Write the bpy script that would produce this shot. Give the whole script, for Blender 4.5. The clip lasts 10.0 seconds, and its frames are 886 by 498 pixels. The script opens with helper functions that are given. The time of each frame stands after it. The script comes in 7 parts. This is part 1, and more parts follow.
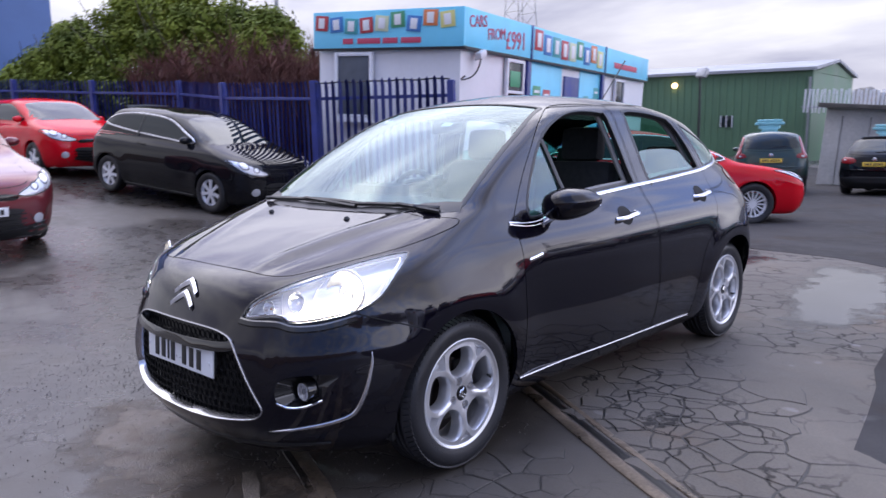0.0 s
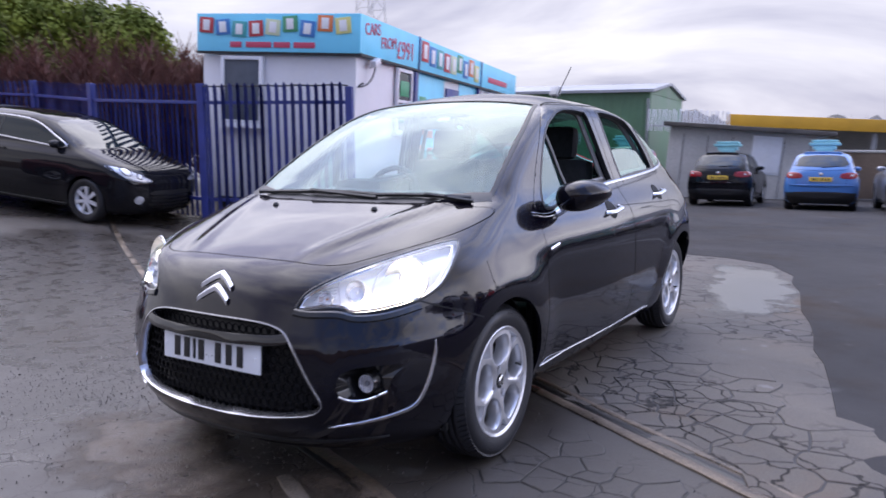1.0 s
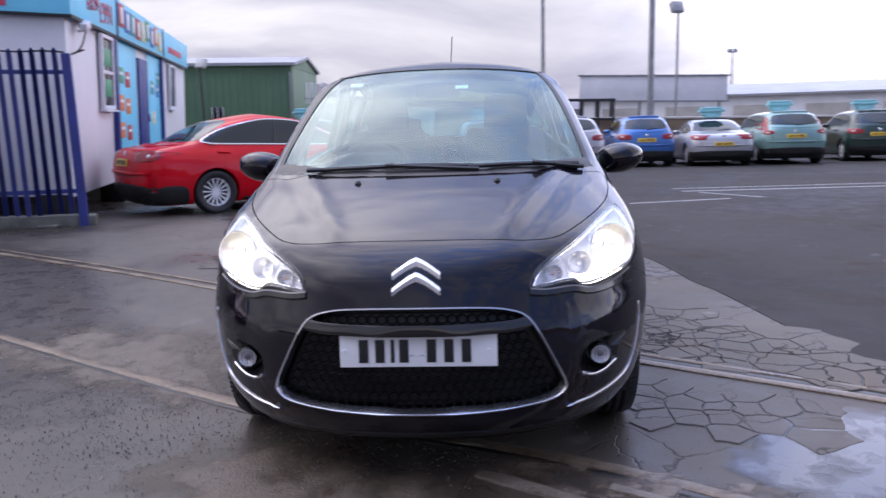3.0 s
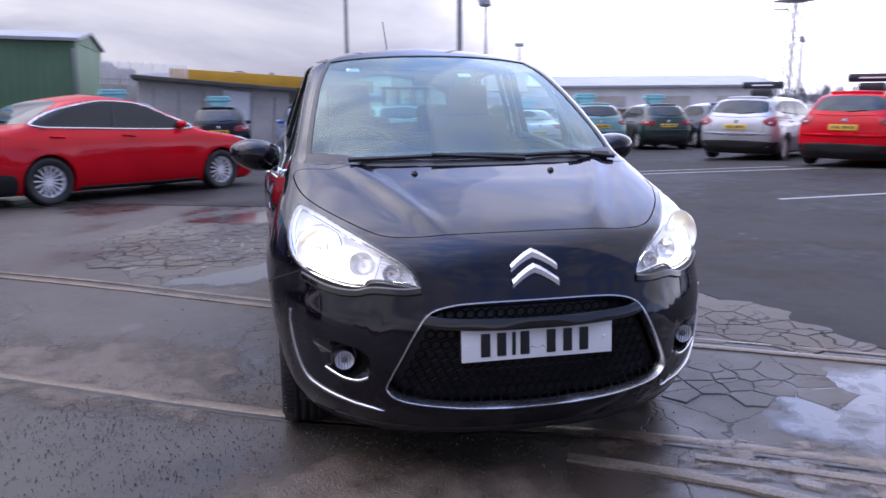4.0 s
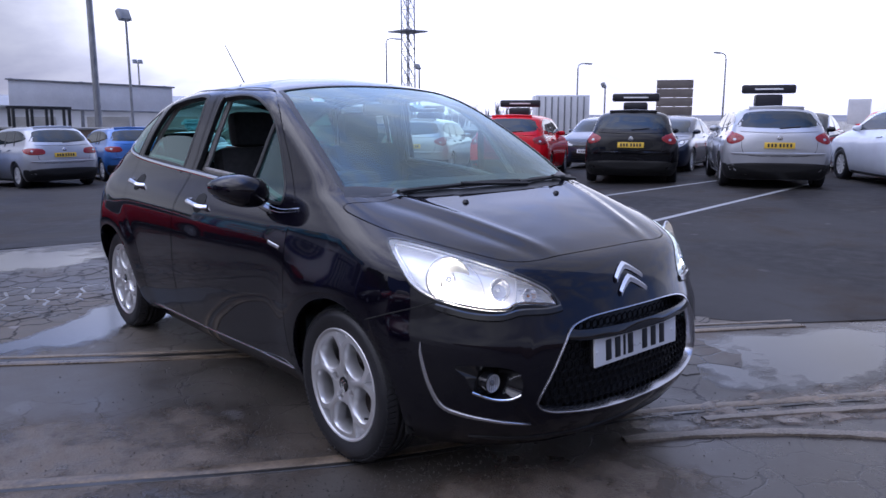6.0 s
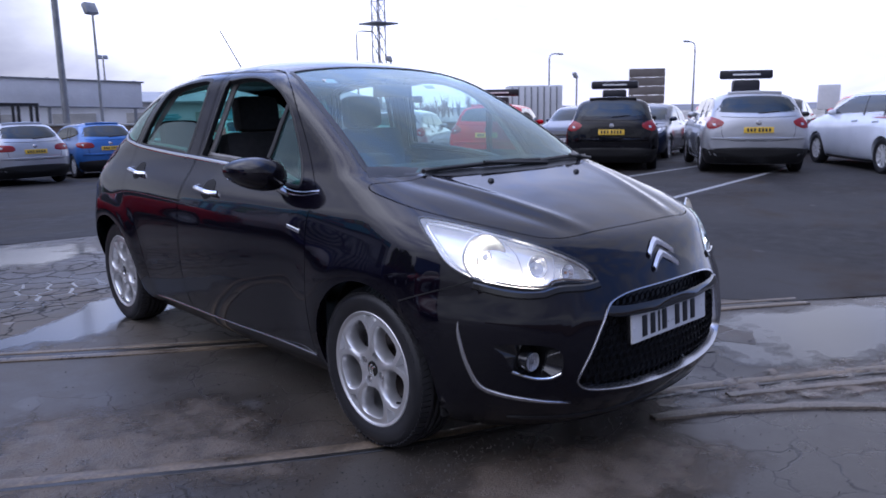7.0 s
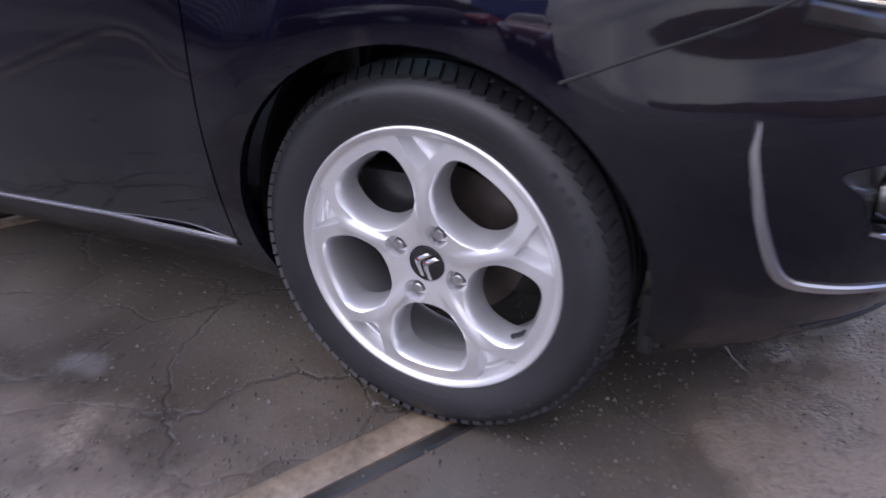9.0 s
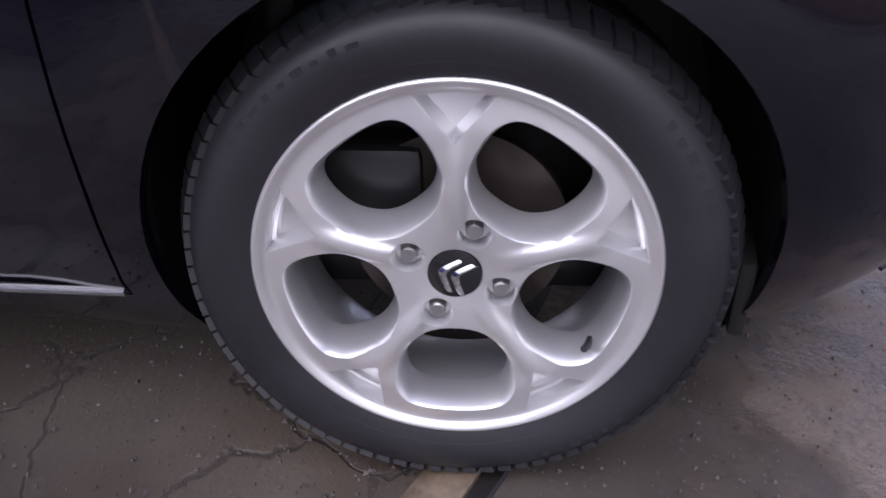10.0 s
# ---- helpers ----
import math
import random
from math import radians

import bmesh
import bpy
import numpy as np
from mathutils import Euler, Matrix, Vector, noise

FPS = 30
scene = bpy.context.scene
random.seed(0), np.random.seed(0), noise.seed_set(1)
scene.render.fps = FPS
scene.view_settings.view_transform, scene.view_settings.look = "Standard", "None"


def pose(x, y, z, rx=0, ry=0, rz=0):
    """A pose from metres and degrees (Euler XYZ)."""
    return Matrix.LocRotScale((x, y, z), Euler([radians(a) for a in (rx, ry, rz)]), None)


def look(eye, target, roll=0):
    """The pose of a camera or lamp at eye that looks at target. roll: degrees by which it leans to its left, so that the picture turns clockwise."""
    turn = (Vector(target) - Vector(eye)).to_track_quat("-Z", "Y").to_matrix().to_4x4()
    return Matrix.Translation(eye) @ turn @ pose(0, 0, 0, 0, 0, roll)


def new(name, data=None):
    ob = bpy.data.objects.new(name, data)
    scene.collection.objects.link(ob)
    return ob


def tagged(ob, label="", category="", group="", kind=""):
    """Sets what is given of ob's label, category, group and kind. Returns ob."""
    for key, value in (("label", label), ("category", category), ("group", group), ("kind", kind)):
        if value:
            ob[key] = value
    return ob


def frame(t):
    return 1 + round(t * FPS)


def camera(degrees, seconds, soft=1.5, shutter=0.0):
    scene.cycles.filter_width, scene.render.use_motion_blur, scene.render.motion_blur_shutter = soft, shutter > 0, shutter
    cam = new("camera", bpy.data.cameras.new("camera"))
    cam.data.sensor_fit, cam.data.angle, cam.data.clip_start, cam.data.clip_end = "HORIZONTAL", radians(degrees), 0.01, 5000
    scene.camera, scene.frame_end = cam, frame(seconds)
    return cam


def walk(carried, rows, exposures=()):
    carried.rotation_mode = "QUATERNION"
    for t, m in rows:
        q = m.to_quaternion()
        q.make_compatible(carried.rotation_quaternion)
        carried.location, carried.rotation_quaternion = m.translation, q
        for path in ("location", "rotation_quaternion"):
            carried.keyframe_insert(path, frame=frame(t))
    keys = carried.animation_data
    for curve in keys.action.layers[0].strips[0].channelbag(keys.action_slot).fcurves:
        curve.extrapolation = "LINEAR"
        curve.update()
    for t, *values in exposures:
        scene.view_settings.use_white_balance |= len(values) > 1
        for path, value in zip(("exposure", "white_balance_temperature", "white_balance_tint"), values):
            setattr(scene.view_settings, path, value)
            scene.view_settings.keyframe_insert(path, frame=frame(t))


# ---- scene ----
cam = camera(61.0, 10.0, soft=1.5, shutter=0.5)
PATH = [
    (0, (2.679, -2.101, 1.318), (1.322, -0.664, 1.012), -1.3),
    (0.5, (2.481, -2.267, 1.255), (1.242, -0.721, 0.978), -2.8),
    (1, (2.1, -2.556, 1.23), (1.057, -0.871, 0.956), -0.4),
    (1.5, (1.7, -2.778, 1.202), (0.863, -0.991, 0.876), -1.4),
    (2, (1.224, -2.927, 1.231), (0.624, -1.057, 0.855), -0.5),
    (2.5, (0.734, -3.032, 1.237), (0.378, -1.095, 0.89), -1.1),
    (4, (-0.777, -2.908, 1.262), (-0.354, -0.994, 0.862), -0.3),
    (4.5, (-1.236, -2.739, 1.294), (-0.518, -0.915, 0.897), 0.4),
    (5, (-1.74, -2.566, 1.3), (-0.781, -0.853, 0.921), -0.1),
    (5.5, (-2.074, -2.386, 1.318), (-0.869, -0.831, 0.961), 0.4),
    (7, (-2.394, -2.142, 1.259), (-1.06, -0.699, 0.888), -0.8),
    (7.5, (-2.205, -1.804, 1.175), (-0.841, -0.437, 0.655), -3.0),
    (8, (-2.05, -1.328, 1.07), (-0.603, -0.124, 0.358), -0.3),
    (8.5, (-1.857, -0.927, 0.914), (-0.341, 0.166, 0.144), -4.5),
    (9, (-1.668, -0.484, 0.847), (-0.063, 0.337, -0.075), -2.0),
    (9.5, (-1.544, -0.179, 0.759), (0.183, 0.192, -0.201), -0.1),
    (10, (-1.462, -0.038, 0.739), (0.279, 0.091, -0.287), -0.7),
]
# the clip's camera sets its own exposure and white balance on the way
LIGHTING = [(0, .68, 7200, 12), (2, .72, 7400, 13), (2.5, .65, 7450, 13), (4, .50, 7100, 14), (4.5, .38, 6850, 14), (5.5, .07, 6650, 13), (7, -.07, 6450, 12), (7.5, .15, 6650, 14), (8, .42, 7000, 12), (8.5, .80, 7000, 13), (9, 1.2, 7200, 14), (9.5, 1.22, 7450, 15), (10, 1.05, 7550, 15)]
walk(cam, [(t, look(eye, target, roll)) for t, eye, target, roll in PATH], LIGHTING)

# ---- world and light ----
SUN_AZ, SUN_EL = radians(70), radians(32)
world = bpy.data.worlds.new("overcast_sky")
scene.world = world
world.use_nodes = True
wt = world.node_tree
wt.nodes.clear()


def wnode(kind, **kw):
    n = wt.nodes.new(kind)
    for k, v in kw.items():
        n.inputs[k].default_value = v
    return n


w_out = wnode("ShaderNodeOutputWorld")
w_sky_bg = wnode("ShaderNodeBackground", Strength=0.06)
w_cloud_bg = wnode("ShaderNodeBackground", Strength=1.0)
w_mix = wnode("ShaderNodeMixShader", Fac=0.88)
w_sky = wt.nodes.new("ShaderNodeTexSky")
w_sky.sky_type, w_sky.sun_disc = "NISHITA", False
w_sky.sun_elevation, w_sky.sun_rotation = SUN_EL, SUN_AZ
w_co = wt.nodes.new("ShaderNodeTexCoord")
w_map = wnode("ShaderNodeMapping", Scale=(1.6, 1.6, 5.5))
w_noise = wnode("ShaderNodeTexNoise", Scale=1.3, Detail=6.0, Roughness=0.55, Distortion=0.5)
w_ramp = wt.nodes.new("ShaderNodeValToRGB")
w_ramp.color_ramp.elements[0].position, w_ramp.color_ramp.elements[0].color = 0.34, (0.34, 0.37, 0.58, 1)
w_ramp.color_ramp.elements[1].position, w_ramp.color_ramp.elements[1].color = 0.66, (0.84, 0.89, 1.08, 1)
# the cloud is thin and bright over the fence, and there is a glow low down on the sun's side


def w_dot(v):
    n = wt.nodes.new("ShaderNodeVectorMath")
    n.operation = "DOT_PRODUCT"
    n.inputs[1].default_value = v
    wt.links.new(w_co.outputs["Generated"], n.inputs[0])
    return n.outputs["Value"]


def w_range(v, a, b, c, d):
    n = wt.nodes.new("ShaderNodeMapRange")
    n.interpolation_type = "SMOOTHSTEP"
    for k, q in (("From Min", a), ("From Max", b), ("To Min", c), ("To Max", d)):
        n.inputs[k].default_value = q
    wt.links.new(v, n.inputs["Value"])
    return n.outputs[0]


def w_math(op, a, b):
    n = wt.nodes.new("ShaderNodeMath")
    n.operation = op
    wt.links.new(a, n.inputs[0])
    wt.links.new(b, n.inputs[1])
    return n.outputs[0]


w_thin = w_range(w_dot((-0.40, 0.16, 0.90)), 0.50, 1.0, 0.80, 4.2)
w_glow = w_math("MULTIPLY", w_range(w_dot((0.0, 0.0, 1.0)), 0.10, 0.28, 1.0, 0.0), w_range(w_dot((math.sin(SUN_AZ), math.cos(SUN_AZ), 0.0)), 0.35, 1.0, 0.0, 1.5))
w_gain = w_math("ADD", w_math("ADD", w_thin, w_glow), w_range(w_dot((0.50, 0.75, 0.43)), 0.86, 0.99, 0.0, 1.9))
w_mul = wt.nodes.new("ShaderNodeVectorMath")
w_mul.operation = "MULTIPLY"
wl = wt.links.new
wl(w_co.outputs["Generated"], w_map.inputs["Vector"])
wl(w_map.outputs[0], w_noise.inputs["Vector"])
wl(w_noise.outputs["Fac"], w_ramp.inputs[0])
# blue gaps between the clouds, high over the open side of the yard
w_map2 = wnode("ShaderNodeMapping", Scale=(2.2, 2.2, 3.4))
w_noise2 = wnode("ShaderNodeTexNoise", Scale=2.6, Detail=7.0, Roughness=0.6, Distortion=1.2)
w_gap = w_math("MULTIPLY", w_range(w_noise2.outputs["Fac"], 0.40, 0.58, 0.35, 0.97), w_range(w_dot((0.62, -0.30, 0.72)), 0.36, 0.80, 0.0, 1.0))
w_side = w_math("MULTIPLY", w_range(w_dot((0.0, 0.0, 1.0)), 0.15, 0.32, 0.0, 1.0), w_range(w_dot((0.86, 0.5, 0.0)), 0.05, 0.6, 0.0, 0.85))
w_side = w_math("MULTIPLY", w_side, w_range(w_noise2.outputs["Fac"], 0.38, 0.62, 0.55, 1.0))
w_gap = w_math("MAXIMUM", w_gap, w_side)
w_blue = wt.nodes.new("ShaderNodeMixRGB")
w_blue.inputs[2].default_value = (0.20, 0.36, 0.92, 1)
wl(w_co.outputs["Generated"], w_map2.inputs["Vector"])
wl(w_map2.outputs[0], w_noise2.inputs["Vector"])
wl(w_gap, w_blue.inputs[0])
wl(w_ramp.outputs[0], w_blue.inputs[1])
wl(w_blue.outputs[0], w_mul.inputs[0])
wl(w_gain, w_mul.inputs[1])
wl(w_mul.outputs[0], w_cloud_bg.inputs["Color"])
wl(w_sky.outputs[0], w_sky_bg.inputs["Color"])
wl(w_sky_bg.outputs[0], w_mix.inputs[1])
wl(w_cloud_bg.outputs[0], w_mix.inputs[2])
wl(w_mix.outputs[0], w_out.inputs[0])

sun = new("sun", bpy.data.lights.new("sun", "SUN"))
sun.data.energy, sun.data.angle, sun.data.color = 0.6, radians(85), (1.0, 0.96, 0.9)
sun.matrix_world = look((0, 0, 0), (-math.sin(SUN_AZ) * math.cos(SUN_EL), -math.cos(SUN_AZ) * math.cos(SUN_EL), -math.sin(SUN_EL)))

# ---- materials ----
def material(name, colour, rough=0.5, metal=0.0, coat=0.0, coat_rough=0.03, spec=0.5, noise_scale=0.0, vary=0.0, bump=0.0, rough_vary=0.0, detail=4.0, fine=0.0, emit=None, emit_strength=0.0, second=None, object_random=0.0):
    """A principled surface whose colour, gloss and relief vary at two scales; noise_scale in cycles a metre."""
    m = bpy.data.materials.new(name)
    m.use_nodes = True
    nt = m.node_tree
    b = nt.nodes["Principled BSDF"]
    b.inputs["Base Color"].default_value = (*colour, 1)
    b.inputs["Roughness"].default_value, b.inputs["Metallic"].default_value = rough, metal
    b.inputs["Coat Weight"].default_value, b.inputs["Coat Roughness"].default_value = coat, coat_rough
    b.inputs["Specular IOR Level"].default_value = spec
    if emit:
        b.inputs["Emission Color"].default_value, b.inputs["Emission Strength"].default_value = (*emit, 1), emit_strength
    if noise_scale:
        co = nt.nodes.new("ShaderNodeTexCoord")
        n1, n2 = nt.nodes.new("ShaderNodeTexNoise"), nt.nodes.new("ShaderNodeTexNoise")
        n1.inputs["Scale"].default_value, n1.inputs["Detail"].default_value = noise_scale, detail
        n2.inputs["Scale"].default_value, n2.inputs["Detail"].default_value = noise_scale * 14, 3
        nt.links.new(co.outputs["Object"], n1.inputs["Vector"])
        nt.links.new(co.outputs["Object"], n2.inputs["Vector"])
        both = nt.nodes.new("ShaderNodeMath")
        both.operation = "MULTIPLY_ADD"
        nt.links.new(n2.outputs["Fac"], both.inputs[0])
        both.inputs[1].default_value = fine
        nt.links.new(n1.outputs["Fac"], both.inputs[2])
        ramp = nt.nodes.new("ShaderNodeValToRGB")
        lo, hi = ramp.color_ramp.elements
        lo.position, hi.position = 0.3 + fine * 0.3, 0.7 + fine * 0.6
        other = second or tuple(c * (1 + vary) for c in colour)
        lo.color, hi.color = (*[c * (1 - vary) for c in colour], 1), (*other, 1)
        nt.links.new(both.outputs[0], ramp.inputs[0])
        nt.links.new(ramp.outputs[0], b.inputs["Base Color"])
        if rough_vary:
            mr = nt.nodes.new("ShaderNodeMapRange")
            mr.inputs["From Min"].default_value, mr.inputs["From Max"].default_value = 0.3, 0.7
            mr.inputs["To Min"].default_value, mr.inputs["To Max"].default_value = max(0.02, rough - rough_vary), min(1, rough + rough_vary)
            nt.links.new(n1.outputs["Fac"], mr.inputs["Value"])
            nt.links.new(mr.outputs[0], b.inputs["Roughness"])
        if bump:
            bp = nt.nodes.new("ShaderNodeBump")
            bp.inputs["Strength"].default_value, bp.inputs["Distance"].default_value = bump, 0.01
            nt.links.new(both.outputs[0], bp.inputs["Height"])
            nt.links.new(bp.outputs[0], b.inputs["Normal"])
    return m


def glass(name, tint, ior=1.5, film=0.0):
    """Thin glazing: tinted see-through with a Fresnel gloss, and a teal diffuse veil that paints in pale sky sheen."""
    m = bpy.data.materials.new(name)
    m.use_nodes = True
    nt = m.node_tree
    nt.nodes.clear()
    out, mix = nt.nodes.new("ShaderNodeOutputMaterial"), nt.nodes.new("ShaderNodeMixShader")
    tr, gl, fr = nt.nodes.new("ShaderNodeBsdfTransparent"), nt.nodes.new("ShaderNodeBsdfGlossy"), nt.nodes.new("ShaderNodeLayerWeight")
    tr.inputs["Color"].default_value, gl.inputs["Roughness"].default_value, gl.inputs["Color"].default_value, fr.inputs["Blend"].default_value = (*tint, 1), 0.02, (0.88, 1.0, 0.96, 1), 0.5
    # gloss by the angle alone, the same from both sides of the pane
    steep, gloss = nt.nodes.new("ShaderNodeMath"), nt.nodes.new("ShaderNodeMath")
    steep.operation, gloss.operation = "POWER", "MULTIPLY_ADD"
    straight = ((ior - 1) / (ior + 1)) ** 2
    steep.inputs[1].default_value, gloss.inputs[1].default_value, gloss.inputs[2].default_value = 4.2, 1 - straight, straight
    nt.links.new(fr.outputs["Facing"], steep.inputs[0])
    nt.links.new(steep.outputs[0], gloss.inputs[0])
    nt.links.new(gloss.outputs[0], mix.inputs[0])
    veil, dif = nt.nodes.new("ShaderNodeMixShader"), nt.nodes.new("ShaderNodeBsdfDiffuse")
    dif.inputs["Color"].default_value = (0.34, 0.74, 0.80, 1)
    co, nz, rg = nt.nodes.new("ShaderNodeTexCoord"), nt.nodes.new("ShaderNodeTexNoise"), nt.nodes.new("ShaderNodeMapRange")
    nz.inputs["Scale"].default_value, nz.inputs["Detail"].default_value = 2.2, 5
    rg.inputs["From Min"].default_value, rg.inputs["From Max"].default_value = 0.3, 0.7
    rg.inputs["To Min"].default_value, rg.inputs["To Max"].default_value = film * 0.6, film * 1.4
    nt.links.new(co.outputs["Object"], nz.inputs["Vector"])
    nt.links.new(nz.outputs["Fac"], rg.inputs["Value"])
    nt.links.new(rg.outputs[0], veil.inputs[0])
    nt.links.new(tr.outputs[0], veil.inputs[1])
    nt.links.new(dif.outputs[0], veil.inputs[2])
    nt.links.new(veil.outputs[0], mix.inputs[1])
    nt.links.new(gl.outputs[0], mix.inputs[2])
    nt.links.new(mix.outputs[0], out.inputs[0])
    return m


def car_paint(name, colour, metal=0.0, rough=0.35, coat=1.0, polish=0.012):
    return material(name, colour, rough, metal, coat=coat, coat_rough=polish, spec=0.0 if max(colour) < 0.03 or coat < 1 else 0.3, noise_scale=1.5, vary=0.12, rough_vary=0.05)


PAINT_BLACK = car_paint("violet_black_paint", (0.0034, 0.0028, 0.0068), 0.35, 0.42, polish=0.045)
RUBBER = material("tyre_rubber", (0.013, 0.013, 0.0155), 0.5, noise_scale=6, vary=0.25, rough_vary=0.12, bump=0.08, fine=0.4)
BLACK_PLASTIC = material("black_plastic", (0.012, 0.012, 0.013), 0.42, noise_scale=20, vary=0.2, bump=0.03)
GLOSS_BLACK = material("gloss_black_plastic", (0.008, 0.008, 0.009), 0.12, coat=0.5)
CHROME = material("chrome", (0.82, 0.82, 0.84), 0.08, 1.0)
SATIN_CHROME = material("satin_chrome", (0.6, 0.6, 0.63), 0.25, 1.0)
ALLOY = material("silver_alloy_paint", (0.70, 0.70, 0.71), 0.34, 0.78, coat=0.3, coat_rough=0.08, noise_scale=9, vary=0.06, rough_vary=0.06)
BOLT_STEEL = material("dull_bolt_steel", (0.33, 0.32, 0.32), 0.35, 0.8, noise_scale=40, vary=0.2)
STEEL = material("rusty_disc_steel", (0.055, 0.045, 0.040), 0.45, 0.7, noise_scale=12, vary=0.4)
GLASS_CLEAR = glass("clear_glass", (0.52, 0.77, 0.74), 1.75, 0.05)
GLASS_GREEN = glass("green_tinted_glass", (0.30, 0.66, 0.56), 1.75, 0.05)
GLASS_LENS = glass("lamp_lens", (0.95, 0.95, 0.96), 1.3)
DARK_GLASS = material("dark_car_glass", (0.012, 0.020, 0.022), 0.03, spec=0.45)
DARK_TRIM = material("dark_cloth", (0.014, 0.014, 0.016), 0.9, noise_scale=40, vary=0.3, bump=0.1)
GREY_TRIM = material("grey_headlining", (0.25, 0.24, 0.23), 0.9, noise_scale=30, vary=0.1)
PLATE_WHITE = material("white_plate_plastic", (0.75, 0.76, 0.78), 0.35, noise_scale=8, vary=0.05)
PLATE_YELLOW = material("yellow_plate_plastic", (0.72, 0.46, 0.05), 0.35, noise_scale=8, vary=0.08)
BAR_BLACK = material("black_print", (0.012, 0.012, 0.014), 0.5)
LAMP_REFLECTOR = material("lamp_reflector", (0.97, 0.97, 0.97), 0.2, 0.7)
LAMP_FLUTE = material("pale_lamp_flute", (0.62, 0.62, 0.64), 0.3, 0.3)
FOG_BOWL = material("bright_lamp_reflector", (0.86, 0.86, 0.88), 0.3, 0.55)
LAMP_RING = material("grey_lamp_ring", (0.24, 0.24, 0.26), 0.3, 0.5)
LAMP_HOUSING = material("silvered_lamp_housing", (0.98, 0.98, 0.98), 0.34, 0.35)
RED_LENS = material("red_lamp_lens", (0.26, 0.006, 0.010), 0.12, coat=0.4)
WHITE_LENS = material("pale_lamp_lens", (0.55, 0.56, 0.6), 0.12, 0.3, coat=0.8)
GAP = material("panel_gap_shadow_rubber", (0.004, 0.004, 0.004), 0.8)

# ---- building tools ----
def mesh_of(bm, name, smooth=True):
    me = bpy.data.meshes.new(name)
    bm.normal_update()
    bm.to_mesh(me)
    bm.free()
    if smooth:
        for f in me.polygons:
            f.use_smooth = True
    return me


def sharp(me, degrees=35):
    me.set_sharp_from_angle(angle=radians(degrees))
    return me


def part(name, bm, mat, parent=None, label="", smooth=True, at=None, angle=35):
    """Links a bmesh, or a ready mesh, as one object under a thing."""
    me = bm if isinstance(bm, bpy.types.Mesh) else mesh_of(bm, name, smooth)
    if smooth and angle:
        sharp(me, angle)
    if mat and not me.materials:
        me.materials.append(mat)
    ob = new(name, me)
    if parent:
        ob.parent = parent
    if at is not None:
        ob.matrix_basis = at
    if label:
        tagged(ob, label)
    return ob


def thing(name, label, category, group="", at=None, kind=""):
    ob = new(name)
    ob.empty_display_size = 0.1
    if at is not None:
        ob.matrix_basis = at
    return tagged(ob, label, category, group, kind)


def spline(pts):
    """A monotone cubic through (a, b) pairs."""
    a, b = [p[0] for p in pts], [p[1] for p in pts]
    n = len(a)
    d = [(b[i + 1] - b[i]) / (a[i + 1] - a[i]) for i in range(n - 1)]
    m = [d[0]] + [0 if d[i - 1] * d[i] <= 0 else 2 * d[i - 1] * d[i] / (d[i - 1] + d[i]) for i in range(1, n - 1)] + [d[-1]]

    def f(x):
        if x <= a[0]:
            return b[0] + m[0] * (x - a[0])
        if x >= a[-1]:
            return b[-1] + m[-1] * (x - a[-1])
        i = 0
        while x > a[i + 1]:
            i += 1
        h = a[i + 1] - a[i]
        t = (x - a[i]) / h
        return (1 + 2 * t) * (1 - t) ** 2 * b[i] + t * (1 - t) ** 2 * h * m[i] + t * t * (3 - 2 * t) * b[i + 1] + t * t * (t - 1) * h * m[i + 1]
    return f


def rounded(pts, steps=6, closed=True):
    """A smooth curve (Catmull-Rom) through points of two or three coordinates."""
    out, n = [], len(pts)
    for i in range(n if closed else n - 1):
        p = [Vector(pts[(i + k) % n] if closed else pts[min(max(i + k, 0), n - 1)]) for k in (-1, 0, 1, 2)]
        for s in range(steps):
            t = s / steps
            out.append(0.5 * (2 * p[1] + (p[2] - p[0]) * t + (2 * p[0] - 5 * p[1] + 4 * p[2] - p[3]) * t * t + (3 * p[1] - p[0] - 3 * p[2] + p[3]) * t ** 3))
    if not closed:
        out.append(Vector(pts[-1]))
    return out


def box(bm, size, at=(0, 0, 0), bevel=0.0, turn=None):
    m = Matrix.Translation(at) @ (turn or Matrix()) @ Matrix.Diagonal((*size, 1))
    v = bmesh.ops.create_cube(bm, size=1, matrix=m)["verts"]
    if bevel:
        e = list({e for x in v for e in x.link_edges})
        bmesh.ops.bevel(bm, geom=e, offset=bevel, segments=2, profile=0.6, affect="EDGES")
    return bm


def boxed(size, at=(0, 0, 0), bevel=0.0, turn=None):
    return box(bmesh.new(), size, at, bevel, turn)


def rod(bm, a, b, r, r2=None, seg=10):
    a, b = Vector(a), Vector(b)
    d = b - a
    m = Matrix.Translation((a + b) / 2) @ d.to_track_quat("Z", "Y").to_matrix().to_4x4()
    bmesh.ops.create_cone(bm, cap_ends=True, segments=seg, radius1=r, radius2=r if r2 is None else r2, depth=d.length, matrix=m)
    return bm


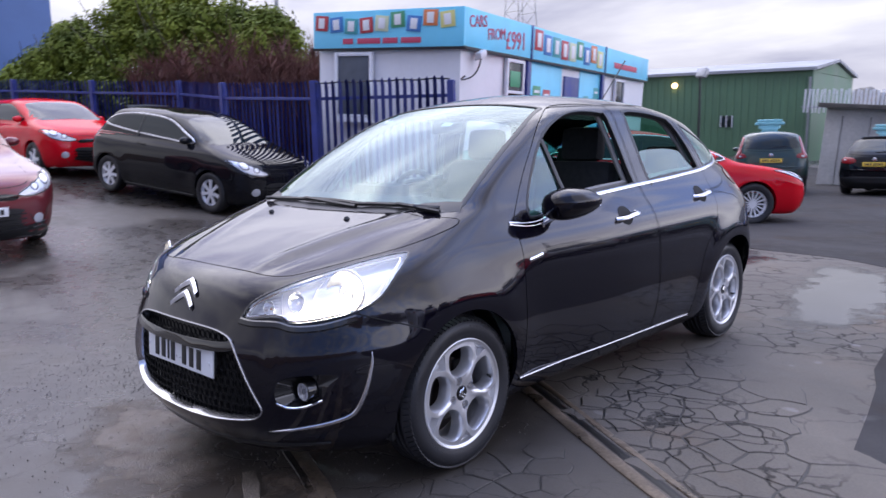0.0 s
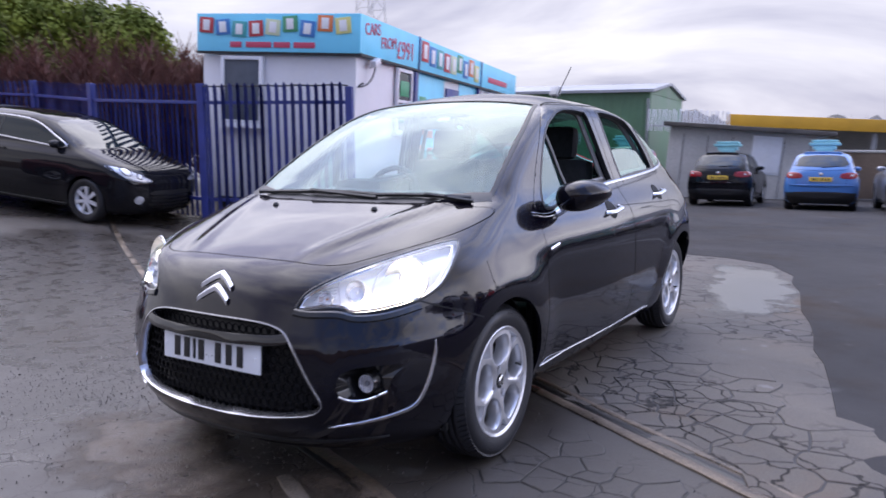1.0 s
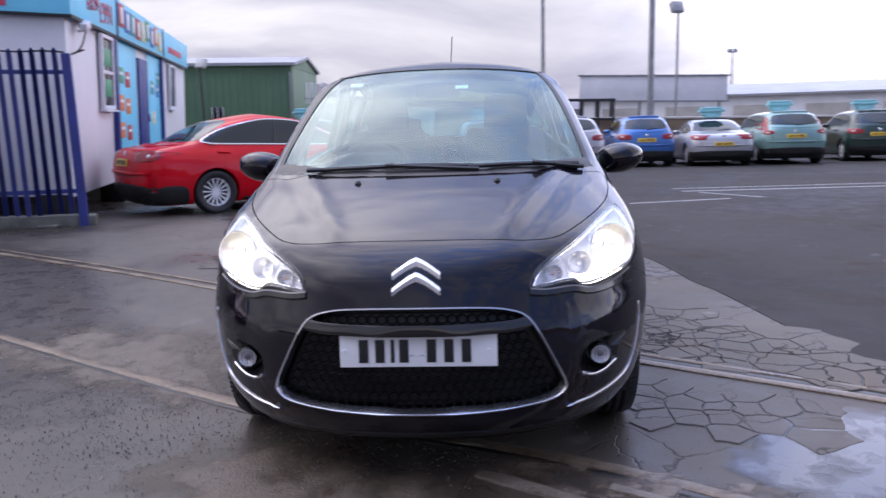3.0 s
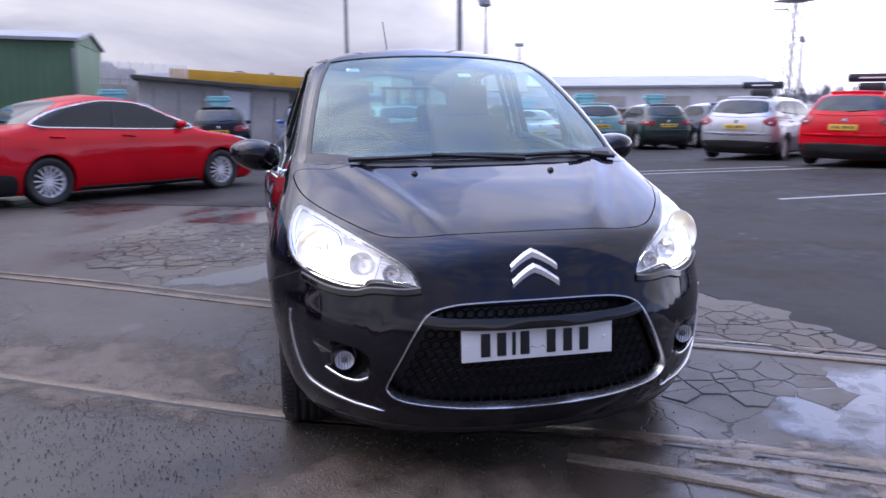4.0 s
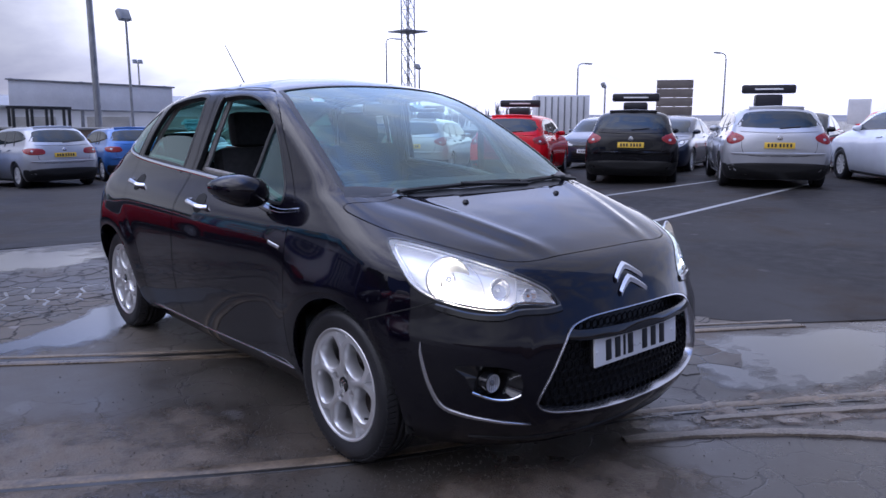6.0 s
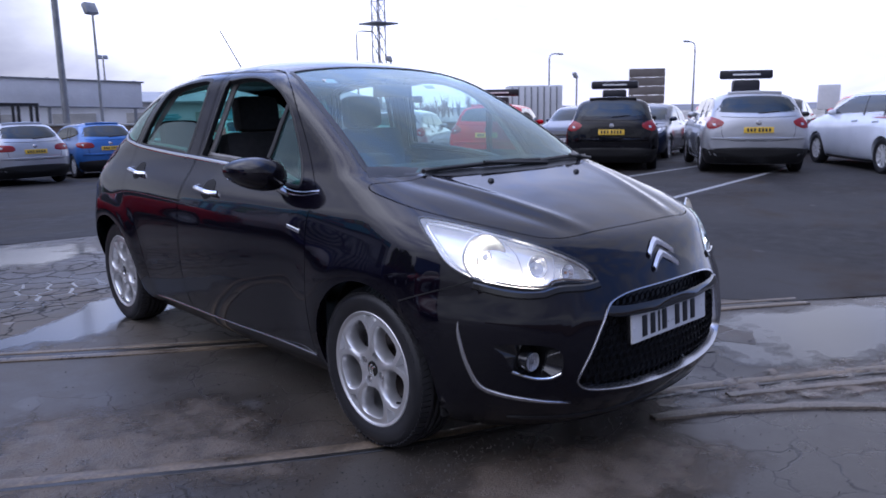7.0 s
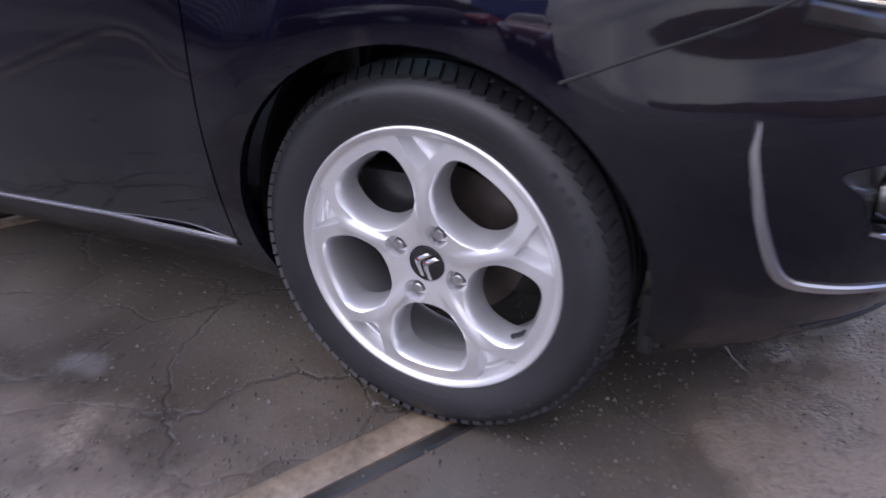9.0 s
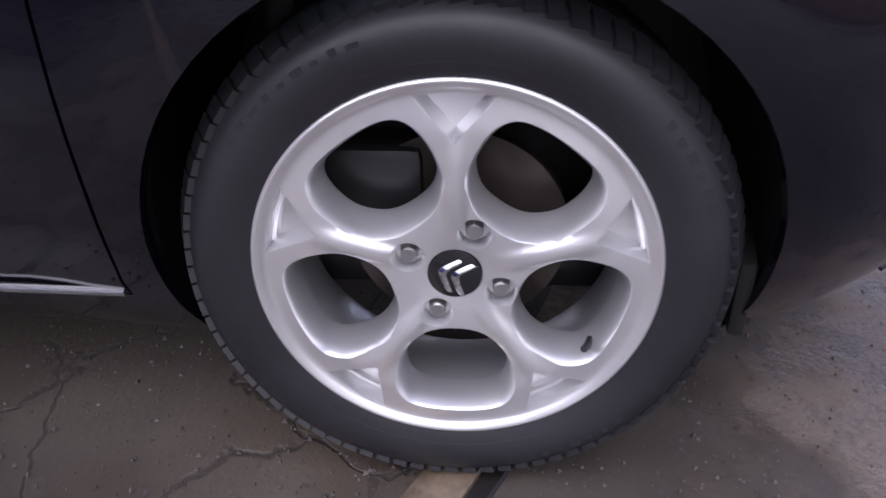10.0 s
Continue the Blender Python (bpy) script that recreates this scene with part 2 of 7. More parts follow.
def lathe(profile, seg=48, axis="X"):
    """Turns (along, radius) pairs round an axis; a closed solid when the profile ends at radius 0 or is a closed loop."""
    bm = bmesh.new()
    rings = []
    for a, r in profile:
        ring = []
        for k in range(seg):
            t = 2 * math.pi * k / seg
            c, s = r * math.cos(t), r * math.sin(t)
            ring.append(bm.verts.new((a, c, s) if axis == "X" else (c, s, a)))
        rings.append(ring)
    for p, q in zip(rings, rings[1:]):
        for k in range(seg):
            bm.faces.new((p[k], p[(k + 1) % seg], q[(k + 1) % seg], q[k]))
    bmesh.ops.remove_doubles(bm, verts=bm.verts, dist=1e-5)
    bmesh.ops.recalc_face_normals(bm, faces=bm.faces)
    return bm


def tube(points, r, seg=8, closed=False, flat=1.0):
    """A round bar along points."""
    bm = bmesh.new()
    n, rings = len(points), []
    points = [Vector(p) for p in points]
    side = None
    for i, p in enumerate(points):
        t = (points[(i + 1) % n] - points[i - 1]) if closed else (points[min(i + 1, n - 1)] - points[max(i - 1, 0)])
        t.normalize()
        side = t.orthogonal() if side is None else (side - t * side.dot(t))
        side.normalize()
        up = t.cross(side)
        rings.append([bm.verts.new(p + (side * math.cos(a) + up * math.sin(a) * flat) * r) for a in (2 * math.pi * k / seg for k in range(seg))])
    for i in range(n if closed else n - 1):
        a, b = rings[i], rings[(i + 1) % n]
        for k in range(seg):
            bm.faces.new((a[k], a[(k + 1) % seg], b[(k + 1) % seg], b[k]))
    if not closed:
        bm.faces.new(rings[0]), bm.faces.new(rings[-1])
    bmesh.ops.recalc_face_normals(bm, faces=bm.faces)
    return bm


def prism(outline, lo, hi, axis):
    """A solid with the outline (two coordinates) drawn out along an axis from lo to hi."""
    bm = bmesh.new()
    put = {"x": lambda p, a: (a, p[0], p[1]), "y": lambda p, a: (p[0], a, p[1]), "z": lambda p, a: (p[0], p[1], a)}[axis]
    a = [bm.verts.new(put(p, lo)) for p in outline]
    b = [bm.verts.new(put(p, hi)) for p in outline]
    n = len(outline)
    for i in range(n):
        bm.faces.new((a[i], a[(i + 1) % n], b[(i + 1) % n], b[i]))
    bm.faces.new(a), bm.faces.new(b[::-1])
    bmesh.ops.recalc_face_normals(bm, faces=bm.faces)
    return bm


def combined(me, cutters, operation="DIFFERENCE"):
    """The mesh cut by (or met with) solids, as a new mesh."""
    ob = new("work", me)
    tools = []
    for bm in cutters:
        tool = new("tool", mesh_of(bm, "tool", False) if isinstance(bm, bmesh.types.BMesh) else bm)
        mod = ob.modifiers.new("cut", "BOOLEAN")
        mod.operation, mod.object, mod.solver = operation, tool, "MANIFOLD"
        tools.append(tool)
    bpy.context.view_layer.update()
    out = bpy.data.meshes.new_from_object(ob.evaluated_get(bpy.context.evaluated_depsgraph_get()))
    out.materials.clear()
    for o in (ob, *tools):
        bpy.data.objects.remove(o)
    return out


def cap(s, p):
    s = max(0.0, min(1.0, s))
    return (1 - (1 - s) ** p) ** (1 / p)


def half_width(c, y, z):
    """Half the width of a car's body at a length y and a height z: plan curves that round off at nose, tail and roof."""
    k = c["wy"](y)
    w = c["W"](z) * (k if z < 1 else 1 + (k - 1) * max(0, 1 - (z - 1) * 4))
    for yc, zc, a in c["flare"]:
        w += a * math.exp(-((math.hypot(y - yc, z - zc) - c["arch"]) / 0.1) ** 2)
    if "lean" in c and y < .55:
        t = min(1, (.55 - y) / .5)
        w -= c["lean"](z) * t * t * (3 - 2 * t)
    return w * cap((y - c["yf"](z)) / c["Lf"](z), c["p"]) * cap((c["yr"](z) - y) / c["Lr"](z), c["p"]) * cap((c["zr"](y) - z) / c["Ht"], 2.2)


def car_body(c, ny=96, nz=40):
    """The closed skin of a car's body: sections along its length, each spaced evenly along its curve."""
    lo, top = c["zlo"], c["ztop"]
    y0 = min(c["yf"](lo + (top - lo) * i / 60) for i in range(61)) + 0.0015
    y1 = max(c["yr"](lo + (top - lo) * i / 60) for i in range(61)) - 0.0015
    bm = bmesh.new()
    rows = []
    for i in range(ny + 1):
        u = i / ny
        # stations crowd towards nose and tail
        s = 0.5 - 0.5 * math.cos(math.pi * u)
        y = y0 + (y1 - y0) * (0.55 * s + 0.45 * u if 0.15 < u < 0.85 else 0.55 * s + 0.45 * u)
        raw = []
        n = 260
        for k in range(n + 1):
            z = lo + (top - lo) * k / n
            raw.append((half_width(c, y, z), z))
        inside = [k for k, r in enumerate(raw) if r[0] > 1e-6]
        a, b = inside[0], inside[-1]

        def edge(k0, k1):
            z0, z1 = raw[k0][1], raw[k1][1]
            for _ in range(18):
                m = (z0 + z1) / 2
                if half_width(c, y, m) > 1e-6:
                    z0 = m
                else:
                    z1 = m
            return z0
        curve = [raw[k] for k in range(a, b + 1)]
        if a > 0:
            curve.insert(0, (0.0, edge(a, a - 1)))
        if b < n:
            zt = edge(b, b + 1)
            curve += [(half_width(c, y, curve[-1][1] + (zt - curve[-1][1]) * q), curve[-1][1] + (zt - curve[-1][1]) * q) for q in (0.3, 0.55, 0.75, 0.88, 0.95, 0.985)]
            curve.append((0.0, zt))
        else:
            curve.append((0.0, top))
        pts = [Vector(q) for q in curve]
        run = [0.0]
        for p, q in zip(pts, pts[1:]):
            run.append(run[-1] + (q - p).length)
        line, j = [], 0
        for k in range(nz + 1):
            d = run[-1] * k / nz
            while j < len(run) - 2 and run[j + 1] < d:
                j += 1
            t = (d - run[j]) / max(run[j + 1] - run[j], 1e-9)
            line.append(pts[j].lerp(pts[j + 1], min(1, t)))
        rows.append((y, line))
    rings = []
    for y, line in rows:
        right = [bm.verts.new((p.x, y, p.y)) for p in line]
        left = [bm.verts.new((-p.x, y, p.y)) for p in reversed(line)]
        rings.append(right + left)
    m = len(rings[0])
    for p, q in zip(rings, rings[1:]):
        for k in range(m):
            bm.faces.new((p[k], p[(k + 1) % m], q[(k + 1) % m], q[k]))
    bm.faces.new(rings[0]), bm.faces.new(rings[-1])
    bmesh.ops.remove_doubles(bm, verts=bm.verts, dist=2e-4)
    bmesh.ops.recalc_face_normals(bm, faces=bm.faces)
    return bm


from mathutils.bvhtree import BVHTree


class Skin:
    """Lays outlines and bars on a body."""

    def __init__(self, bm):
        self.tree = BVHTree.FromBMesh(bm)

    def hit(self, p, axis):
        start, way = {"x": ((3, p[0], p[1]), (-1, 0, 0)), "-x": ((-3, p[0], p[1]), (1, 0, 0)), "y": ((p[0], -6, p[1]), (0, 1, 0)), "-y": ((p[0], 9, p[1]), (0, -1, 0)), "z": ((p[0], p[1], 4), (0, 0, -1))}[axis]
        at, normal, *_ = self.tree.ray_cast(Vector(start), Vector(way))
        if at is None:
            at, normal, *_ = self.tree.find_nearest(Vector(start) + Vector(way) * {"x": 2.3, "-x": 2.3, "y": 5.6, "-y": 6.0, "z": 3.0}[axis])
        return at, normal

    def patch(self, outline, axis, lift=0.003, rings=6, rim=0.0, thick=0.0):
        """A panel that follows the body inside an outline; rim: how far it sinks at its border."""
        c = sum((Vector(p) for p in outline), Vector((0, 0))) / len(outline)
        bm = bmesh.new()
        prev = None
        for k in range(rings):
            t = 1 - k / rings
            ring = []
            for p in outline:
                at, nrm = self.hit(c + (Vector(p) - c) * t, axis)
                ring.append(bm.verts.new(at + nrm * (lift - (rim if k == 0 else 0))))
            if prev:
                n = len(ring)
                for i in range(n):
                    bm.faces.new((prev[i], prev[(i + 1) % n], ring[(i + 1) % n], ring[i]))
            prev = ring
        at, nrm = self.hit(c, axis)
        mid = bm.verts.new(at + nrm * lift)
        for i in range(len(prev)):
            bm.faces.new((prev[i], prev[(i + 1) % len(prev)], mid))
        bmesh.ops.recalc_face_normals(bm, faces=bm.faces)
        # outward is away from the car's middle line
        f = bm.faces[0]
        if (f.calc_center_median() - Vector((0, 1.2, 0.6))).dot(f.normal) < 0:
            bmesh.ops.reverse_faces(bm, faces=bm.faces)
        if thick:
            bmesh.ops.solidify(bm, geom=bm.faces, thickness=thick)
        return bm

    def bar(self, line, axis, width, height, closed=False, sink=0.002, taper=False):
        """A rounded strip along a line on the body."""
        hits = [self.hit(p, axis) for p in line]
        bm = bmesh.new()
        n, rings = len(hits), []
        for i, (p, nrm) in enumerate(hits):
            a, b = (hits[i - 1][0], hits[(i + 1) % n][0]) if closed else (hits[max(i - 1, 0)][0], hits[min(i + 1, n - 1)][0])
            t = (b - a).normalized()
            s = t.cross(nrm).normalized()
            k = 1.0 if not taper else max(0.12, math.sin(math.pi * min(1, max(0, i / (n - 1)))) ** 0.4)
            w = width * 0.5 * k
            rings.append([bm.verts.new(p + s * w * q + nrm * z) for q, z in ((-1, -sink), (-1, height * 0.5), (-0.6, height), (0.6, height), (1, height * 0.5), (1, -sink))])
        for i in range(n if closed else n - 1):
            a, b = rings[i], rings[(i + 1) % n]
            for k in range(5):
                bm.faces.new((a[k], a[k + 1], b[k + 1], b[k]))
        if not closed:
            bm.faces.new(rings[0]), bm.faces.new(rings[-1])
        bmesh.ops.recalc_face_normals(bm, faces=bm.faces)
        return bm


def both(line, sign):
    return [(sign * p[0], p[1]) for p in line]

# ---- ground ----
def bend(a):
    return a * a / (a + 1) if a > 0 else 0.0


def ground_z(x, y):
    """The yard rises past the fence and falls away to the far row of cars."""
    return .12 * bend(min(-x - 5.8, 7)) - .034 * bend(min(y - 4.5, 40))


def asphalt(name, dark, light, rough, crack_scale, crack, wet=0.5, tint=(1, 1, 1), spec=0.36, crack_width=0.017):
    """Worn surfacing: blotches, grit, wet films that lower the gloss, and a net of cracks."""
    m = bpy.data.materials.new(name)
    m.use_nodes = True
    nt = m.node_tree
    b, L = nt.nodes["Principled BSDF"], nt.links.new
    co = nt.nodes.new("ShaderNodeTexCoord")

    def noise_of(scale, detail=5.0, rough_=0.6, dist=0.0):
        n = nt.nodes.new("ShaderNodeTexNoise")
        for k, v in (("Scale", scale), ("Detail", detail), ("Roughness", rough_), ("Distortion", dist)):
            n.inputs[k].default_value = v
        L(co.outputs["Object"], n.inputs["Vector"])
        return n.outputs["Fac"]

    def math_(op, a, b_, c=None):
        n = nt.nodes.new("ShaderNodeMath")
        n.operation = op
        for i, v in enumerate((a, b_, c)):
            if v is None:
                continue
            if isinstance(v, (int, float)):
                n.inputs[i].default_value = v
            else:
                L(v, n.inputs[i])
        return n.outputs[0]

    def ranged(v, a, b_, c, d):
        n = nt.nodes.new("ShaderNodeMapRange")
        for k, q in (("From Min", a), ("From Max", b_), ("To Min", c), ("To Max", d)):
            n.inputs[k].default_value = q
        L(v, n.inputs["Value"])
        return n.outputs[0]
    blotch, grit, film = noise_of(0.55, 6, .6, .4), noise_of(95, 3), noise_of(0.34, 4, .55, .8)
    mid = noise_of(5.5, 6)
    # cracks: cell borders, bent by noise, only in some places
    warp = nt.nodes.new("ShaderNodeMixRGB")
    warp.blend_type, warp.inputs[0].default_value = "ADD", 0.34
    wn = nt.nodes.new("ShaderNodeTexNoise")
    wn.inputs["Scale"].default_value, wn.inputs["Detail"].default_value = 3.4, 5
    L(co.outputs["Object"], wn.inputs["Vector"])
    L(co.outputs["Object"], warp.inputs[1])
    L(wn.outputs["Color"], warp.inputs[2])
    vo = nt.nodes.new("ShaderNodeTexVoronoi")
    vo.feature = "DISTANCE_TO_EDGE"
    vo.inputs["Scale"].default_value = crack_scale
    L(warp.outputs[0], vo.inputs["Vector"])
    line = ranged(vo.outputs["Distance"], crack_width * .25, crack_width, 1, 0)
    where = ranged(noise_of(0.8, 3), 0.5 - 0.12 * crack, 0.62 - 0.12 * crack, 0, 1)
    cr = math_("MULTIPLY", math_("MULTIPLY", line, where), min(1, crack))
    ramp = nt.nodes.new("ShaderNodeValToRGB")
    ramp.color_ramp.elements[0].position, ramp.color_ramp.elements[0].color = 0.3, (*[dark * t for t in tint], 1)
    ramp.color_ramp.elements[1].position, ramp.color_ramp.elements[1].color = 0.72, (*[light * t for t in tint], 1)
    L(math_("ADD", math_("MULTIPLY", blotch, 0.55), math_("ADD", math_("MULTIPLY", grit, 0.2), math_("MULTIPLY", mid, 0.27))), ramp.inputs[0])
    dk = nt.nodes.new("ShaderNodeMixRGB")
    dk.inputs[2].default_value = (0.008, 0.008, 0.008, 1)
    # brown mud in the low places
    mud = nt.nodes.new("ShaderNodeMixRGB")
    mud.inputs[2].default_value = (light * .72, light * .52, light * .36, 1)
    L(math_("MULTIPLY", ranged(noise_of(0.9, 6, .65, .6), .52, .68, 0, 1), .75), mud.inputs[0])
    L(ramp.outputs[0], mud.inputs[1])
    L(cr, dk.inputs[0])
    L(mud.outputs[0], dk.inputs[1])
    # pale trodden spots
    sp = nt.nodes.new("ShaderNodeTexVoronoi")
    sp.inputs["Scale"].default_value = 3.1
    L(warp.outputs[0], sp.inputs["Vector"])
    spot = math_("MULTIPLY", ranged(sp.outputs["Distance"], .10, .17, .55, 0), ranged(noise_of(1.1, 2), .50, .60, 0, 1))
    pale = nt.nodes.new("ShaderNodeMixRGB")
    pale.inputs[2].default_value = (light * 1.9, light * 1.8, light * 1.75, 1)
    L(spot, pale.inputs[0])
    L(dk.outputs[0], pale.inputs[1])
    dk = pale
    # damp stains darken and gloss together
    damp = ranged(film, 0.5 - 0.1 * wet, 0.58 - 0.06 * wet, 0, 1)
    st = nt.nodes.new("ShaderNodeMixRGB")
    st.blend_type = "MULTIPLY"
    st.inputs[2].default_value = (0.50, 0.49, 0.50, 1)
    L(damp, st.inputs[0])
    L(dk.outputs[0], st.inputs[1])
    L(st.outputs[0], b.inputs["Base Color"])
    b.inputs["Specular IOR Level"].default_value = spec
    ro = math_("SUBTRACT", math_("ADD", ranged(mid, .3, .7, rough - .1, rough + .08), math_("MULTIPLY", cr, .3)), math_("MULTIPLY", damp, rough * .62 * wet))
    L(ro, b.inputs["Roughness"])
    bp = nt.nodes.new("ShaderNodeBump")
    bp.inputs["Strength"].default_value, bp.inputs["Distance"].default_value = 0.5, 0.006
    ht = math_("SUBTRACT", math_("ADD", math_("MULTIPLY", grit, 0.45), math_("MULTIPLY", mid, 0.35)), math_("MULTIPLY", cr, 1.6))
    L(math_("MULTIPLY", ht, math_("SUBTRACT", 1.0, math_("MULTIPLY", damp, .55))), bp.inputs["Height"])
    L(bp.outputs[0], b.inputs["Normal"])
    return m


YARD = asphalt("old_patched_asphalt", 0.034, 0.098, 0.56, 3.4, 0.55, 0.75, (1.14, 0.98, 0.81), .42, .022)
APRON = asphalt("cracked_old_concrete", 0.050, 0.165, 0.66, 4.2, 0.8, 0.6, (1.12, 0.97, 0.80), .26, .040)
NEW_TAR = asphalt("newer_dark_asphalt", 0.035, 0.064, 0.88, 1.1, 0.05, 0.4, (1.04, 0.98, 0.95), .12)
gb = bmesh.new()


def spread(n, far):
    return sorted({round(s * (20 * k / n if k <= n else 20 + (far - 20) * ((k - n) / 14) ** 2.6), 3) for k in range(n + 15) for s in (1, -1)})


gx, gy = spread(40, 900), spread(40, 900)
gv = [[gb.verts.new((x, y, ground_z(x, y))) for x in gx] for y in gy]
for j in range(len(gy) - 1):
    for i in range(len(gx) - 1):
        gb.faces.new((gv[j][i], gv[j][i + 1], gv[j + 1][i + 1], gv[j + 1][i]))
tagged(part("ground", gb, YARD, None, angle=0), "wet worn grey asphalt yard", "ground", kind="structure")


def sheet(name, outline, mat, lift, label, category, step=0.5, wobble=0.04, seed=0):
    """A thin layer of surfacing with an uneven edge that follows the ground."""
    edge = []
    n = len(outline)
    for i in range(n):
        a, b = Vector(outline[i]), Vector(outline[(i + 1) % n])
        k = max(1, int((b - a).length / step))
        for q in range(k):
            p = a.lerp(b, q / k)
            edge.append(p + Vector((noise.noise((p.x * 2.1, p.y * 2.1, seed)), noise.noise((p.x * 2.1, p.y * 2.1, seed + 9)))) * wobble)
    bm = bmesh.new()
    vs = [bm.verts.new((p.x, p.y, 0)) for p in edge]
    es = [bm.edges.new((vs[i], vs[(i + 1) % len(vs)])) for i in range(len(vs))]
    bmesh.ops.triangle_fill(bm, use_beauty=True, edges=es)
    ys, xs = [p.y for p in edge], [p.x for p in edge]
    for q in gy:
        if 4 < q < max(ys) and q > min(ys):
            bmesh.ops.bisect_plane(bm, geom=[*bm.verts, *bm.edges, *bm.faces], plane_co=(0, q, 0), plane_no=(0, 1, 0))
    for q in gx:
        if min(xs) < q < -5:
            bmesh.ops.bisect_plane(bm, geom=[*bm.verts, *bm.edges, *bm.faces], plane_co=(q, 0, 0), plane_no=(1, 0, 0))
    for v in bm.verts:
        v.co.z = ground_z(v.co.x, v.co.y) + lift
    rim = [e for e in bm.edges if len(e.link_faces) == 1]
    ex = bmesh.ops.extrude_edge_only(bm, edges=rim)
    for v in ex["geom"]:
        if isinstance(v, bmesh.types.BMVert):
            v.co.z -= lift + .01
    bmesh.ops.recalc_face_normals(bm, faces=bm.faces)
    return tagged(part(name, bm, mat, None), label, category, kind="structure")


# newer dark surfacing over the far side of the yard, with a ragged edge
sheet("road", [(.45, 6.1), (.95, 5.75), (1.22, 5.05), (1.37, 4.2), (1.51, 3.4), (1.75, 2.0), (2.03, .3), (2.35, -.15), (2.75, -.45), (3.6, -1.0), (6, -2.4), (12, -5), (40, -16), (45, 30), (20, 45), (-10, 45), (-9.5, 22), (-4.6, 9.2), (-3.0, 7.3), (-1.0, 6.35)], NEW_TAR, .0065, "newer dark tarmac parking area", "tarmac", .35, .07, 3)
# the cracked apron round the old rails
sheet("pavement", [(.5, 6.3), (1.1, 5.85), (1.4, 5.1), (1.6, 4.2), (1.77, 3.4), (2.0, 2.0), (2.2, .3), (2.45, -.2), (1.95, -.02), (.5, .85), (-1.0, 1.75), (-1.7, 2.3), (-2.4, 4.2), (-1.6, 6.0), (-.5, 6.25)], APRON, .003, "cracked pale concrete apron, damp", "concrete", .35, .05, 5)

RAIL_STEEL = material("rusty_wet_rail", (0.105, 0.077, 0.054), 0.42, 0.25, noise_scale=4.5, vary=0.75, rough_vary=0.2, bump=0.3, fine=0.6, second=(0.21, 0.158, 0.11))
GROOVE_DIRT = material("black_groove_dirt", (0.012, 0.011, 0.010), 0.35, noise_scale=8, vary=0.5, bump=0.3)
# two old tram rails let into the ground: head, groove and keeper each
for course in ([(-9.0, 6.55), (-6.35, 5.02), (-2.57, 2.80), (-.82, 1.64), (.67, .74), (1.94, .0), (2.45, -.31)], [(-8.5, 4.62), (-3.33, 1.52), (-2.05, .74), (-.76, -.02), (.05, -.32), (.56, -.53), (1.0, -.78), (1.52, -1.09), (2.5, -1.66)]):
    course = rounded(course, 10, False)
    n = len(course) - 1
    s = Vector((-(course[-1] - course[0]).y, (course[-1] - course[0]).x)).normalized()
    rail = thing("embedded_rail", "rusty steel rail with a dark groove, let into the yard", "rail", "old rails in the yard")
    sections = ((0, .062, .010, "rail_head", RAIL_STEEL), (.062, .055, .004, "groove", GROOVE_DIRT), (.112, .036, .009, "keeper", RAIL_STEEL)) if course[0].y > 6 else ((.015, .066, .007, "rail_head", RAIL_STEEL), (-.034, .03, .005, "groove", GROOVE_DIRT))
    for off, w, lift, nm, mt in sections:
        bm = bmesh.new()
        rows = []
        for i in range(n + 1):
            p = course[i] + s * off
            jig = .006 * noise.noise((i * .9, off * 40, 1))
            rows.append([bm.verts.new((*(p + s * q * (w / 2 + jig)), ground_z(p.x, p.y) + z)) for q, z in ((-1, -.03), (-.92, lift - .003), (-.7, lift), (.7, lift), (.92, lift - .003), (1, -.03))])
        for r, t in zip(rows, rows[1:]):
            for k in range(5):
                bm.faces.new((r[k], r[k + 1], t[k + 1], t[k]))
        bmesh.ops.recalc_face_normals(bm, faces=bm.faces)
        part(nm, bm, mt, rail)

# worn timber baulks that run on beside the front rail
BAULK = material("worn_wet_timber", (0.10, 0.078, 0.058), 0.5, noise_scale=6, vary=0.5, rough_vary=0.2, bump=0.5, fine=0.7, second=(0.20, 0.165, 0.13))
for course, w in (([(.18, -.60), (.45, -.76), (.75, -.99), (1.0, -1.25), (1.15, -1.42)], .062), ([(.62, -.70), (.94, -.89), (1.35, -1.15), (1.8, -1.42)], .05)):
    course = rounded(course, 8, False)
    bm, rows = bmesh.new(), []
    for i, p in enumerate(course):
        d = (course[min(i + 1, len(course) - 1)] - course[max(i - 1, 0)]).normalized()
        side = Vector((-d.y, d.x))
        wide = w / 2 * (1 + .35 * noise.noise((i * .7, w * 90, 4)))
        rows.append([bm.verts.new((*(p + side * q * wide), ground_z(p.x, p.y) + z + .004 * noise.noise((i * .5, q * 3, 8)))) for q, z in ((-1, -.02), (-.85, .011), (0, .014), (.85, .011), (1, -.02))])
    for r, t in zip(rows, rows[1:]):
        for k in range(4):
            bm.faces.new((r[k], r[k + 1], t[k + 1], t[k]))
    bmesh.ops.recalc_face_normals(bm, faces=bm.faces)
    tagged(part("timber_baulk", bm, BAULK, None), "worn wet timber baulk bedded beside the rail", "baulk", "timber baulks", "structure")

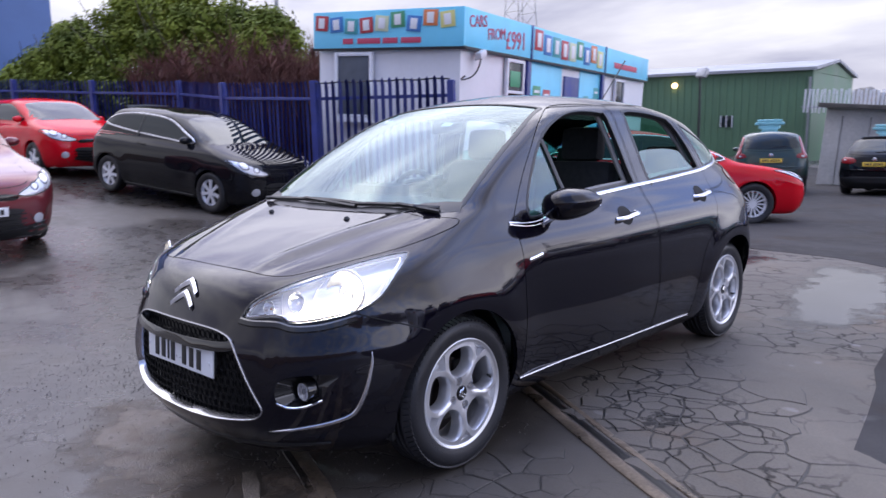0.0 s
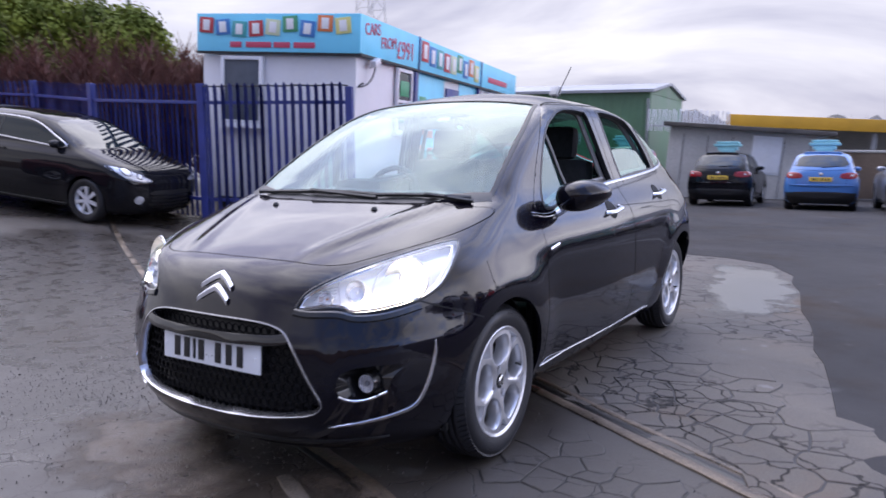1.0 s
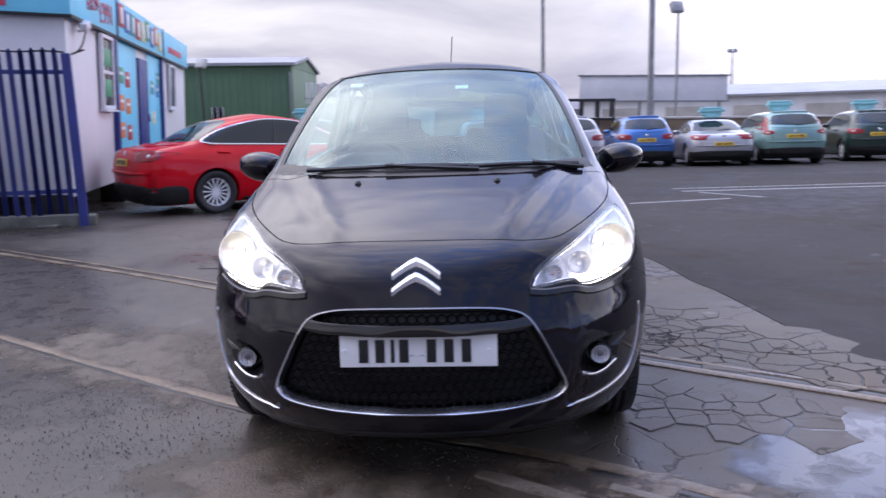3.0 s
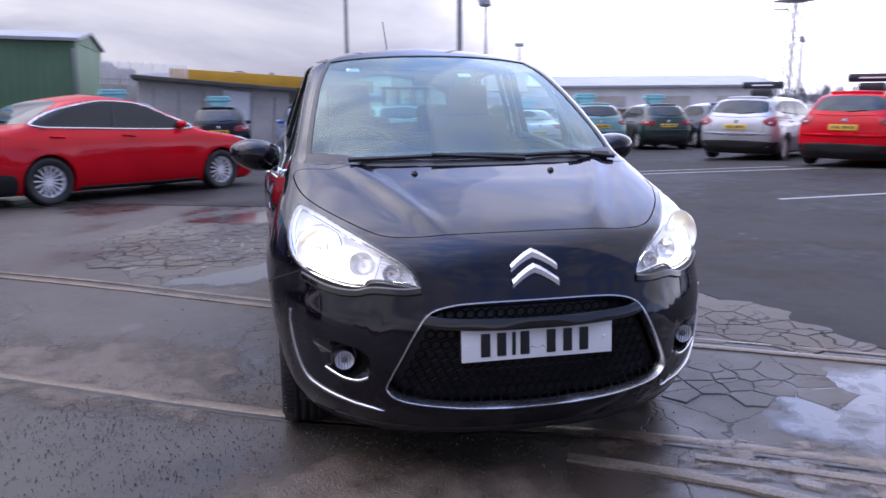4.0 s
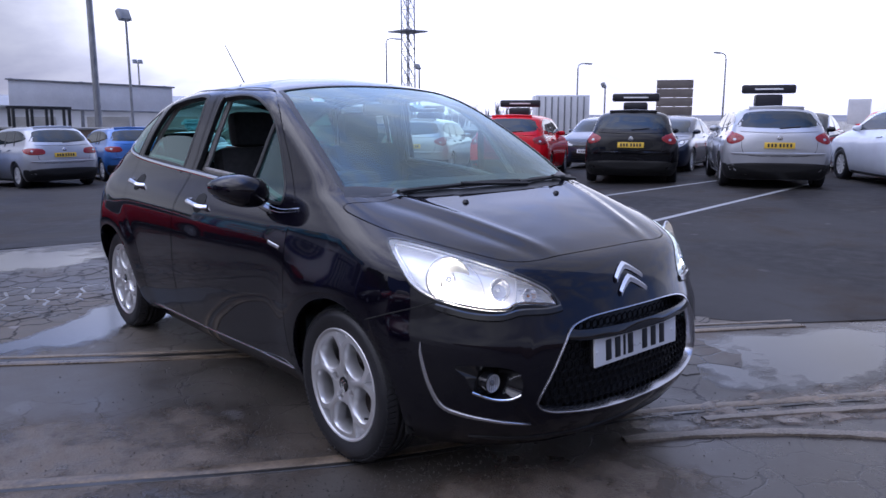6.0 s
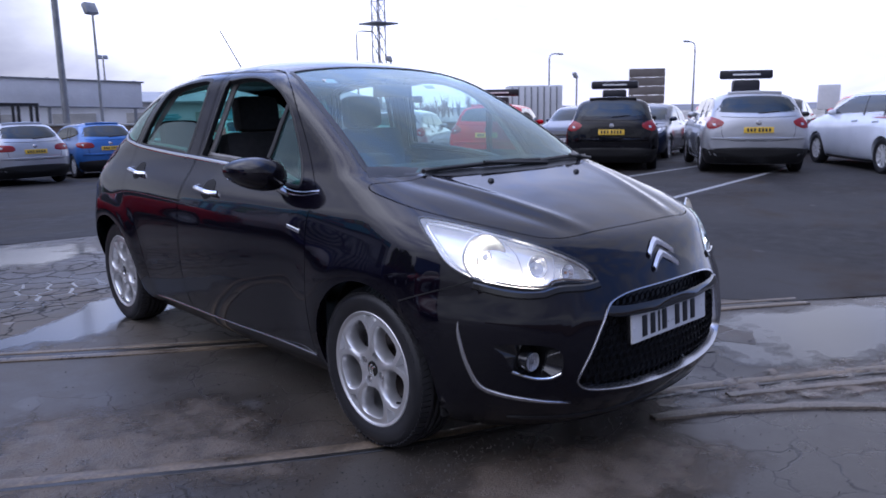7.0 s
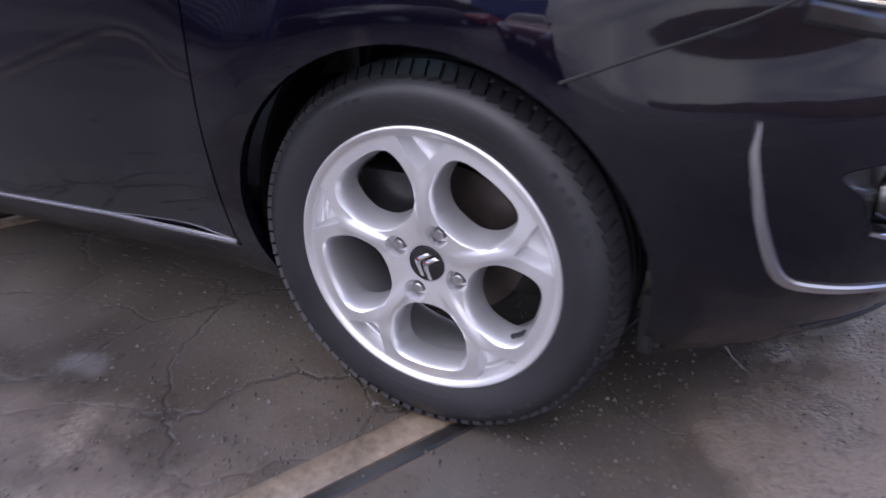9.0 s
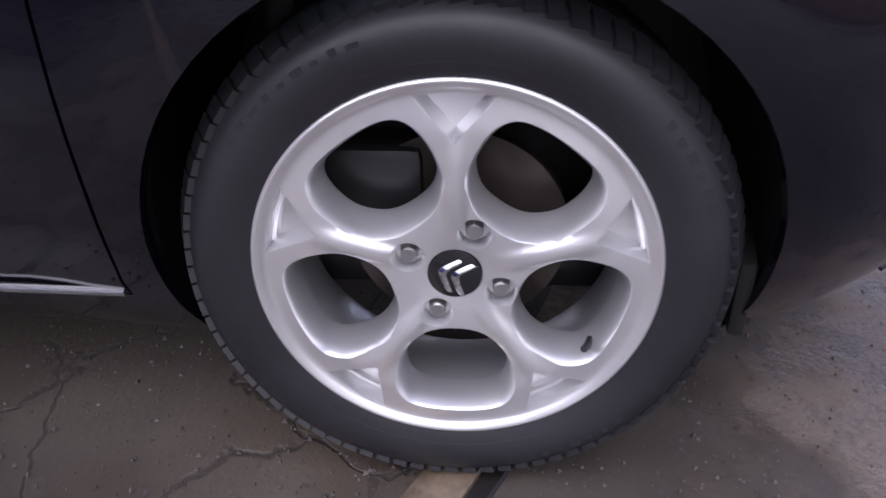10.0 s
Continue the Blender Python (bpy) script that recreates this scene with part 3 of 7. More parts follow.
# brown mud and crumbled stone where the front rail is lost
MUD = material("wet_brown_mud", (0.050, 0.037, 0.028), 0.36, noise_scale=5, vary=0.6, rough_vary=0.25, bump=0.45, fine=0.8, second=(0.14, 0.105, 0.078))
mud = bmesh.new()
mud_rows = []
for i in range(57):
    u = i / 56
    c = Vector((.28, -.50)).lerp(Vector((2.35, -1.52)), u)
    cs = Vector((.44, .90))
    wide = .10 + .10 * noise.noise((u * 9, 3, 0)) + .10 * min(u * 3, 1)
    mud_rows.append([mud.verts.new((*(c + cs * wide * (k / 7 - 1 + .12 * noise.noise((u * 20, k, 5)))), .0045 + (0 if k in (0, 14) else .007 * max(0, noise.noise((c.x * 9, c.y * 9 + k * .7, 2)) + .25)) - (.02 if k in (0, 14) else 0))) for k in range(15)])
for p, q in zip(mud_rows, mud_rows[1:]):
    for k in range(14):
        mud.faces.new((p[k], p[k + 1], q[k + 1], q[k]))
bmesh.ops.recalc_face_normals(mud, faces=mud.faces)
tagged(part("mud", mud, MUD, None), "wet brown mud and crumbled stone along a lost rail", "mud", kind="stuff")

# standing water, broken up where the ground shows through
WATER = material("standing_water", (0.035, 0.035, 0.038), 0.14, spec=0.8, noise_scale=1.6, vary=0.3)


def broken(mat, scale, lo, hi):
    """Breaks a thin layer up: ragged in places, and thinning out towards its shore."""
    nt = mat.node_tree
    surf = nt.nodes["Principled BSDF"]
    hole, edge = nt.nodes.new("ShaderNodeTexNoise"), nt.nodes.new("ShaderNodeMapRange")
    hole.inputs["Scale"].default_value, hole.inputs["Detail"].default_value, hole.inputs["Roughness"].default_value = scale, 7, .6
    for k, v in (("From Min", lo), ("From Max", hi), ("To Min", 0), ("To Max", 1)):
        edge.inputs[k].default_value = v
    shore, add = nt.nodes.new("ShaderNodeAttribute"), nt.nodes.new("ShaderNodeMath")
    shore.attribute_name = "shore"
    add.operation = "ADD"
    tr, mx, tc = nt.nodes.new("ShaderNodeBsdfTransparent"), nt.nodes.new("ShaderNodeMixShader"), nt.nodes.new("ShaderNodeTexCoord")
    nt.links.new(tc.outputs["Object"], hole.inputs["Vector"])
    nt.links.new(hole.outputs["Fac"], add.inputs[0])
    nt.links.new(shore.outputs["Fac"], add.inputs[1])
    nt.links.new(add.outputs[0], edge.inputs["Value"])
    nt.links.new(edge.outputs[0], mx.inputs[0])
    nt.links.new(tr.outputs[0], mx.inputs[1])
    nt.links.new(surf.outputs[0], mx.inputs[2])
    nt.links.new(mx.outputs[0], nt.nodes["Material Output"].inputs[0])


def film(name, outline, mat, lift, label, category):
    """A thin layer lying on the ground whose cover runs from 0.5 in the middle to nothing at its shore."""
    line = rounded(outline, 5)
    mid = sum((Vector(p) for p in line), Vector((0, 0))) / len(line)
    verts, faces, cover = [(*mid, ground_z(*mid) + lift)], [], [.36]
    n = len(line)
    for r in range(1, 9):
        for p in line:
            q = mid.lerp(Vector(p), r / 8)
            verts.append((*q, ground_z(*q) + lift))
            cover.append(.36 * (1 - (r / 8) ** 1.6) - .20 * (r / 8) ** 3)
        for k in range(n):
            o, k2 = 1 + (r - 1) * n, (k + 1) % n
            faces.append((0, o + k, o + k2) if r == 1 else (o - n + k, o + k, o + k2, o - n + k2))
    me = bpy.data.meshes.new(name)
    me.from_pydata(verts, [], faces)
    me.attributes.new("shore", "FLOAT", "POINT").data.foreach_set("value", cover)
    return tagged(part(name, me, mat, None, angle=0), label, category, kind="structure")


MUD_FILM = material("thin_brown_mud", (0.068, 0.046, 0.031), 0.5, noise_scale=9, vary=0.5, rough_vary=0.25, bump=0.6, fine=0.9, second=(0.12, 0.092, 0.068))
broken(WATER, 2.2, .48, .66)
broken(MUD, 7.0, .42, .60)
broken(MUD_FILM, 4.0, .50, .80)
film("mud_film", [(-2.6, 1.5), (-1.5, 1.35), (-.85, .85), (-.70, .30), (-.85, -.25), (-1.3, .0), (-2.0, .35), (-2.9, .9)], MUD_FILM, .0035, "thin brown mud film beside the front wheel", "mud")
film("mud_film", [(-1.05, -.25), (-.55, -.25), (-.1, -.52), (.4, -.65), (.2, -1.2), (-.5, -1.15), (-1.2, -.7)], MUD_FILM, .0035, "thin brown mud film in front of the bumper", "mud")


def puddle(outline, lift):
    return film("puddle", outline, WATER, lift, "shallow puddle mirroring the sky", "puddle")


puddle([(.85, -.60), (1.25, -.15), (1.70, .05), (2.2, -.15), (2.75, -.50), (2.95, -.95), (2.5, -1.25), (1.6, -1.1)], .003)
puddle([(-1.9, 2.35), (-1.1, 2.80), (-.72, 3.2), (-.2, 3.35), (-.2, 2.65), (-.7, 2.35), (-1.2, 2.05)], .0055)
puddle([(-2.0, 5.3), (-.9, 6.25), (-.1, 5.95), (.2, 5.1), (-.5, 4.6), (-1.1, 4.6)], .0055)
puddle([(-2.5, 3.5), (-1.3, 4.3), (-.4, 4.1), (-.5, 3.4), (-1.4, 3.05)], .0055)
puddle([(.4, 5.8), (1.0, 5.6), (1.4, 4.5), (1.55, 3.4), (1.0, 2.6), (.6, 4.0)], .0055)

# painted bay lines
LINE_PAINT = material("worn_white_road_paint", (0.55, 0.55, 0.55), 0.6, noise_scale=9, vary=0.3, bump=0.2, fine=0.6, second=(0.30, 0.30, 0.30))
for a, b, w in (((5.5, 2.98), (12.6, 4.05), .09), ((5.2, 5.1), (12.5, 5.75), .08), ((3.4, 9.3), (9.5, 9.6), .08), ((2.2, 7.35), (3.7, 7.8), .06), ((3.4, 9.9), (9.2, 10.3), .06), ((3.6, 9.0), (4.2, 7.9), .06), ((-4.6, 7.6), (-4.0, 8.2), .08)):
    A, B = Vector(a), Vector(b)
    s = Vector((-(B - A).y, (B - A).x)).normalized() * w / 2
    bm = bmesh.new()
    n = 14
    vs = [[bm.verts.new((*(A.lerp(B, i / n) + s * q), ground_z(*A.lerp(B, i / n)) + .0105)) for q in (-1, 1)] for i in range(n + 1)]
    for p, q in zip(vs, vs[1:]):
        bm.faces.new((p[0], p[1], q[1], q[0]))
    tagged(part("bay_line", bm, LINE_PAINT, None, angle=0), "worn white painted bay line", "road marking", "bay lines", "structure")

# ---- the sales cabin ----
CYAN = material("cyan_sign_sheet", (0.16, 0.66, 0.88), 0.35, noise_scale=2, vary=0.06)
CABIN_GREY = material("pale_grey_cabin_panel", (0.70, 0.69, 0.71), 0.5, noise_scale=1.2, vary=0.06, bump=0.05, fine=0.3, rough_vary=0.08)
WHITE_PVC = material("white_window_frame", (0.72, 0.73, 0.76), 0.35, noise_scale=4, vary=0.04)
BLUE_PAINT = material("blue_gloss_paint", (0.018, 0.035, 0.20), 0.4, noise_scale=3, vary=0.2, rough_vary=0.1)
DARK_SHUTTER = material("blue_grey_shutter", (0.07, 0.085, 0.11), 0.5, noise_scale=6, vary=0.15)
BLACK_EDGE = material("black_edging", (0.012, 0.012, 0.016), 0.5)
TEXT_RED = material("red_print", (0.55, 0.06, 0.12), 0.45)
TEXT_WHITE = material("white_print", (0.8, 0.8, 0.8), 0.45)
COLOURS = {"red": (0.5, 0.05, 0.06), "blue": (0.04, 0.2, 0.5), "green": (0.06, 0.32, 0.16), "pale": (0.62, 0.68, 0.45), "orange": (0.75, 0.22, 0.08), "yellow": (0.7, 0.66, 0.25), "teal": (0.05, 0.35, 0.36)}
TILE = {k: material(k + "_sign_tile", v, 0.4) for k, v in COLOURS.items()}

cabin = thing("sales_cabin", "pale grey portable sales cabin with a bright cyan fascia", "cabin", at=pose(-5.11, 6.474, 0, 0, 3.25, 14.2))
# its own axes: -x along the end wall, +y along the side; base off the ground
LEN, WID, Z0, Z1, Z2 = 10.76, 2.65, .30, 2.58, 3.15
part("wall", boxed((WID, LEN, Z1 - Z0 + .1), (-WID / 2 - .04, LEN / 2 + .04, (Z0 + Z1) / 2 + .03), .015), CABIN_GREY, cabin)
part("roof", boxed((WID + .02, LEN, .06), (-WID / 2 - .03, LEN / 2 + .03, Z2 - .10), .01), CABIN_GREY, cabin)
part("fascia", boxed((WID + .14, .07, Z2 - Z1), (-WID / 2 - .01, -.03, (Z1 + Z2) / 2), .008), CYAN, cabin, "cyan sign board")
for y0, y1 in ((.005, 2.51), (2.59, 6.89), (6.97, 10.76)):
    part("fascia", boxed((.07, y1 - y0, Z2 - Z1), (.025, (y0 + y1) / 2, (Z1 + Z2) / 2), .008), CYAN, cabin, "cyan sign board")
for y in (2.55, 6.93):
    part("fascia_joint", boxed((.10, .06, Z2 - Z1 + .02), (.025, y, (Z1 + Z2) / 2), .01), BLUE_PAINT, cabin)
    part("corner_post", boxed((.08, .16, Z1 - Z0), (.0, y, (Z0 + Z1) / 2), .01), BLUE_PAINT, cabin)
part("drip_edge", boxed((WID + .16, .02, .05), (-WID / 2 - .01, -.05, Z1 - .012), .004), BLACK_EDGE, cabin)
part("drip_edge", boxed((.02, LEN, .05), (.05, LEN / 2, Z1 - .012), .004), BLACK_EDGE, cabin)
for y in (.15, 3.5, 7.0, 10.3):
    for x in (-.3, -2.2):
        part("support_block", boxed((.4, .3, .5), (x, y, .06), .01), BLACK_PLASTIC, cabin)
# coloured name tiles, kept plain
names = ("red", "blue", "teal", "red", "pale", "green", "blue", "orange", "yellow")
for i, k in enumerate(names):
    x = -WID + .10 + i * .292
    z = 2.945 + (.03, 0, -.03, -.02, 0, .05, -.02, .06, .03)[i]
    t = part("name_tile", boxed((.25, .012, .235), (x, -.075, z), .004, Matrix.Rotation(radians((4, -5, 3, -4, 5, -3, 6, 2, -6)[i]), 4, "Y")), TILE[k], cabin, "coloured square tile")
    part("tile_mark", boxed((.12, .006, .16), (x, -.084, z), .002, Matrix.Rotation(radians((4, -5, 3, -4, 5, -3, 6, 2, -6)[i]), 4, "Y")), TEXT_WHITE, t)
    y = 2.85 + i * .455
    t = part("name_tile", boxed((.012, .38, .36), (.068, y, 2.88 + (.05, 0, .0, -.02, -.02, .04, -.03, .04, -.04)[i]), .004), TILE[k], cabin, "coloured square tile")
    part("tile_mark", boxed((.006, .18, .25), (.078, y, 2.88 + (.05, 0, .0, -.02, -.02, .04, -.03, .04, -.04)[i]), .002), TEXT_WHITE, t)
for x, w in ((.62, .20), (1.02, .44), (1.42, .28), (1.80, .36)):
    part("phone_bar", boxed((w, .006, .085), (-WID + x, -.072, 2.685), .002), TEXT_RED, cabin, "plain red bar of print")


def lettering(text, size, at, mat, parent, turn=0, slant=0):
    cu = bpy.data.curves.new("sign_text", "FONT")
    cu.body, cu.size, cu.extrude, cu.resolution_u = text, size, .004, 3
    tmp = new("sign_text", cu)
    bpy.context.view_layer.update()
    me = bpy.data.meshes.new_from_object(tmp.evaluated_get(bpy.context.evaluated_depsgraph_get()))
    bpy.data.objects.remove(tmp)
    me.materials.clear()
    return part("sign_lettering", me, mat, parent, at=Matrix.Translation(at) @ Matrix.Rotation(radians(90), 4, "Z") @ Matrix.Rotation(radians(90), 4, "X") @ Matrix.Rotation(radians(turn), 4, "Z"), smooth=False, angle=0)


lettering("CARS", .25, (.066, .10, 2.87), TEXT_RED, cabin, 6)
lettering("FROM", .25, (.066, .74, 2.74), TEXT_RED, cabin, 6)
lettering("£991", .42, (.066, 1.42, 2.66), TEXT_RED, cabin, 3)


def window(parent, x, y, w, h, z, along, pane=DARK_SHUTTER, bars=0):
    """A framed window; along: 'x' on the end wall, 'y' on the side."""
    turn = Matrix() if along == "x" else Matrix.Rotation(radians(90), 4, "Z")
    m = Matrix.Translation((x, y, z)) @ turn
    win = part("window", boxed((w - .06, .03, h - .06), (0, 0, 0), .004), pane, parent, at=m)
    for sx in (-1, 1):
        part("window_frame", boxed((.06, .06, h), (sx * (w / 2 - .03), -.012, 0), .008), WHITE_PVC, win)
    for sz in (-1, 1):
        part("window_frame", boxed((w - .12, .06, .06), (0, -.012, sz * (h / 2 - .03)), .008), WHITE_PVC, win)
    part("window_sill", boxed((w + .08, .10, .03), (0, -.03, -h / 2 - .018), .006), WHITE_PVC, win)
    for i in range(bars):
        part("window_bar", boxed((w - .14, .02, .05), (0, -.022, -h / 2 + h * (i + 1) / (bars + 1)), .004), WHITE_PVC, win)
    return win


window(cabin, -WID + .70, -.005, .74, 1.08, 1.98, "x")
part("window_bars", boxed((.64, .02, .03), (-WID + .70, -.03, 1.52), .004), WHITE_PVC, cabin)
window(cabin, .005, 1.95, .74, 1.10, 1.98, "y", DARK_GLASS, 1)
for z, c in ((2.2, "green"), (1.75, "green")):
    part("window_poster", boxed((.008, .42, .26), (.028, 1.95, z), .001), TILE[c], cabin)
# cyan lower panels, blue door and small notices of the middle unit
for y0, y1 in ((2.64, 4.35), (5.45, 6.84)):
    part("wall_panel", boxed((.012, y1 - y0, 2.15), (-.028, (y0 + y1) / 2, 1.49), .003), CYAN, cabin)
for i, (y, z, c) in enumerate(((3.05, 2.0, "green"), (3.55, 1.95, "red"), (3.05, 1.55, "orange"), (3.55, 1.5, "orange"), (3.05, 1.1, "orange"), (3.6, 1.05, "red"), (5.9, 1.9, "teal"), (6.5, 1.85, "blue"), (6.0, 1.3, "pale"), (6.6, 2.1, "teal"))):
    part("notice", boxed((.006, .36, .26), (-.016, y, z), .001), TILE[c], cabin)
    part("notice_print", boxed((.004, .26, .05), (-.012, y, z + .03), .001), TEXT_WHITE, cabin)
cdoor = part("cabin_door", boxed((.05, .86, 2.05), (-.02, 4.92, 1.36), .01), BLUE_PAINT, cabin, "blue cabin door")
part("door_handle", boxed((.05, .03, .14), (.02, 5.24, 1.3), .008), SATIN_CHROME, cdoor)
window(cabin, .005, 8.3, .8, 1.0, 2.0, "y", DARK_GLASS, 0)
part("notice_print", boxed((.006, 2.0, .13), (.066, 8.6, 2.80), .001), TEXT_RED, cabin)
cam_box = part("security_camera", boxed((.10, .22, .10), (.10, .45, 2.50), .02, Matrix.Rotation(radians(20), 4, "X")), CABIN_GREY, cabin, "small grey security camera")
part("camera_bracket", tube([(.0, .45, 2.42), (.10, .45, 2.45)], .018, 8), CABIN_GREY, cam_box)
part("cable", tube(rounded([(.10, .45, 2.44), (.07, .42, 2.28), (.03, .30, 2.16), (.03, .02, 2.10), (.12, -.22, 2.10), (.28, -.42, 2.13)], 6, False), .012, 6), BLACK_EDGE, cabin)

# ---- palisade fence ----
FENCE_BLUE = material("dark_blue_fence_paint", (0.026, 0.040, 0.20), 0.45, noise_scale=2.5, vary=0.25, rough_vary=0.12, bump=0.05)


def pale_mesh(h):
    """A rolled W-section pale with a three-point head."""
    sec = [(-.030, 0), (-.019, -.011), (-.007, -.002), (0, -.006), (.007, -.002), (.019, -.011), (.030, 0)]
    bm = bmesh.new()
    lo = [bm.verts.new((x, y, .10)) for x, y in sec]
    hi = [bm.verts.new((x, y, h - .12)) for x, y in sec]
    tip = [bm.verts.new((x * .55 + (.012 if x > .01 else -.012 if x < -.01 else 0), y - abs(x) * .5, h - (.0 if abs(x) < .01 else .03))) for x, y in sec]
    for a, b in ((lo, hi), (hi, tip)):
        for k in range(6):
            bm.faces.new((a[k], a[k + 1], b[k + 1], b[k]))
    bmesh.ops.solidify(bm, geom=bm.faces, thickness=.004)
    return mesh_of(bm, "pale", False)


PALE = pale_mesh(2.10)
POST = mesh_of(boxed((.10, .10, 2.24), (0, 0, 1.03), .01), "post", False)
POSTS = [(-4.80, 6.07, None), (-6.95, 5.25, .06), (-9.70, 5.30, .20), (-12.38, 5.89, .42), (-15.04, 5.18, .57), (-17.67, 4.38, .73), (-20.30, 3.60, .86)]
FOOT = {(x, y): ground_z(x, y) if z is None else z for x, y, z in POSTS}
runs = [(a[:2], b[:2], .06 if i == 0 else 0) for i, (a, b) in enumerate(zip(POSTS, POSTS[1:]))]
fence = thing("palisade_fence", "tall dark blue steel palisade fence with pointed pales", "fence")
done = set()
for a, b, dz in runs:
    A, B = Vector(a), Vector(b)
    L = (B - A).length
    yaw = math.degrees(math.atan2((B - A).y, (B - A).x))
    za, zb = FOOT[a] + dz, FOOT[b]
    for p, q in ((A, a), (B, b)):
        if q not in done:
            done.add(q)
            part("post", POST, FENCE_BLUE, fence, at=pose(p.x, p.y, FOOT[q] - .05, 0, 0, yaw), smooth=False, angle=0)
    for z in (.38, 1.82):
        bm = bmesh.new()
        d = Vector((B.x - A.x, B.y - A.y, zb - za))
        m = Matrix.Translation(((A.x + B.x) / 2, (A.y + B.y) / 2, (za + zb) / 2 + z)) @ d.to_track_quat("X", "Z").to_matrix().to_4x4()
        box(bm, (d.length, .04, .05), (0, 0, 0), .004)
        part("rail", bm, FENCE_BLUE, fence, at=m)
    n = int(L / .118)
    for i in range(1, n):
        p = A.lerp(B, i / n)
        off = Vector(((B - A).y, -(B - A).x)).normalized() * (.03 if b[0] > -6.96 else -.03)
        part("pale", PALE, FENCE_BLUE, fence, at=pose(p.x - off.x, p.y - off.y, za + (zb - za) * i / n + .01 * math.sin(i * 7.3), 0, 0, yaw + 180), smooth=False, angle=0)

wire = [Vector((-4.80, 6.07, 2.10)).lerp(Vector((-6.95, 5.25, 2.13)), k / 9) + Vector((0, -.03, .012 * (k % 2) - .02)) for k in range(10)]
tagged(part("fence_cable", tube(rounded(wire, 4, False), .011, 6), BLACK_EDGE, None), "thin black cable strung along the fence tips", "cable")

# low mossy kerb under the fence's front bay
KERB = material("mossy_concrete", (0.10, 0.10, 0.085), 0.7, noise_scale=6, vary=0.5, bump=0.6, fine=0.6)
A, B = Vector((-4.7, 6.2)), Vector((-7.1, 5.3))
tagged(part("fence_kerb", boxed(((B - A).length, .22, .16), (0, 0, 0), .03), KERB, None, at=Matrix.Translation((*((A + B) / 2), .06)) @ Matrix.Rotation(math.atan2((B - A).y, (B - A).x), 4, "Z") @ Matrix.Rotation(radians(-2), 4, "Y")), "low mossy concrete kerb under the fence", "kerb", kind="structure")
part("kerb_patch", boxed((.5, .3, .03), (0, 0, .02), .01), KERB, None, at=pose(-5.3, 6.0, ground_z(-5.3, 6.0)))
tagged(bpy.data.objects["kerb_patch"], "loose pale rubble beside the fence post", "rubble", kind="stuff")

# loose grit and small stones on the worn ground
GRIT = material("wet_grit_stones", (0.06, 0.055, 0.05), 0.6, noise_scale=30, vary=0.6)
rng = random.Random(8)
verts, faces = [], []
for k in range(12000):
    if k < 10000:
        x, y = rng.gauss(-1.0, .75), rng.gauss(0, .6)
    else:
        u = rng.random()
        x, y = -3.3 + 5.4 * u, 1.52 - 3.0 * u + rng.gauss(0, .09)
    r = rng.choice((.0014, .0018, .0022, .003, .0042)) * rng.uniform(.7, 1.3)
    z = ground_z(x, y) + r * .3 + .003
    b_ = len(verts)
    a = rng.uniform(0, 6.28)
    for q in range(3):
        t = a + q * 2.094
        verts.append((x + r * math.cos(t), y + r * math.sin(t), z - r * .4))
    verts.append((x + rng.uniform(-.3, .3) * r, y + rng.uniform(-.3, .3) * r, z + r * rng.uniform(.4, .9)))
    faces += [(b_, b_ + 1, b_ + 3), (b_ + 1, b_ + 2, b_ + 3), (b_ + 2, b_, b_ + 3)]
me = bpy.data.meshes.new("grit")
me.from_pydata(verts, [], faces)
tagged(part("grit", me, GRIT, None, smooth=False, angle=0), "fine wet grit scattered over the yard", "grit", kind="stuff")

# ---- the black hatchback in the middle of the yard ----
HATCH = dict(
    yf=spline([(.15, -.66), (.2, -.72), (.3, -.785), (.42, -.80), (.55, -.79), (.65, -.75), (.74, -.705), (.80, -.655), (.845, -.56), (.90, -.40), (.95, -.235), (.985, -.09), (1.01, .0), (1.1, .15), (1.25, .42), (1.4, .74), (1.47, .95), (1.53, 1.3)]),
    yr=spline([(.15, 2.95), (.3, 3.08), (.5, 3.12), (.8, 3.10), (.95, 3.06), (1.1, 2.98), (1.2, 2.94), (1.3, 2.84), (1.38, 2.71), (1.44, 2.54), (1.5, 2.18), (1.53, 1.8)]),
    zr=spline([(.3, 1.49), (.9, 1.495), (1.33, 1.515), (1.75, 1.512), (2.1, 1.494), (2.45, 1.448), (2.75, 1.38), (3, 1.28)]),
    W=spline([(.15, .69), (.2, .745), (.28, .785), (.4, .818), (.55, .836), (.7, .839), (.80, .832), (.86, .816), (.91, .790), (.95, .762), (1.0, .731), (1.06, .705), (1.2, .658), (1.4, .59), (1.53, .55)]),
    Lf=spline([(.15, .64), (.4, .73), (.6, .75), (.75, .63), (.85, .54), (.95, .42), (1.0, .3), (1.1, .24), (1.4, .2), (1.53, .2)]),
    Lr=spline([(.15, .5), (.6, .55), (1, .55), (1.12, .75), (1.24, .95), (1.36, 1.15), (1.47, 1.3)]),
    wy=spline([(-.8, .975), (.2, .984), (.5, .978), (1.3, 1.0), (2.4, 1.0), (3.1, .97)]),
    lean=spline([(.15, 0), (.58, 0), (.68, .008), (.76, .020), (.84, .026), (.90, .024), (.95, .012), (1.0, .0), (1.6, 0)]),
    Ht=.135, p=2.5, arch=.36, flare=[(0, .33, .012), (2.466, .33, .02)], zlo=.17, ztop=1.527)
WHEEL_R, AXLES, HUB_X = 0.3065, (0.0, 2.466), 0.70

hero = thing("hatchback_car", "shiny black five-door hatchback with chrome trim and open front windows", "car")


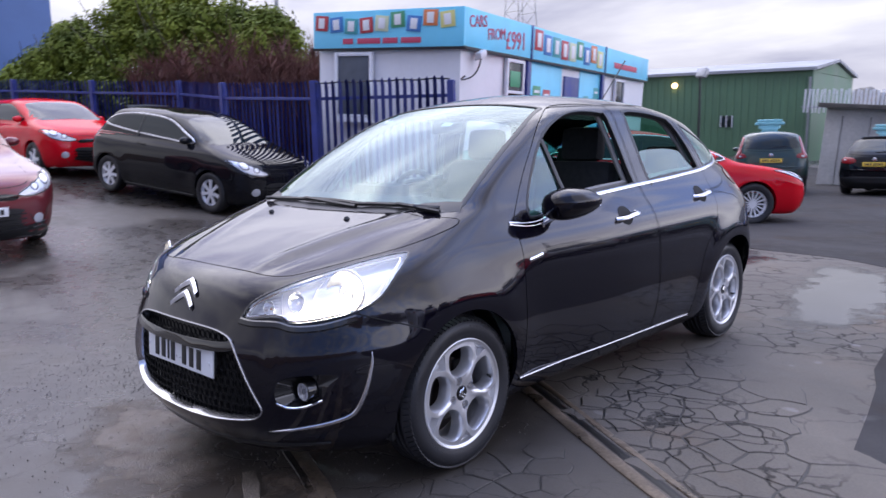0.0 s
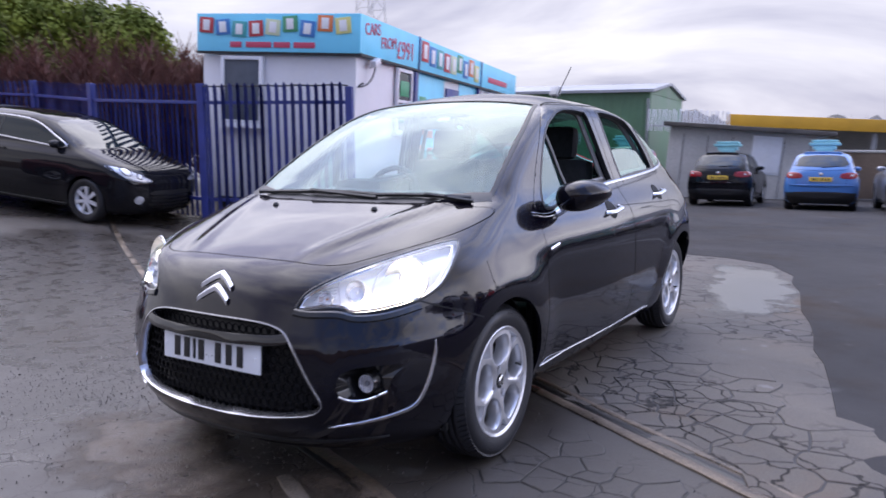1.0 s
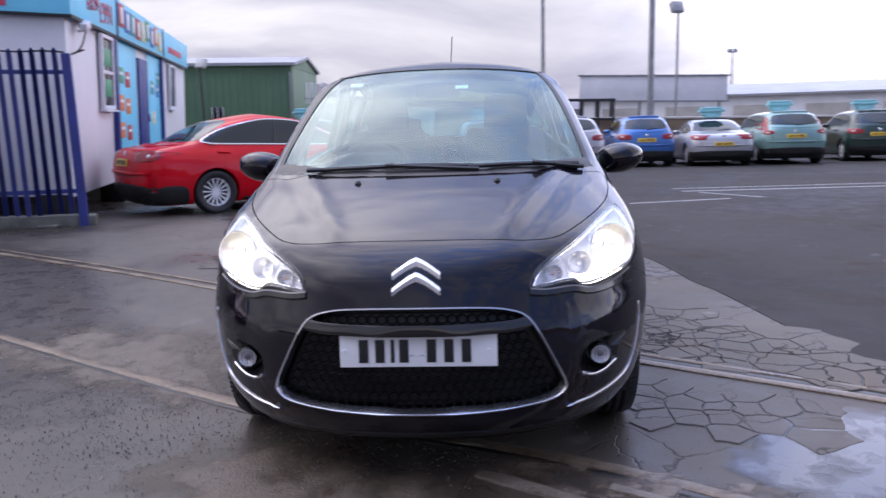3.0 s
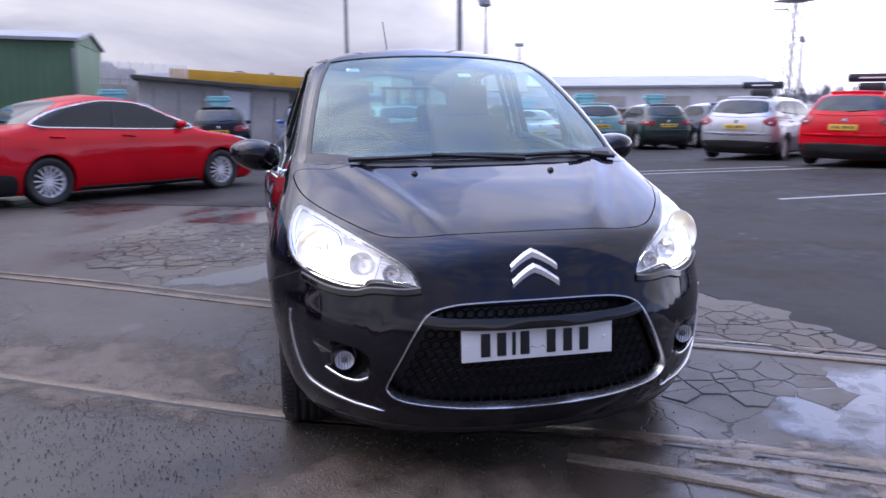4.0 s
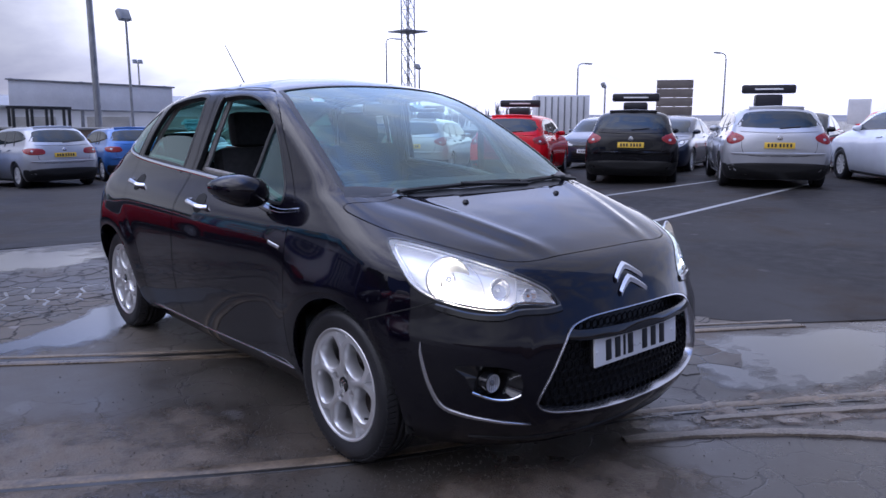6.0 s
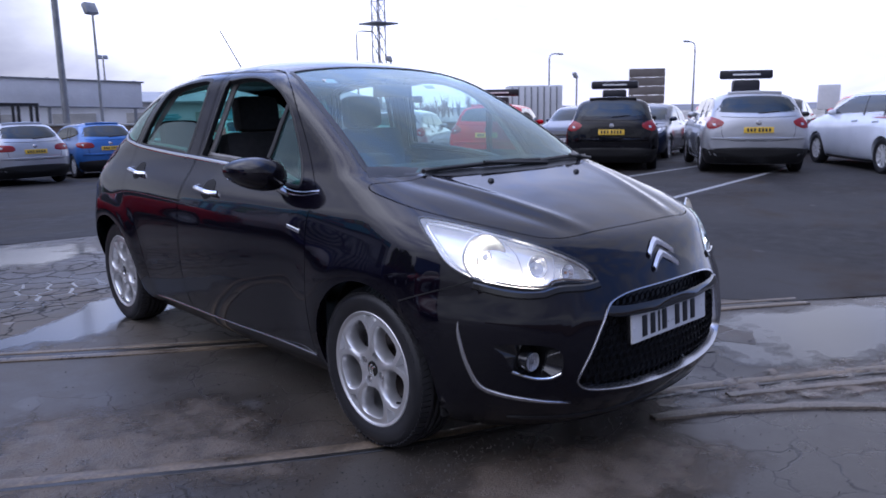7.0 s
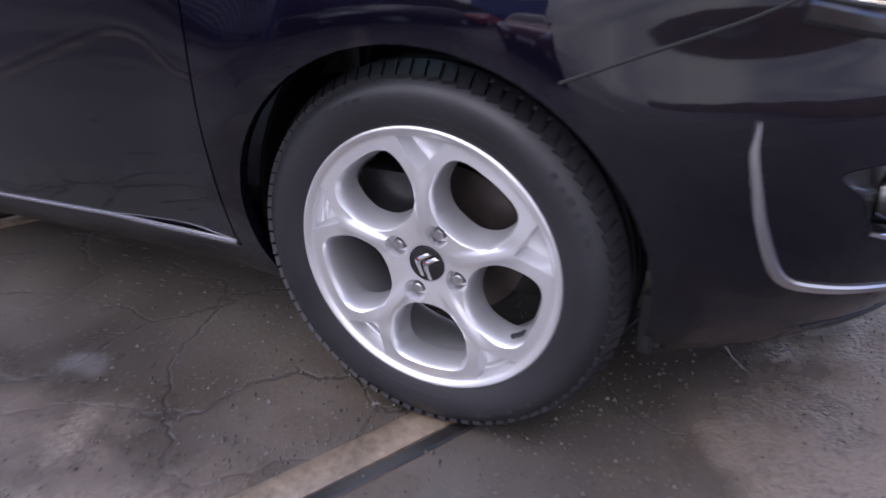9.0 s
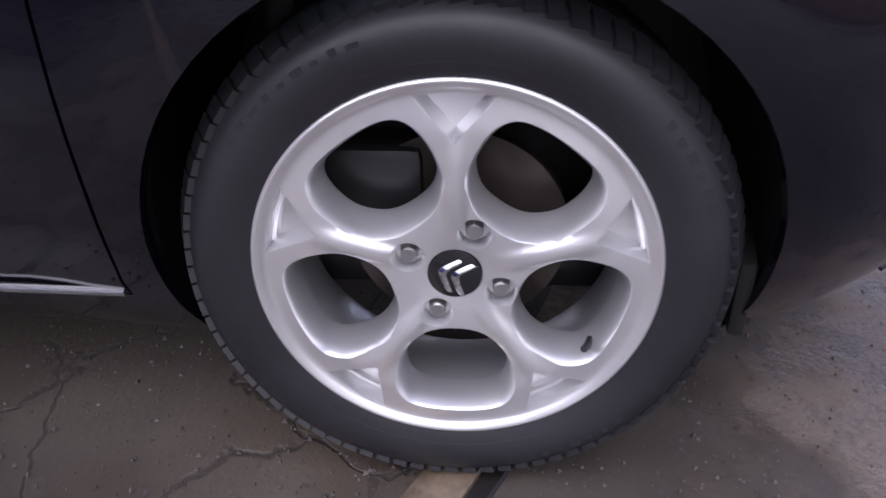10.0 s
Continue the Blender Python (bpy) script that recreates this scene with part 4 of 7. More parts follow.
def inset(line, d):
    """A closed outline drawn in by d."""
    n, out = len(line), []
    area = sum(line[i][0] * line[(i + 1) % n][1] - line[(i + 1) % n][0] * line[i][1] for i in range(n))
    s = 1 if area > 0 else -1
    for i in range(n):
        a, b, c = Vector(line[i - 1][:2]), Vector(line[i][:2]), Vector(line[(i + 1) % n][:2])
        t = (c - a).normalized()
        out.append(b + Vector((-t.y, t.x)) * d * s)
    return out


# outlines, seen from the side (length, height)
WIN_FRONT = rounded([(.50, .962), (.56, 1.07), (.68, 1.23), (.80, 1.325), (.95, 1.385), (1.12, 1.41), (1.30, 1.404), (1.36, 1.375), (1.42, 1.12), (1.438, 1.045), (1.41, 1.032), (1.1, 1.018), (.8, .99), (.62, .955), (.53, .948)], 5)
WIN_REAR = rounded([(1.60, 1.045), (1.54, 1.36), (1.56, 1.41), (1.74, 1.41), (1.92, 1.392), (2.065, 1.36), (2.14, 1.26), (2.225, 1.10), (2.225, 1.078), (2.17, 1.066), (1.9, 1.056), (1.65, 1.042)], 5)
WIN_QUARTER = rounded([(2.21, 1.325), (2.26, 1.32), (2.44, 1.255), (2.59, 1.19), (2.645, 1.155), (2.59, 1.13), (2.42, 1.098), (2.325, 1.085), (2.30, 1.095), (2.255, 1.2)], 5)
DOOR_FRONT = rounded([(.372, .93), (.365, .80), (.362, .5), (.37, .285), (.39, .262), (.8, .25), (1.2, .245), (1.50, .24), (1.525, .27), (1.505, .6), (1.485, .9), (1.477, 1.03), (1.445, 1.25), (1.41, 1.42), (1.375, 1.444), (1.1, 1.445), (.92, 1.42), (.74, 1.335), (.58, 1.18), (.45, 1.02)], 5)
DOOR_REAR = rounded([(1.535, .27), (1.515, .6), (1.495, .9), (1.487, 1.03), (1.455, 1.25), (1.423, 1.42), (1.445, 1.447), (1.74, 1.445), (1.96, 1.425), (2.10, 1.388), (2.17, 1.29), (2.27, 1.08), (2.275, .95), (2.20, .76), (2.06, .62), (2.0, .45), (1.99, .29), (1.96, .245), (1.56, .238)], 5)
# seen from the front (across, height)
SCREEN = rounded([(0, 1.022), (.3, 1.018), (.52, 1.008), (.625, 1.005), (.648, 1.03), (.615, 1.17), (.565, 1.32), (.515, 1.405), (.47, 1.43), (.25, 1.452), (0, 1.458), (-.25, 1.452), (-.47, 1.43), (-.515, 1.405), (-.565, 1.32), (-.615, 1.17), (-.648, 1.03), (-.625, 1.005), (-.52, 1.008), (-.3, 1.018)], 4)
GRILLE = rounded([(0, .636), (.2, .634), (.29, .624), (.345, .602), (.385, .55), (.435, .455), (.468, .385), (.468, .355), (.425, .327), (.3, .31), (.15, .30), (0, .298), (-.15, .30), (-.3, .31), (-.425, .327), (-.468, .355), (-.468, .385), (-.435, .455), (-.385, .55), (-.345, .602), (-.29, .624), (-.2, .634)], 4)
LAMP = [(.364, .680), (.368, .708), (.394, .744), (.47, .79), (.555, .832), (.630, .866), (.685, .885), (.712, .880), (.736, .845), (.750, .795), (.740, .742), (.700, .704), (.630, .682), (.565, .672), (.527, .676), (.508, .688), (.47, .690), (.41, .682)]
# seen from above (across, length)
BONNET = rounded([(0, -.607), (.2, -.602), (.34, -.592), (.43, -.568), (.50, -.51), (.60, -.36), (.675, -.19), (.708, -.03), (.704, .09), (.60, .03), (.35, -.035), (0, -.06), (-.35, -.035), (-.60, .03), (-.704, .09), (-.708, -.03), (-.675, -.19), (-.60, -.36), (-.50, -.51), (-.43, -.568), (-.34, -.592), (-.2, -.602)], 4)

skin_bm = car_body(HATCH, 120, 76)
# two soft ridges run down the bonnet from the pillars to the nose
for v in skin_bm.verts:
    if -.62 < v.co.y < .06 and v.co.z > .78:
        along = (v.co.y + .62) / .68
        off = abs(v.co.x) - (.25 + .27 * along)
        v.co.z += .010 * math.exp(-(off / .035) ** 2) * min(1, along * 4) - .004 * math.exp(-((off - .075) / .03) ** 2) * min(1, along * 4)
skin = Skin(skin_bm)


def hollow(bm, t):
    """A thick shell out of a closed skin."""
    bm.normal_update()
    outer = list(bm.verts)
    faces = list(bm.faces)
    inner = {v: bm.verts.new(v.co - v.normal * t) for v in outer}
    for f in faces:
        bm.faces.new([inner[v] for v in reversed(f.verts)])
    return bm


shell = mesh_of(hollow(skin_bm.copy(), 0.018), "shell")


def arch_tool(y, r, x0=-1.2, x1=1.2):
    return prism([(y + r * math.cos(a), 0.315 + r * math.sin(a)) for a in (2 * math.pi * k / 64 for k in range(64))], x0, x1, "x")


lamp_lines = {s: rounded(both(LAMP, s), 4) for s in (1, -1)}
FOG = [(.520, .430), (.530, .470), (.565, .492), (.62, .500), (.675, .500), (.690, .490), (.668, .462), (.655, .425), (.635, .400), (.60, .388), (.555, .386), (.528, .400)]
fog_lines = {s: rounded(both(FOG, s), 4) for s in (1, -1)}
openings = [prism(inset(w, 0.0), -1.3, 1.3, "x") for w in (WIN_FRONT, WIN_REAR, WIN_QUARTER)]
openings += [arch_tool(-.006, .331), arch_tool(2.466, .342)]
openings += [prism(SCREEN, -.2, 1.15, "y"), prism(GRILLE, -1.2, -.55, "y")]
openings += [prism(lamp_lines[s], -1.2, .1, "y") for s in (1, -1)]
openings += [prism(fog_lines[s], -1.2, -.42, "y") for s in (1, -1)]
openings += [prism(rounded([(-.56, 1.09), (.56, 1.09), (.47, 1.38), (-.47, 1.38)], 6), 2.6, 3.5, "y")]
shell = combined(shell, openings)

panels = {"bonnet": (BONNET, .72, 1.2, "z")}
for side, (a, b) in {"l": (.3, 1.3), "r": (-1.3, -.3)}.items():
    panels["front_" + side] = (DOOR_FRONT, a, b, "x")
    panels["rear_" + side] = (DOOR_REAR, a, b, "x")
body_mesh = combined(shell.copy(), [prism(o, a, b, ax) for o, a, b, ax in panels.values()])
part("body", body_mesh, PAINT_BLACK, hero, angle=40)
doors = {}
for key, (o, a, b, ax) in panels.items():
    me = combined(shell.copy(), [prism(inset(o, 0.004), a, b, ax)], "INTERSECT")
    doors[key] = part("bonnet" if key == "bonnet" else "door", me, PAINT_BLACK, hero, angle=40)
    if key != "bonnet":
        tagged(doors[key], "black door with its window wound down" if "front" in key else "black rear door with its window half down")

# dark floor, wheel wells and bulkheads close the hollow shell
part("underbody", boxed((1.20, 2.9, .05), (0, 1.20, .20), .01), BLACK_PLASTIC, hero)
for y in AXLES:
    for s in (1, -1):
        well = lathe([(s * .40, .01), (s * .40, .36), (s * .715, .362), (s * .715, .354), (s * .41, .35), (s * .41, .01)], 40)
        bmesh.ops.translate(well, verts=well.verts, vec=(0, y, .315))
        bmesh.ops.bisect_plane(well, geom=[*well.verts, *well.edges, *well.faces], plane_co=(0, 0, .205), plane_no=(0, 0, -1), clear_outer=True)
        part("wheel_well", well, BLACK_PLASTIC, hero)
# added dark flaps that cover a spike in the wheel arch
for s in (1, -1):
    part("arch_deflector", boxed((.13, .02, .10), (s * .67, -.338, .25), .008, Matrix.Rotation(radians(s * 12), 4, "Z")), GAP, hero, "black flap added ahead of the front wheel to cover a spike")
part("bulkhead", boxed((1.28, .04, .72), (0, .20, .58), .01), BLACK_PLASTIC, hero)
part("radiator", boxed((.98, .03, .38), (0, -.62, .46), .01), BLACK_PLASTIC, hero)

# ---- wheels ----


def tyre_mesh():
    R = WHEEL_R
    prof = [(-.084, .212), (-.092, .230), (-.097, .252), (-.095, .270), (-.087, .2825), (-.074, .2925), (-.05, R - .0075), (0, R - .006), (.05, R - .0075), (.074, .2925), (.087, .2825), (.095, .270), (.097, .252), (.092, .230), (.084, .212)]
    fine = [tuple(p) for p in rounded(prof, 3, False)]
    bm = lathe(fine, 120)
    return bm


def tread_mesh():
    """Sipes and shoulder blocks that stand off the tyre."""
    bm = bmesh.new()
    n = 82
    for k in range(n):
        a = 2 * math.pi * k / n
        for s in (1, -1):
            m = Matrix.Rotation(a, 4, "X") @ Matrix.Translation((s * .070, 0, .2956)) @ Matrix.Rotation(radians(s * 25), 4, "Y") @ Matrix.Rotation(radians(s * 14), 4, "Z")
            v = bmesh.ops.create_cube(bm, size=1, matrix=m @ Matrix.Diagonal((.035, .0172, .0068, 1)))["verts"]
    for x in (-.045, -.015, .015, .045):
        ring = lathe([(x - .0115, WHEEL_R - .009), (x - .0105, WHEEL_R - .002), (x + .0105, WHEEL_R - .002), (x + .0115, WHEEL_R - .009)], 96)
        tmp = mesh_of(ring, "ring")
        bm.from_mesh(tmp)
    return bm


def sidewall_marks():
    """Raised rings and unreadable moulded bars on the sidewall."""
    bm = bmesh.new()
    for x, r in ((.0925, .236),):
        bm.from_mesh(mesh_of(lathe([(x, r - .0012), (x + .0014, r), (x, r + .0012)], 96), "ring"))
    for start, count, r in ((200, 7, .262), (20, 9, .262), (110, 5, .262), (290, 6, .265)):
        for k in range(count):
            a = radians(start + k * 4.3)
            m = Matrix.Rotation(a, 4, "X") @ Matrix.Translation((.0955, 0, r))
            bmesh.ops.create_cube(bm, size=1, matrix=m @ Matrix.Diagonal((.002, .008 if k % 3 else .013, .017 if k % 2 else .013, 1)))
    return bm


def rim_mesh():
    """A cast wheel with five forked spokes: a dished disc with five round windows and five small notches."""
    prof = [(.02, .001), (.078, .001), (.078, .03), (.082, .055), (.087, .09), (.089, .13), (.088, .165), (.085, .189), (.084, .204), (.088, .211), (.0905, .2165), (.087, .220), (.080, .220), (.074, .213), (.066, .206), (.052, .197), (.035, .181), (.03, .1), (.02, .03), (.02, .001)]
    bm = lathe([tuple(p) for p in rounded(prof, 4, False)], 160)
    # a spine along each spoke, hollow flanks beside it
    for v in bm.verts:
        r = math.hypot(v.co.y, v.co.z)
        if v.co.x > .07 and .04 < r < .19:
            a = (math.degrees(math.atan2(-v.co.y, v.co.z)) + 36) % 72 - 36
            d = r * math.sin(radians(a))
            k = min(1, max(0, (r - .045) / .04)) * min(1, max(0, (.165 - r) / .03))
            v.co.x += k * (.006 * math.exp(-(d / .011) ** 4) - .004)
    disc = mesh_of(bm, "rim")
    tools = []
    for k in range(5):
        turn = Matrix.Rotation(radians(36 + 72 * k), 4, "X")
        # the big windows: an egg, wide towards the tyre, flaring to the front
        egg = rounded([(0, .078), (.028, .084), (.050, .108), (.057, .138), (.053, .164), (.036, .177), (0, .181), (-.036, .177), (-.053, .164), (-.057, .138), (-.050, .108), (-.028, .084)], 4)
        t = bmesh.new()
        mid = Vector((0, .136))
        levels = [(-.02, 1.06, .97), (.040, 1.07, .98), (.058, 1.09, 1.01), (.071, 1.11, 1.06), (.080, 1.15, 1.12), (.087, 1.21, 1.19), (.10, 1.38, 1.36)]
        rings = [[t.verts.new(turn @ Vector((x, p.x * fw, mid.y + (p.y - mid.y) * fh))) for p in egg] for x, fw, fh in levels]
        for a, b in zip(rings, rings[1:]):
            for i in range(len(egg)):
                t.faces.new((a[i], a[(i + 1) % len(egg)], b[(i + 1) % len(egg)], b[i]))
        t.faces.new(rings[0]), t.faces.new(rings[-1])
        bmesh.ops.recalc_face_normals(t, faces=t.faces)
        tools.append(t)
        # the notch in each fork
        turn = Matrix.Rotation(radians(72 * k), 4, "X")
        t = bmesh.new()
        tri = [(0, .153), (.024, .180), (.042, .201), (0, .2045), (-.042, .201), (-.024, .180)]
        mid = Vector((0, .190))
        rings = [[t.verts.new(turn @ Vector((x, *(mid + (Vector(p) - mid) * f)))) for p in tri] for x, f in ((.054, .84), (.084, .97), (.097, 1.02))]
        for a, b in zip(rings, rings[1:]):
            for i in range(6):
                t.faces.new((a[i], a[(i + 1) % 6], b[(i + 1) % 6], b[i]))
        t.faces.new(rings[0]), t.faces.new(rings[-1])
        bmesh.ops.recalc_face_normals(t, faces=t.faces)
        tools.append(t)
    for k in range(4):
        a = radians(22 + 90 * k)
        b = bmesh.new()
        rod(b, (.060, .054 * math.sin(a), .054 * math.cos(a)), (.12, .054 * math.sin(a), .054 * math.cos(a)), .0165, .0215, 28)
        tools.append(b)
    b = bmesh.new()
    rod(b, (.0745, 0, 0), (.12, 0, 0), .0302, .0302, 32)
    tools.append(b)
    out = combined(disc, tools)
    # soften the cast edges
    ob = new("work", out)
    mod = ob.modifiers.new("soft", "BEVEL")
    mod.width, mod.segments, mod.limit_method, mod.angle_limit, mod.harden_normals = .0020, 3, "ANGLE", radians(32), False
    bpy.context.view_layer.update()
    soft = bpy.data.meshes.new_from_object(ob.evaluated_get(bpy.context.evaluated_depsgraph_get()))
    bpy.data.objects.remove(ob)
    for f_ in soft.polygons:
        f_.use_smooth = True
    return soft


TYRE, TREAD, MARKS, RIM = mesh_of(tyre_mesh(), "tyre"), mesh_of(tread_mesh(), "tread", False), mesh_of(sidewall_marks(), "marks"), rim_mesh()
barrel_bm = lathe([(-.08, .219), (-.078, .207), (-.05, .192), (.03, .187), (.06, .199), (.062, .203), (.03, .194), (-.05, .197), (-.074, .212)], 72)
BARREL = mesh_of(barrel_bm, "barrel")
DISC = mesh_of(lathe([(-.03, .04), (-.03, .128), (-.012, .128), (-.012, .066), (.005, .064), (.005, .001)], 60), "disc")
HUBCAP = mesh_of(lathe([(.074, .0298), (.0795, .0288), (.0815, .02), (.082, .001)], 40), "cap")


def chevron(w, h, t, depth):
    """An upturned V bar, drawn across (first) and up (second), with bevelled ridge."""
    bm = bmesh.new()
    n = 9
    rows = []
    for i in range(n):
        u = -1 + 2 * i / (n - 1)
        crest = h * (1 - abs(u) ** 1.25)
        wide = t * (1 - 0.18 * abs(u))
        rows.append([bm.verts.new((u * w, 0, crest)), bm.verts.new((u * w, -depth, crest - wide / 2)), bm.verts.new((u * w, 0, crest - wide))])
    for a, b in zip(rows, rows[1:]):
        bm.faces.new((a[0], a[1], b[1], b[0])), bm.faces.new((a[1], a[2], b[2], b[1]))
    bmesh.ops.recalc_face_normals(bm, faces=bm.faces)
    return bm


cap_mark = bmesh.new()
for dz in (.003, -.0115):
    c = chevron(.0205, .016, .0095, .0022)
    bmesh.ops.transform(c, matrix=Matrix.Translation((.0825, 0, dz)) @ Matrix.Rotation(radians(90), 4, "Z"), verts=c.verts)
    cap_mark.from_mesh(mesh_of(c, "c", False))
CAPMARK = mesh_of(cap_mark, "mark", False)
BOLT = bmesh.new()
rod(BOLT, (.072, 0, 0), (.0835, 0, 0), .0112, .0098, 6)
rod(BOLT, (.0835, 0, 0), (.0855, 0, 0), .0092, .0075, 12)
BOLT = mesh_of(BOLT, "bolt")
VALVE = mesh_of(tube([(.058, 0, .182), (.075, 0, .176), (.086, 0, .17)], .0042), "valve")


def hero_wheel(at, spin):
    w = part("wheel", TYRE, RUBBER, hero, "silver five-spoke alloy wheel with a wet black tyre", at=at @ pose(0, 0, 0, spin, 0, 0))
    part("tread", TREAD, RUBBER, w, angle=0, smooth=False)
    part("sidewall_lettering", MARKS, RUBBER, w)
    part("rim", RIM, ALLOY, w, "silver painted alloy rim", angle=28)
    part("rim_barrel", BARREL, ALLOY, w)
    part("brake_disc", DISC, STEEL, w, "rusty brake disc")
    part("hub_cap", HUBCAP, GLOSS_BLACK, w)
    part("hub_emblem", CAPMARK, CHROME, w, angle=0, smooth=False, at=pose(0, 0, 0, 70, 0, 0))
    for k in range(4):
        a = radians(22 + 90 * k)
        part("wheel_bolt", BOLT, BOLT_STEEL, w, at=pose(-.009, .054 * math.sin(a), .054 * math.cos(a)))
    part("valve", VALVE, RUBBER, w, at=pose(0, 0, 0, -122, 0, 0))
    return w


for i, y in enumerate(AXLES):
    for s in (1, -1):
        turn = 0 if s > 0 else 180
        hero_wheel(pose(s * HUB_X, y, WHEEL_R - .001, 0, 0, turn), (0 if i == 0 else 25) if s < 0 else (40 if i == 0 else 14))
for s in (1, -1):
    part("brake_caliper", boxed((.08, .12, .09), (s * .66, .10, .37), .015), BLACK_PLASTIC, hero)

# ---- glazing ----
part("windscreen", skin.patch(SCREEN, "y", -.002, 5), GLASS_CLEAR, hero, "large raked windscreen reflecting the sky", angle=0)
part("screen_seal", skin.bar(SCREEN, "y", .022, .002, True, .004), BLACK_PLASTIC, hero)
rear_glass = rounded([(-.56, 1.09), (.56, 1.09), (.47, 1.38), (-.47, 1.38)], 6)
part("rear_window", skin.patch(rear_glass, "-y", -.002, 6), GLASS_GREEN, hero, angle=0)
HALF_DOWN = rounded([(1.59, 1.06), (1.575, 1.16), (1.60, 1.195), (1.75, 1.205), (1.95, 1.20), (2.06, 1.18), (2.12, 1.13), (2.18, 1.085), (2.17, 1.066), (1.9, 1.056), (1.65, 1.042)], 4)
VENT = rounded([(.50, .962), (.56, 1.07), (.66, 1.205), (.735, 1.27), (.75, 1.25), (.79, 1.10), (.815, 1.0), (.8, .99), (.62, .955), (.53, .948)], 4)
for s, ax, key in ((1, "x", "l"), (-1, "-x", "r")):
    fd, rd = doors["front_" + key], doors["rear_" + key]
    part("quarter_light", skin.patch(VENT, ax, -.006, 5), GLASS_GREEN, fd, angle=0)
    part("window_bar", skin.bar([(.735, 1.275), (.76, 1.2), (.79, 1.1), (.822, .985)], ax, .026, .004, sink=.02), BLACK_PLASTIC, fd)
    part("window_seal", skin.bar(WIN_FRONT, ax, .014, .0015, True, .022), BLACK_PLASTIC, fd)
    part("window_seal", skin.bar(WIN_REAR, ax, .024, .0015, True, .022), BLACK_PLASTIC, rd)
    part("window_pane", skin.patch(HALF_DOWN, ax, -.012, 5), GLASS_GREEN, rd, "half-lowered tinted pane", angle=0)
    part("rear_quarter_window", skin.patch(WIN_QUARTER, ax, -.002, 5), GLASS_GREEN, hero, angle=0)
    part("window_seal", skin.bar(WIN_QUARTER, ax, .014, .0015, True, .01), BLACK_PLASTIC, hero)
    # pale inner door frames seen through the open windows
    for line, dd, who in ((WIN_FRONT, .05, fd), (WIN_REAR, .05, rd)):
        inner = inset(line, .006)
        pts = []
        for p in inner:
            at, nrm = skin.hit(p, ax)
            pts.append(at - Vector((s * dd, 0, 0)))
        part("inner_frame", tube(pts, .014, 6, True), GREY_TRIM, who)
    # chrome belt strip, sill strip, handles
    belt = rounded([(.345, .938), (.39, .932), (.45, .924), (.55, .926), (.68, .955), (.85, .988), (1.1, 1.008), (1.42, 1.023), (1.8, 1.038), (2.2, 1.060), (2.36, 1.078), (2.53, 1.107), (2.68, 1.165)], 5, False)
    part("belt_moulding", skin.bar(belt, ax, .018, .004), CHROME, hero, "thin chrome strip below the windows")
    part("sill_strip", skin.bar([(.375, .268), (.7, .262), (1.1, .255), (1.5, .248), (1.98, .238)], ax, .010, .004), SATIN_CHROME, hero)
    for (y, z), d, half in (((1.21, .893), fd, .085), ((2.10, .934), rd, .08)):
        at, nrm = skin.hit((y, z), ax)
        # a flat near-black oval paints the shade of the hollow behind the handle
        bowl = rounded([(y + .058 * math.cos(a), z + .045 * math.sin(a)) for a in (2 * math.pi * k / 8 for k in range(8))], 4)
        part("handle_recess", skin.patch(bowl, ax, .0025, 4, .001), GAP, d)
        x = at.x + s * .034
        grip = rounded([(at.x + s * .004, y - half - .004, z - .012), (x, y - half + .02, z - .008), (x + s * .003, y, z), (x, y + half - .02, z + .008), (at.x + s * .004, y + half + .004, z + .010)], 5, False)
        part("door_handle", tube(grip, .0125, 10, False, .8), CHROME, d, "chrome bar handle")
    at, nrm = skin.hit((.45, .787), ax)
    part("side_badge", skin.bar([(.405, .782), (.45, .789), (.495, .796)], ax, .016, .004), CHROME, hero, "small chrome side badge")
    # door mirror
    base = Vector((s * .725, .50, .955))
    head = bmesh.new()
    bmesh.ops.create_uvsphere(head, u_segments=28, v_segments=16, radius=1)
    for v in head.verts:
        x, y, z = v.co
        e = 2.6
        k = 1 / max((abs(x) ** e + abs(y) ** e + abs(z) ** e) ** (1 / e), 1e-6)
        x, y, z = x * k, y * k, z * k
        y = min(y, .55)
        # the outer end narrows and sweeps back
        narrow = 1 - .34 * max(0, x) ** 1.5
        v.co = (s * (.868 + .112 * x), .61 + .105 * y + .05 * max(0, x) ** 2, 1.004 + .07 * z * narrow + .012 * x)
    mir = part("door_mirror", head, PAINT_BLACK, hero, "black door mirror on a chrome stalk", angle=50)
    part("mirror_foot", tube(rounded([(s * .735, .575, .912), (s * .765, .585, .928), (s * .795, .600, .950), (s * .815, .61, .968)], 4, False), .023, 10, False, .75), CHROME, mir, "chrome stalk")
    g = bmesh.new()
    bmesh.ops.create_circle(g, cap_ends=True, segments=24, radius=1, matrix=Matrix.Translation((s * .868, .671, 1.004)) @ Matrix.Rotation(radians(90), 4, "X") @ Matrix.Diagonal((.092, .054, 1, 1)))
    part("mirror_glass", g, CHROME, mir)

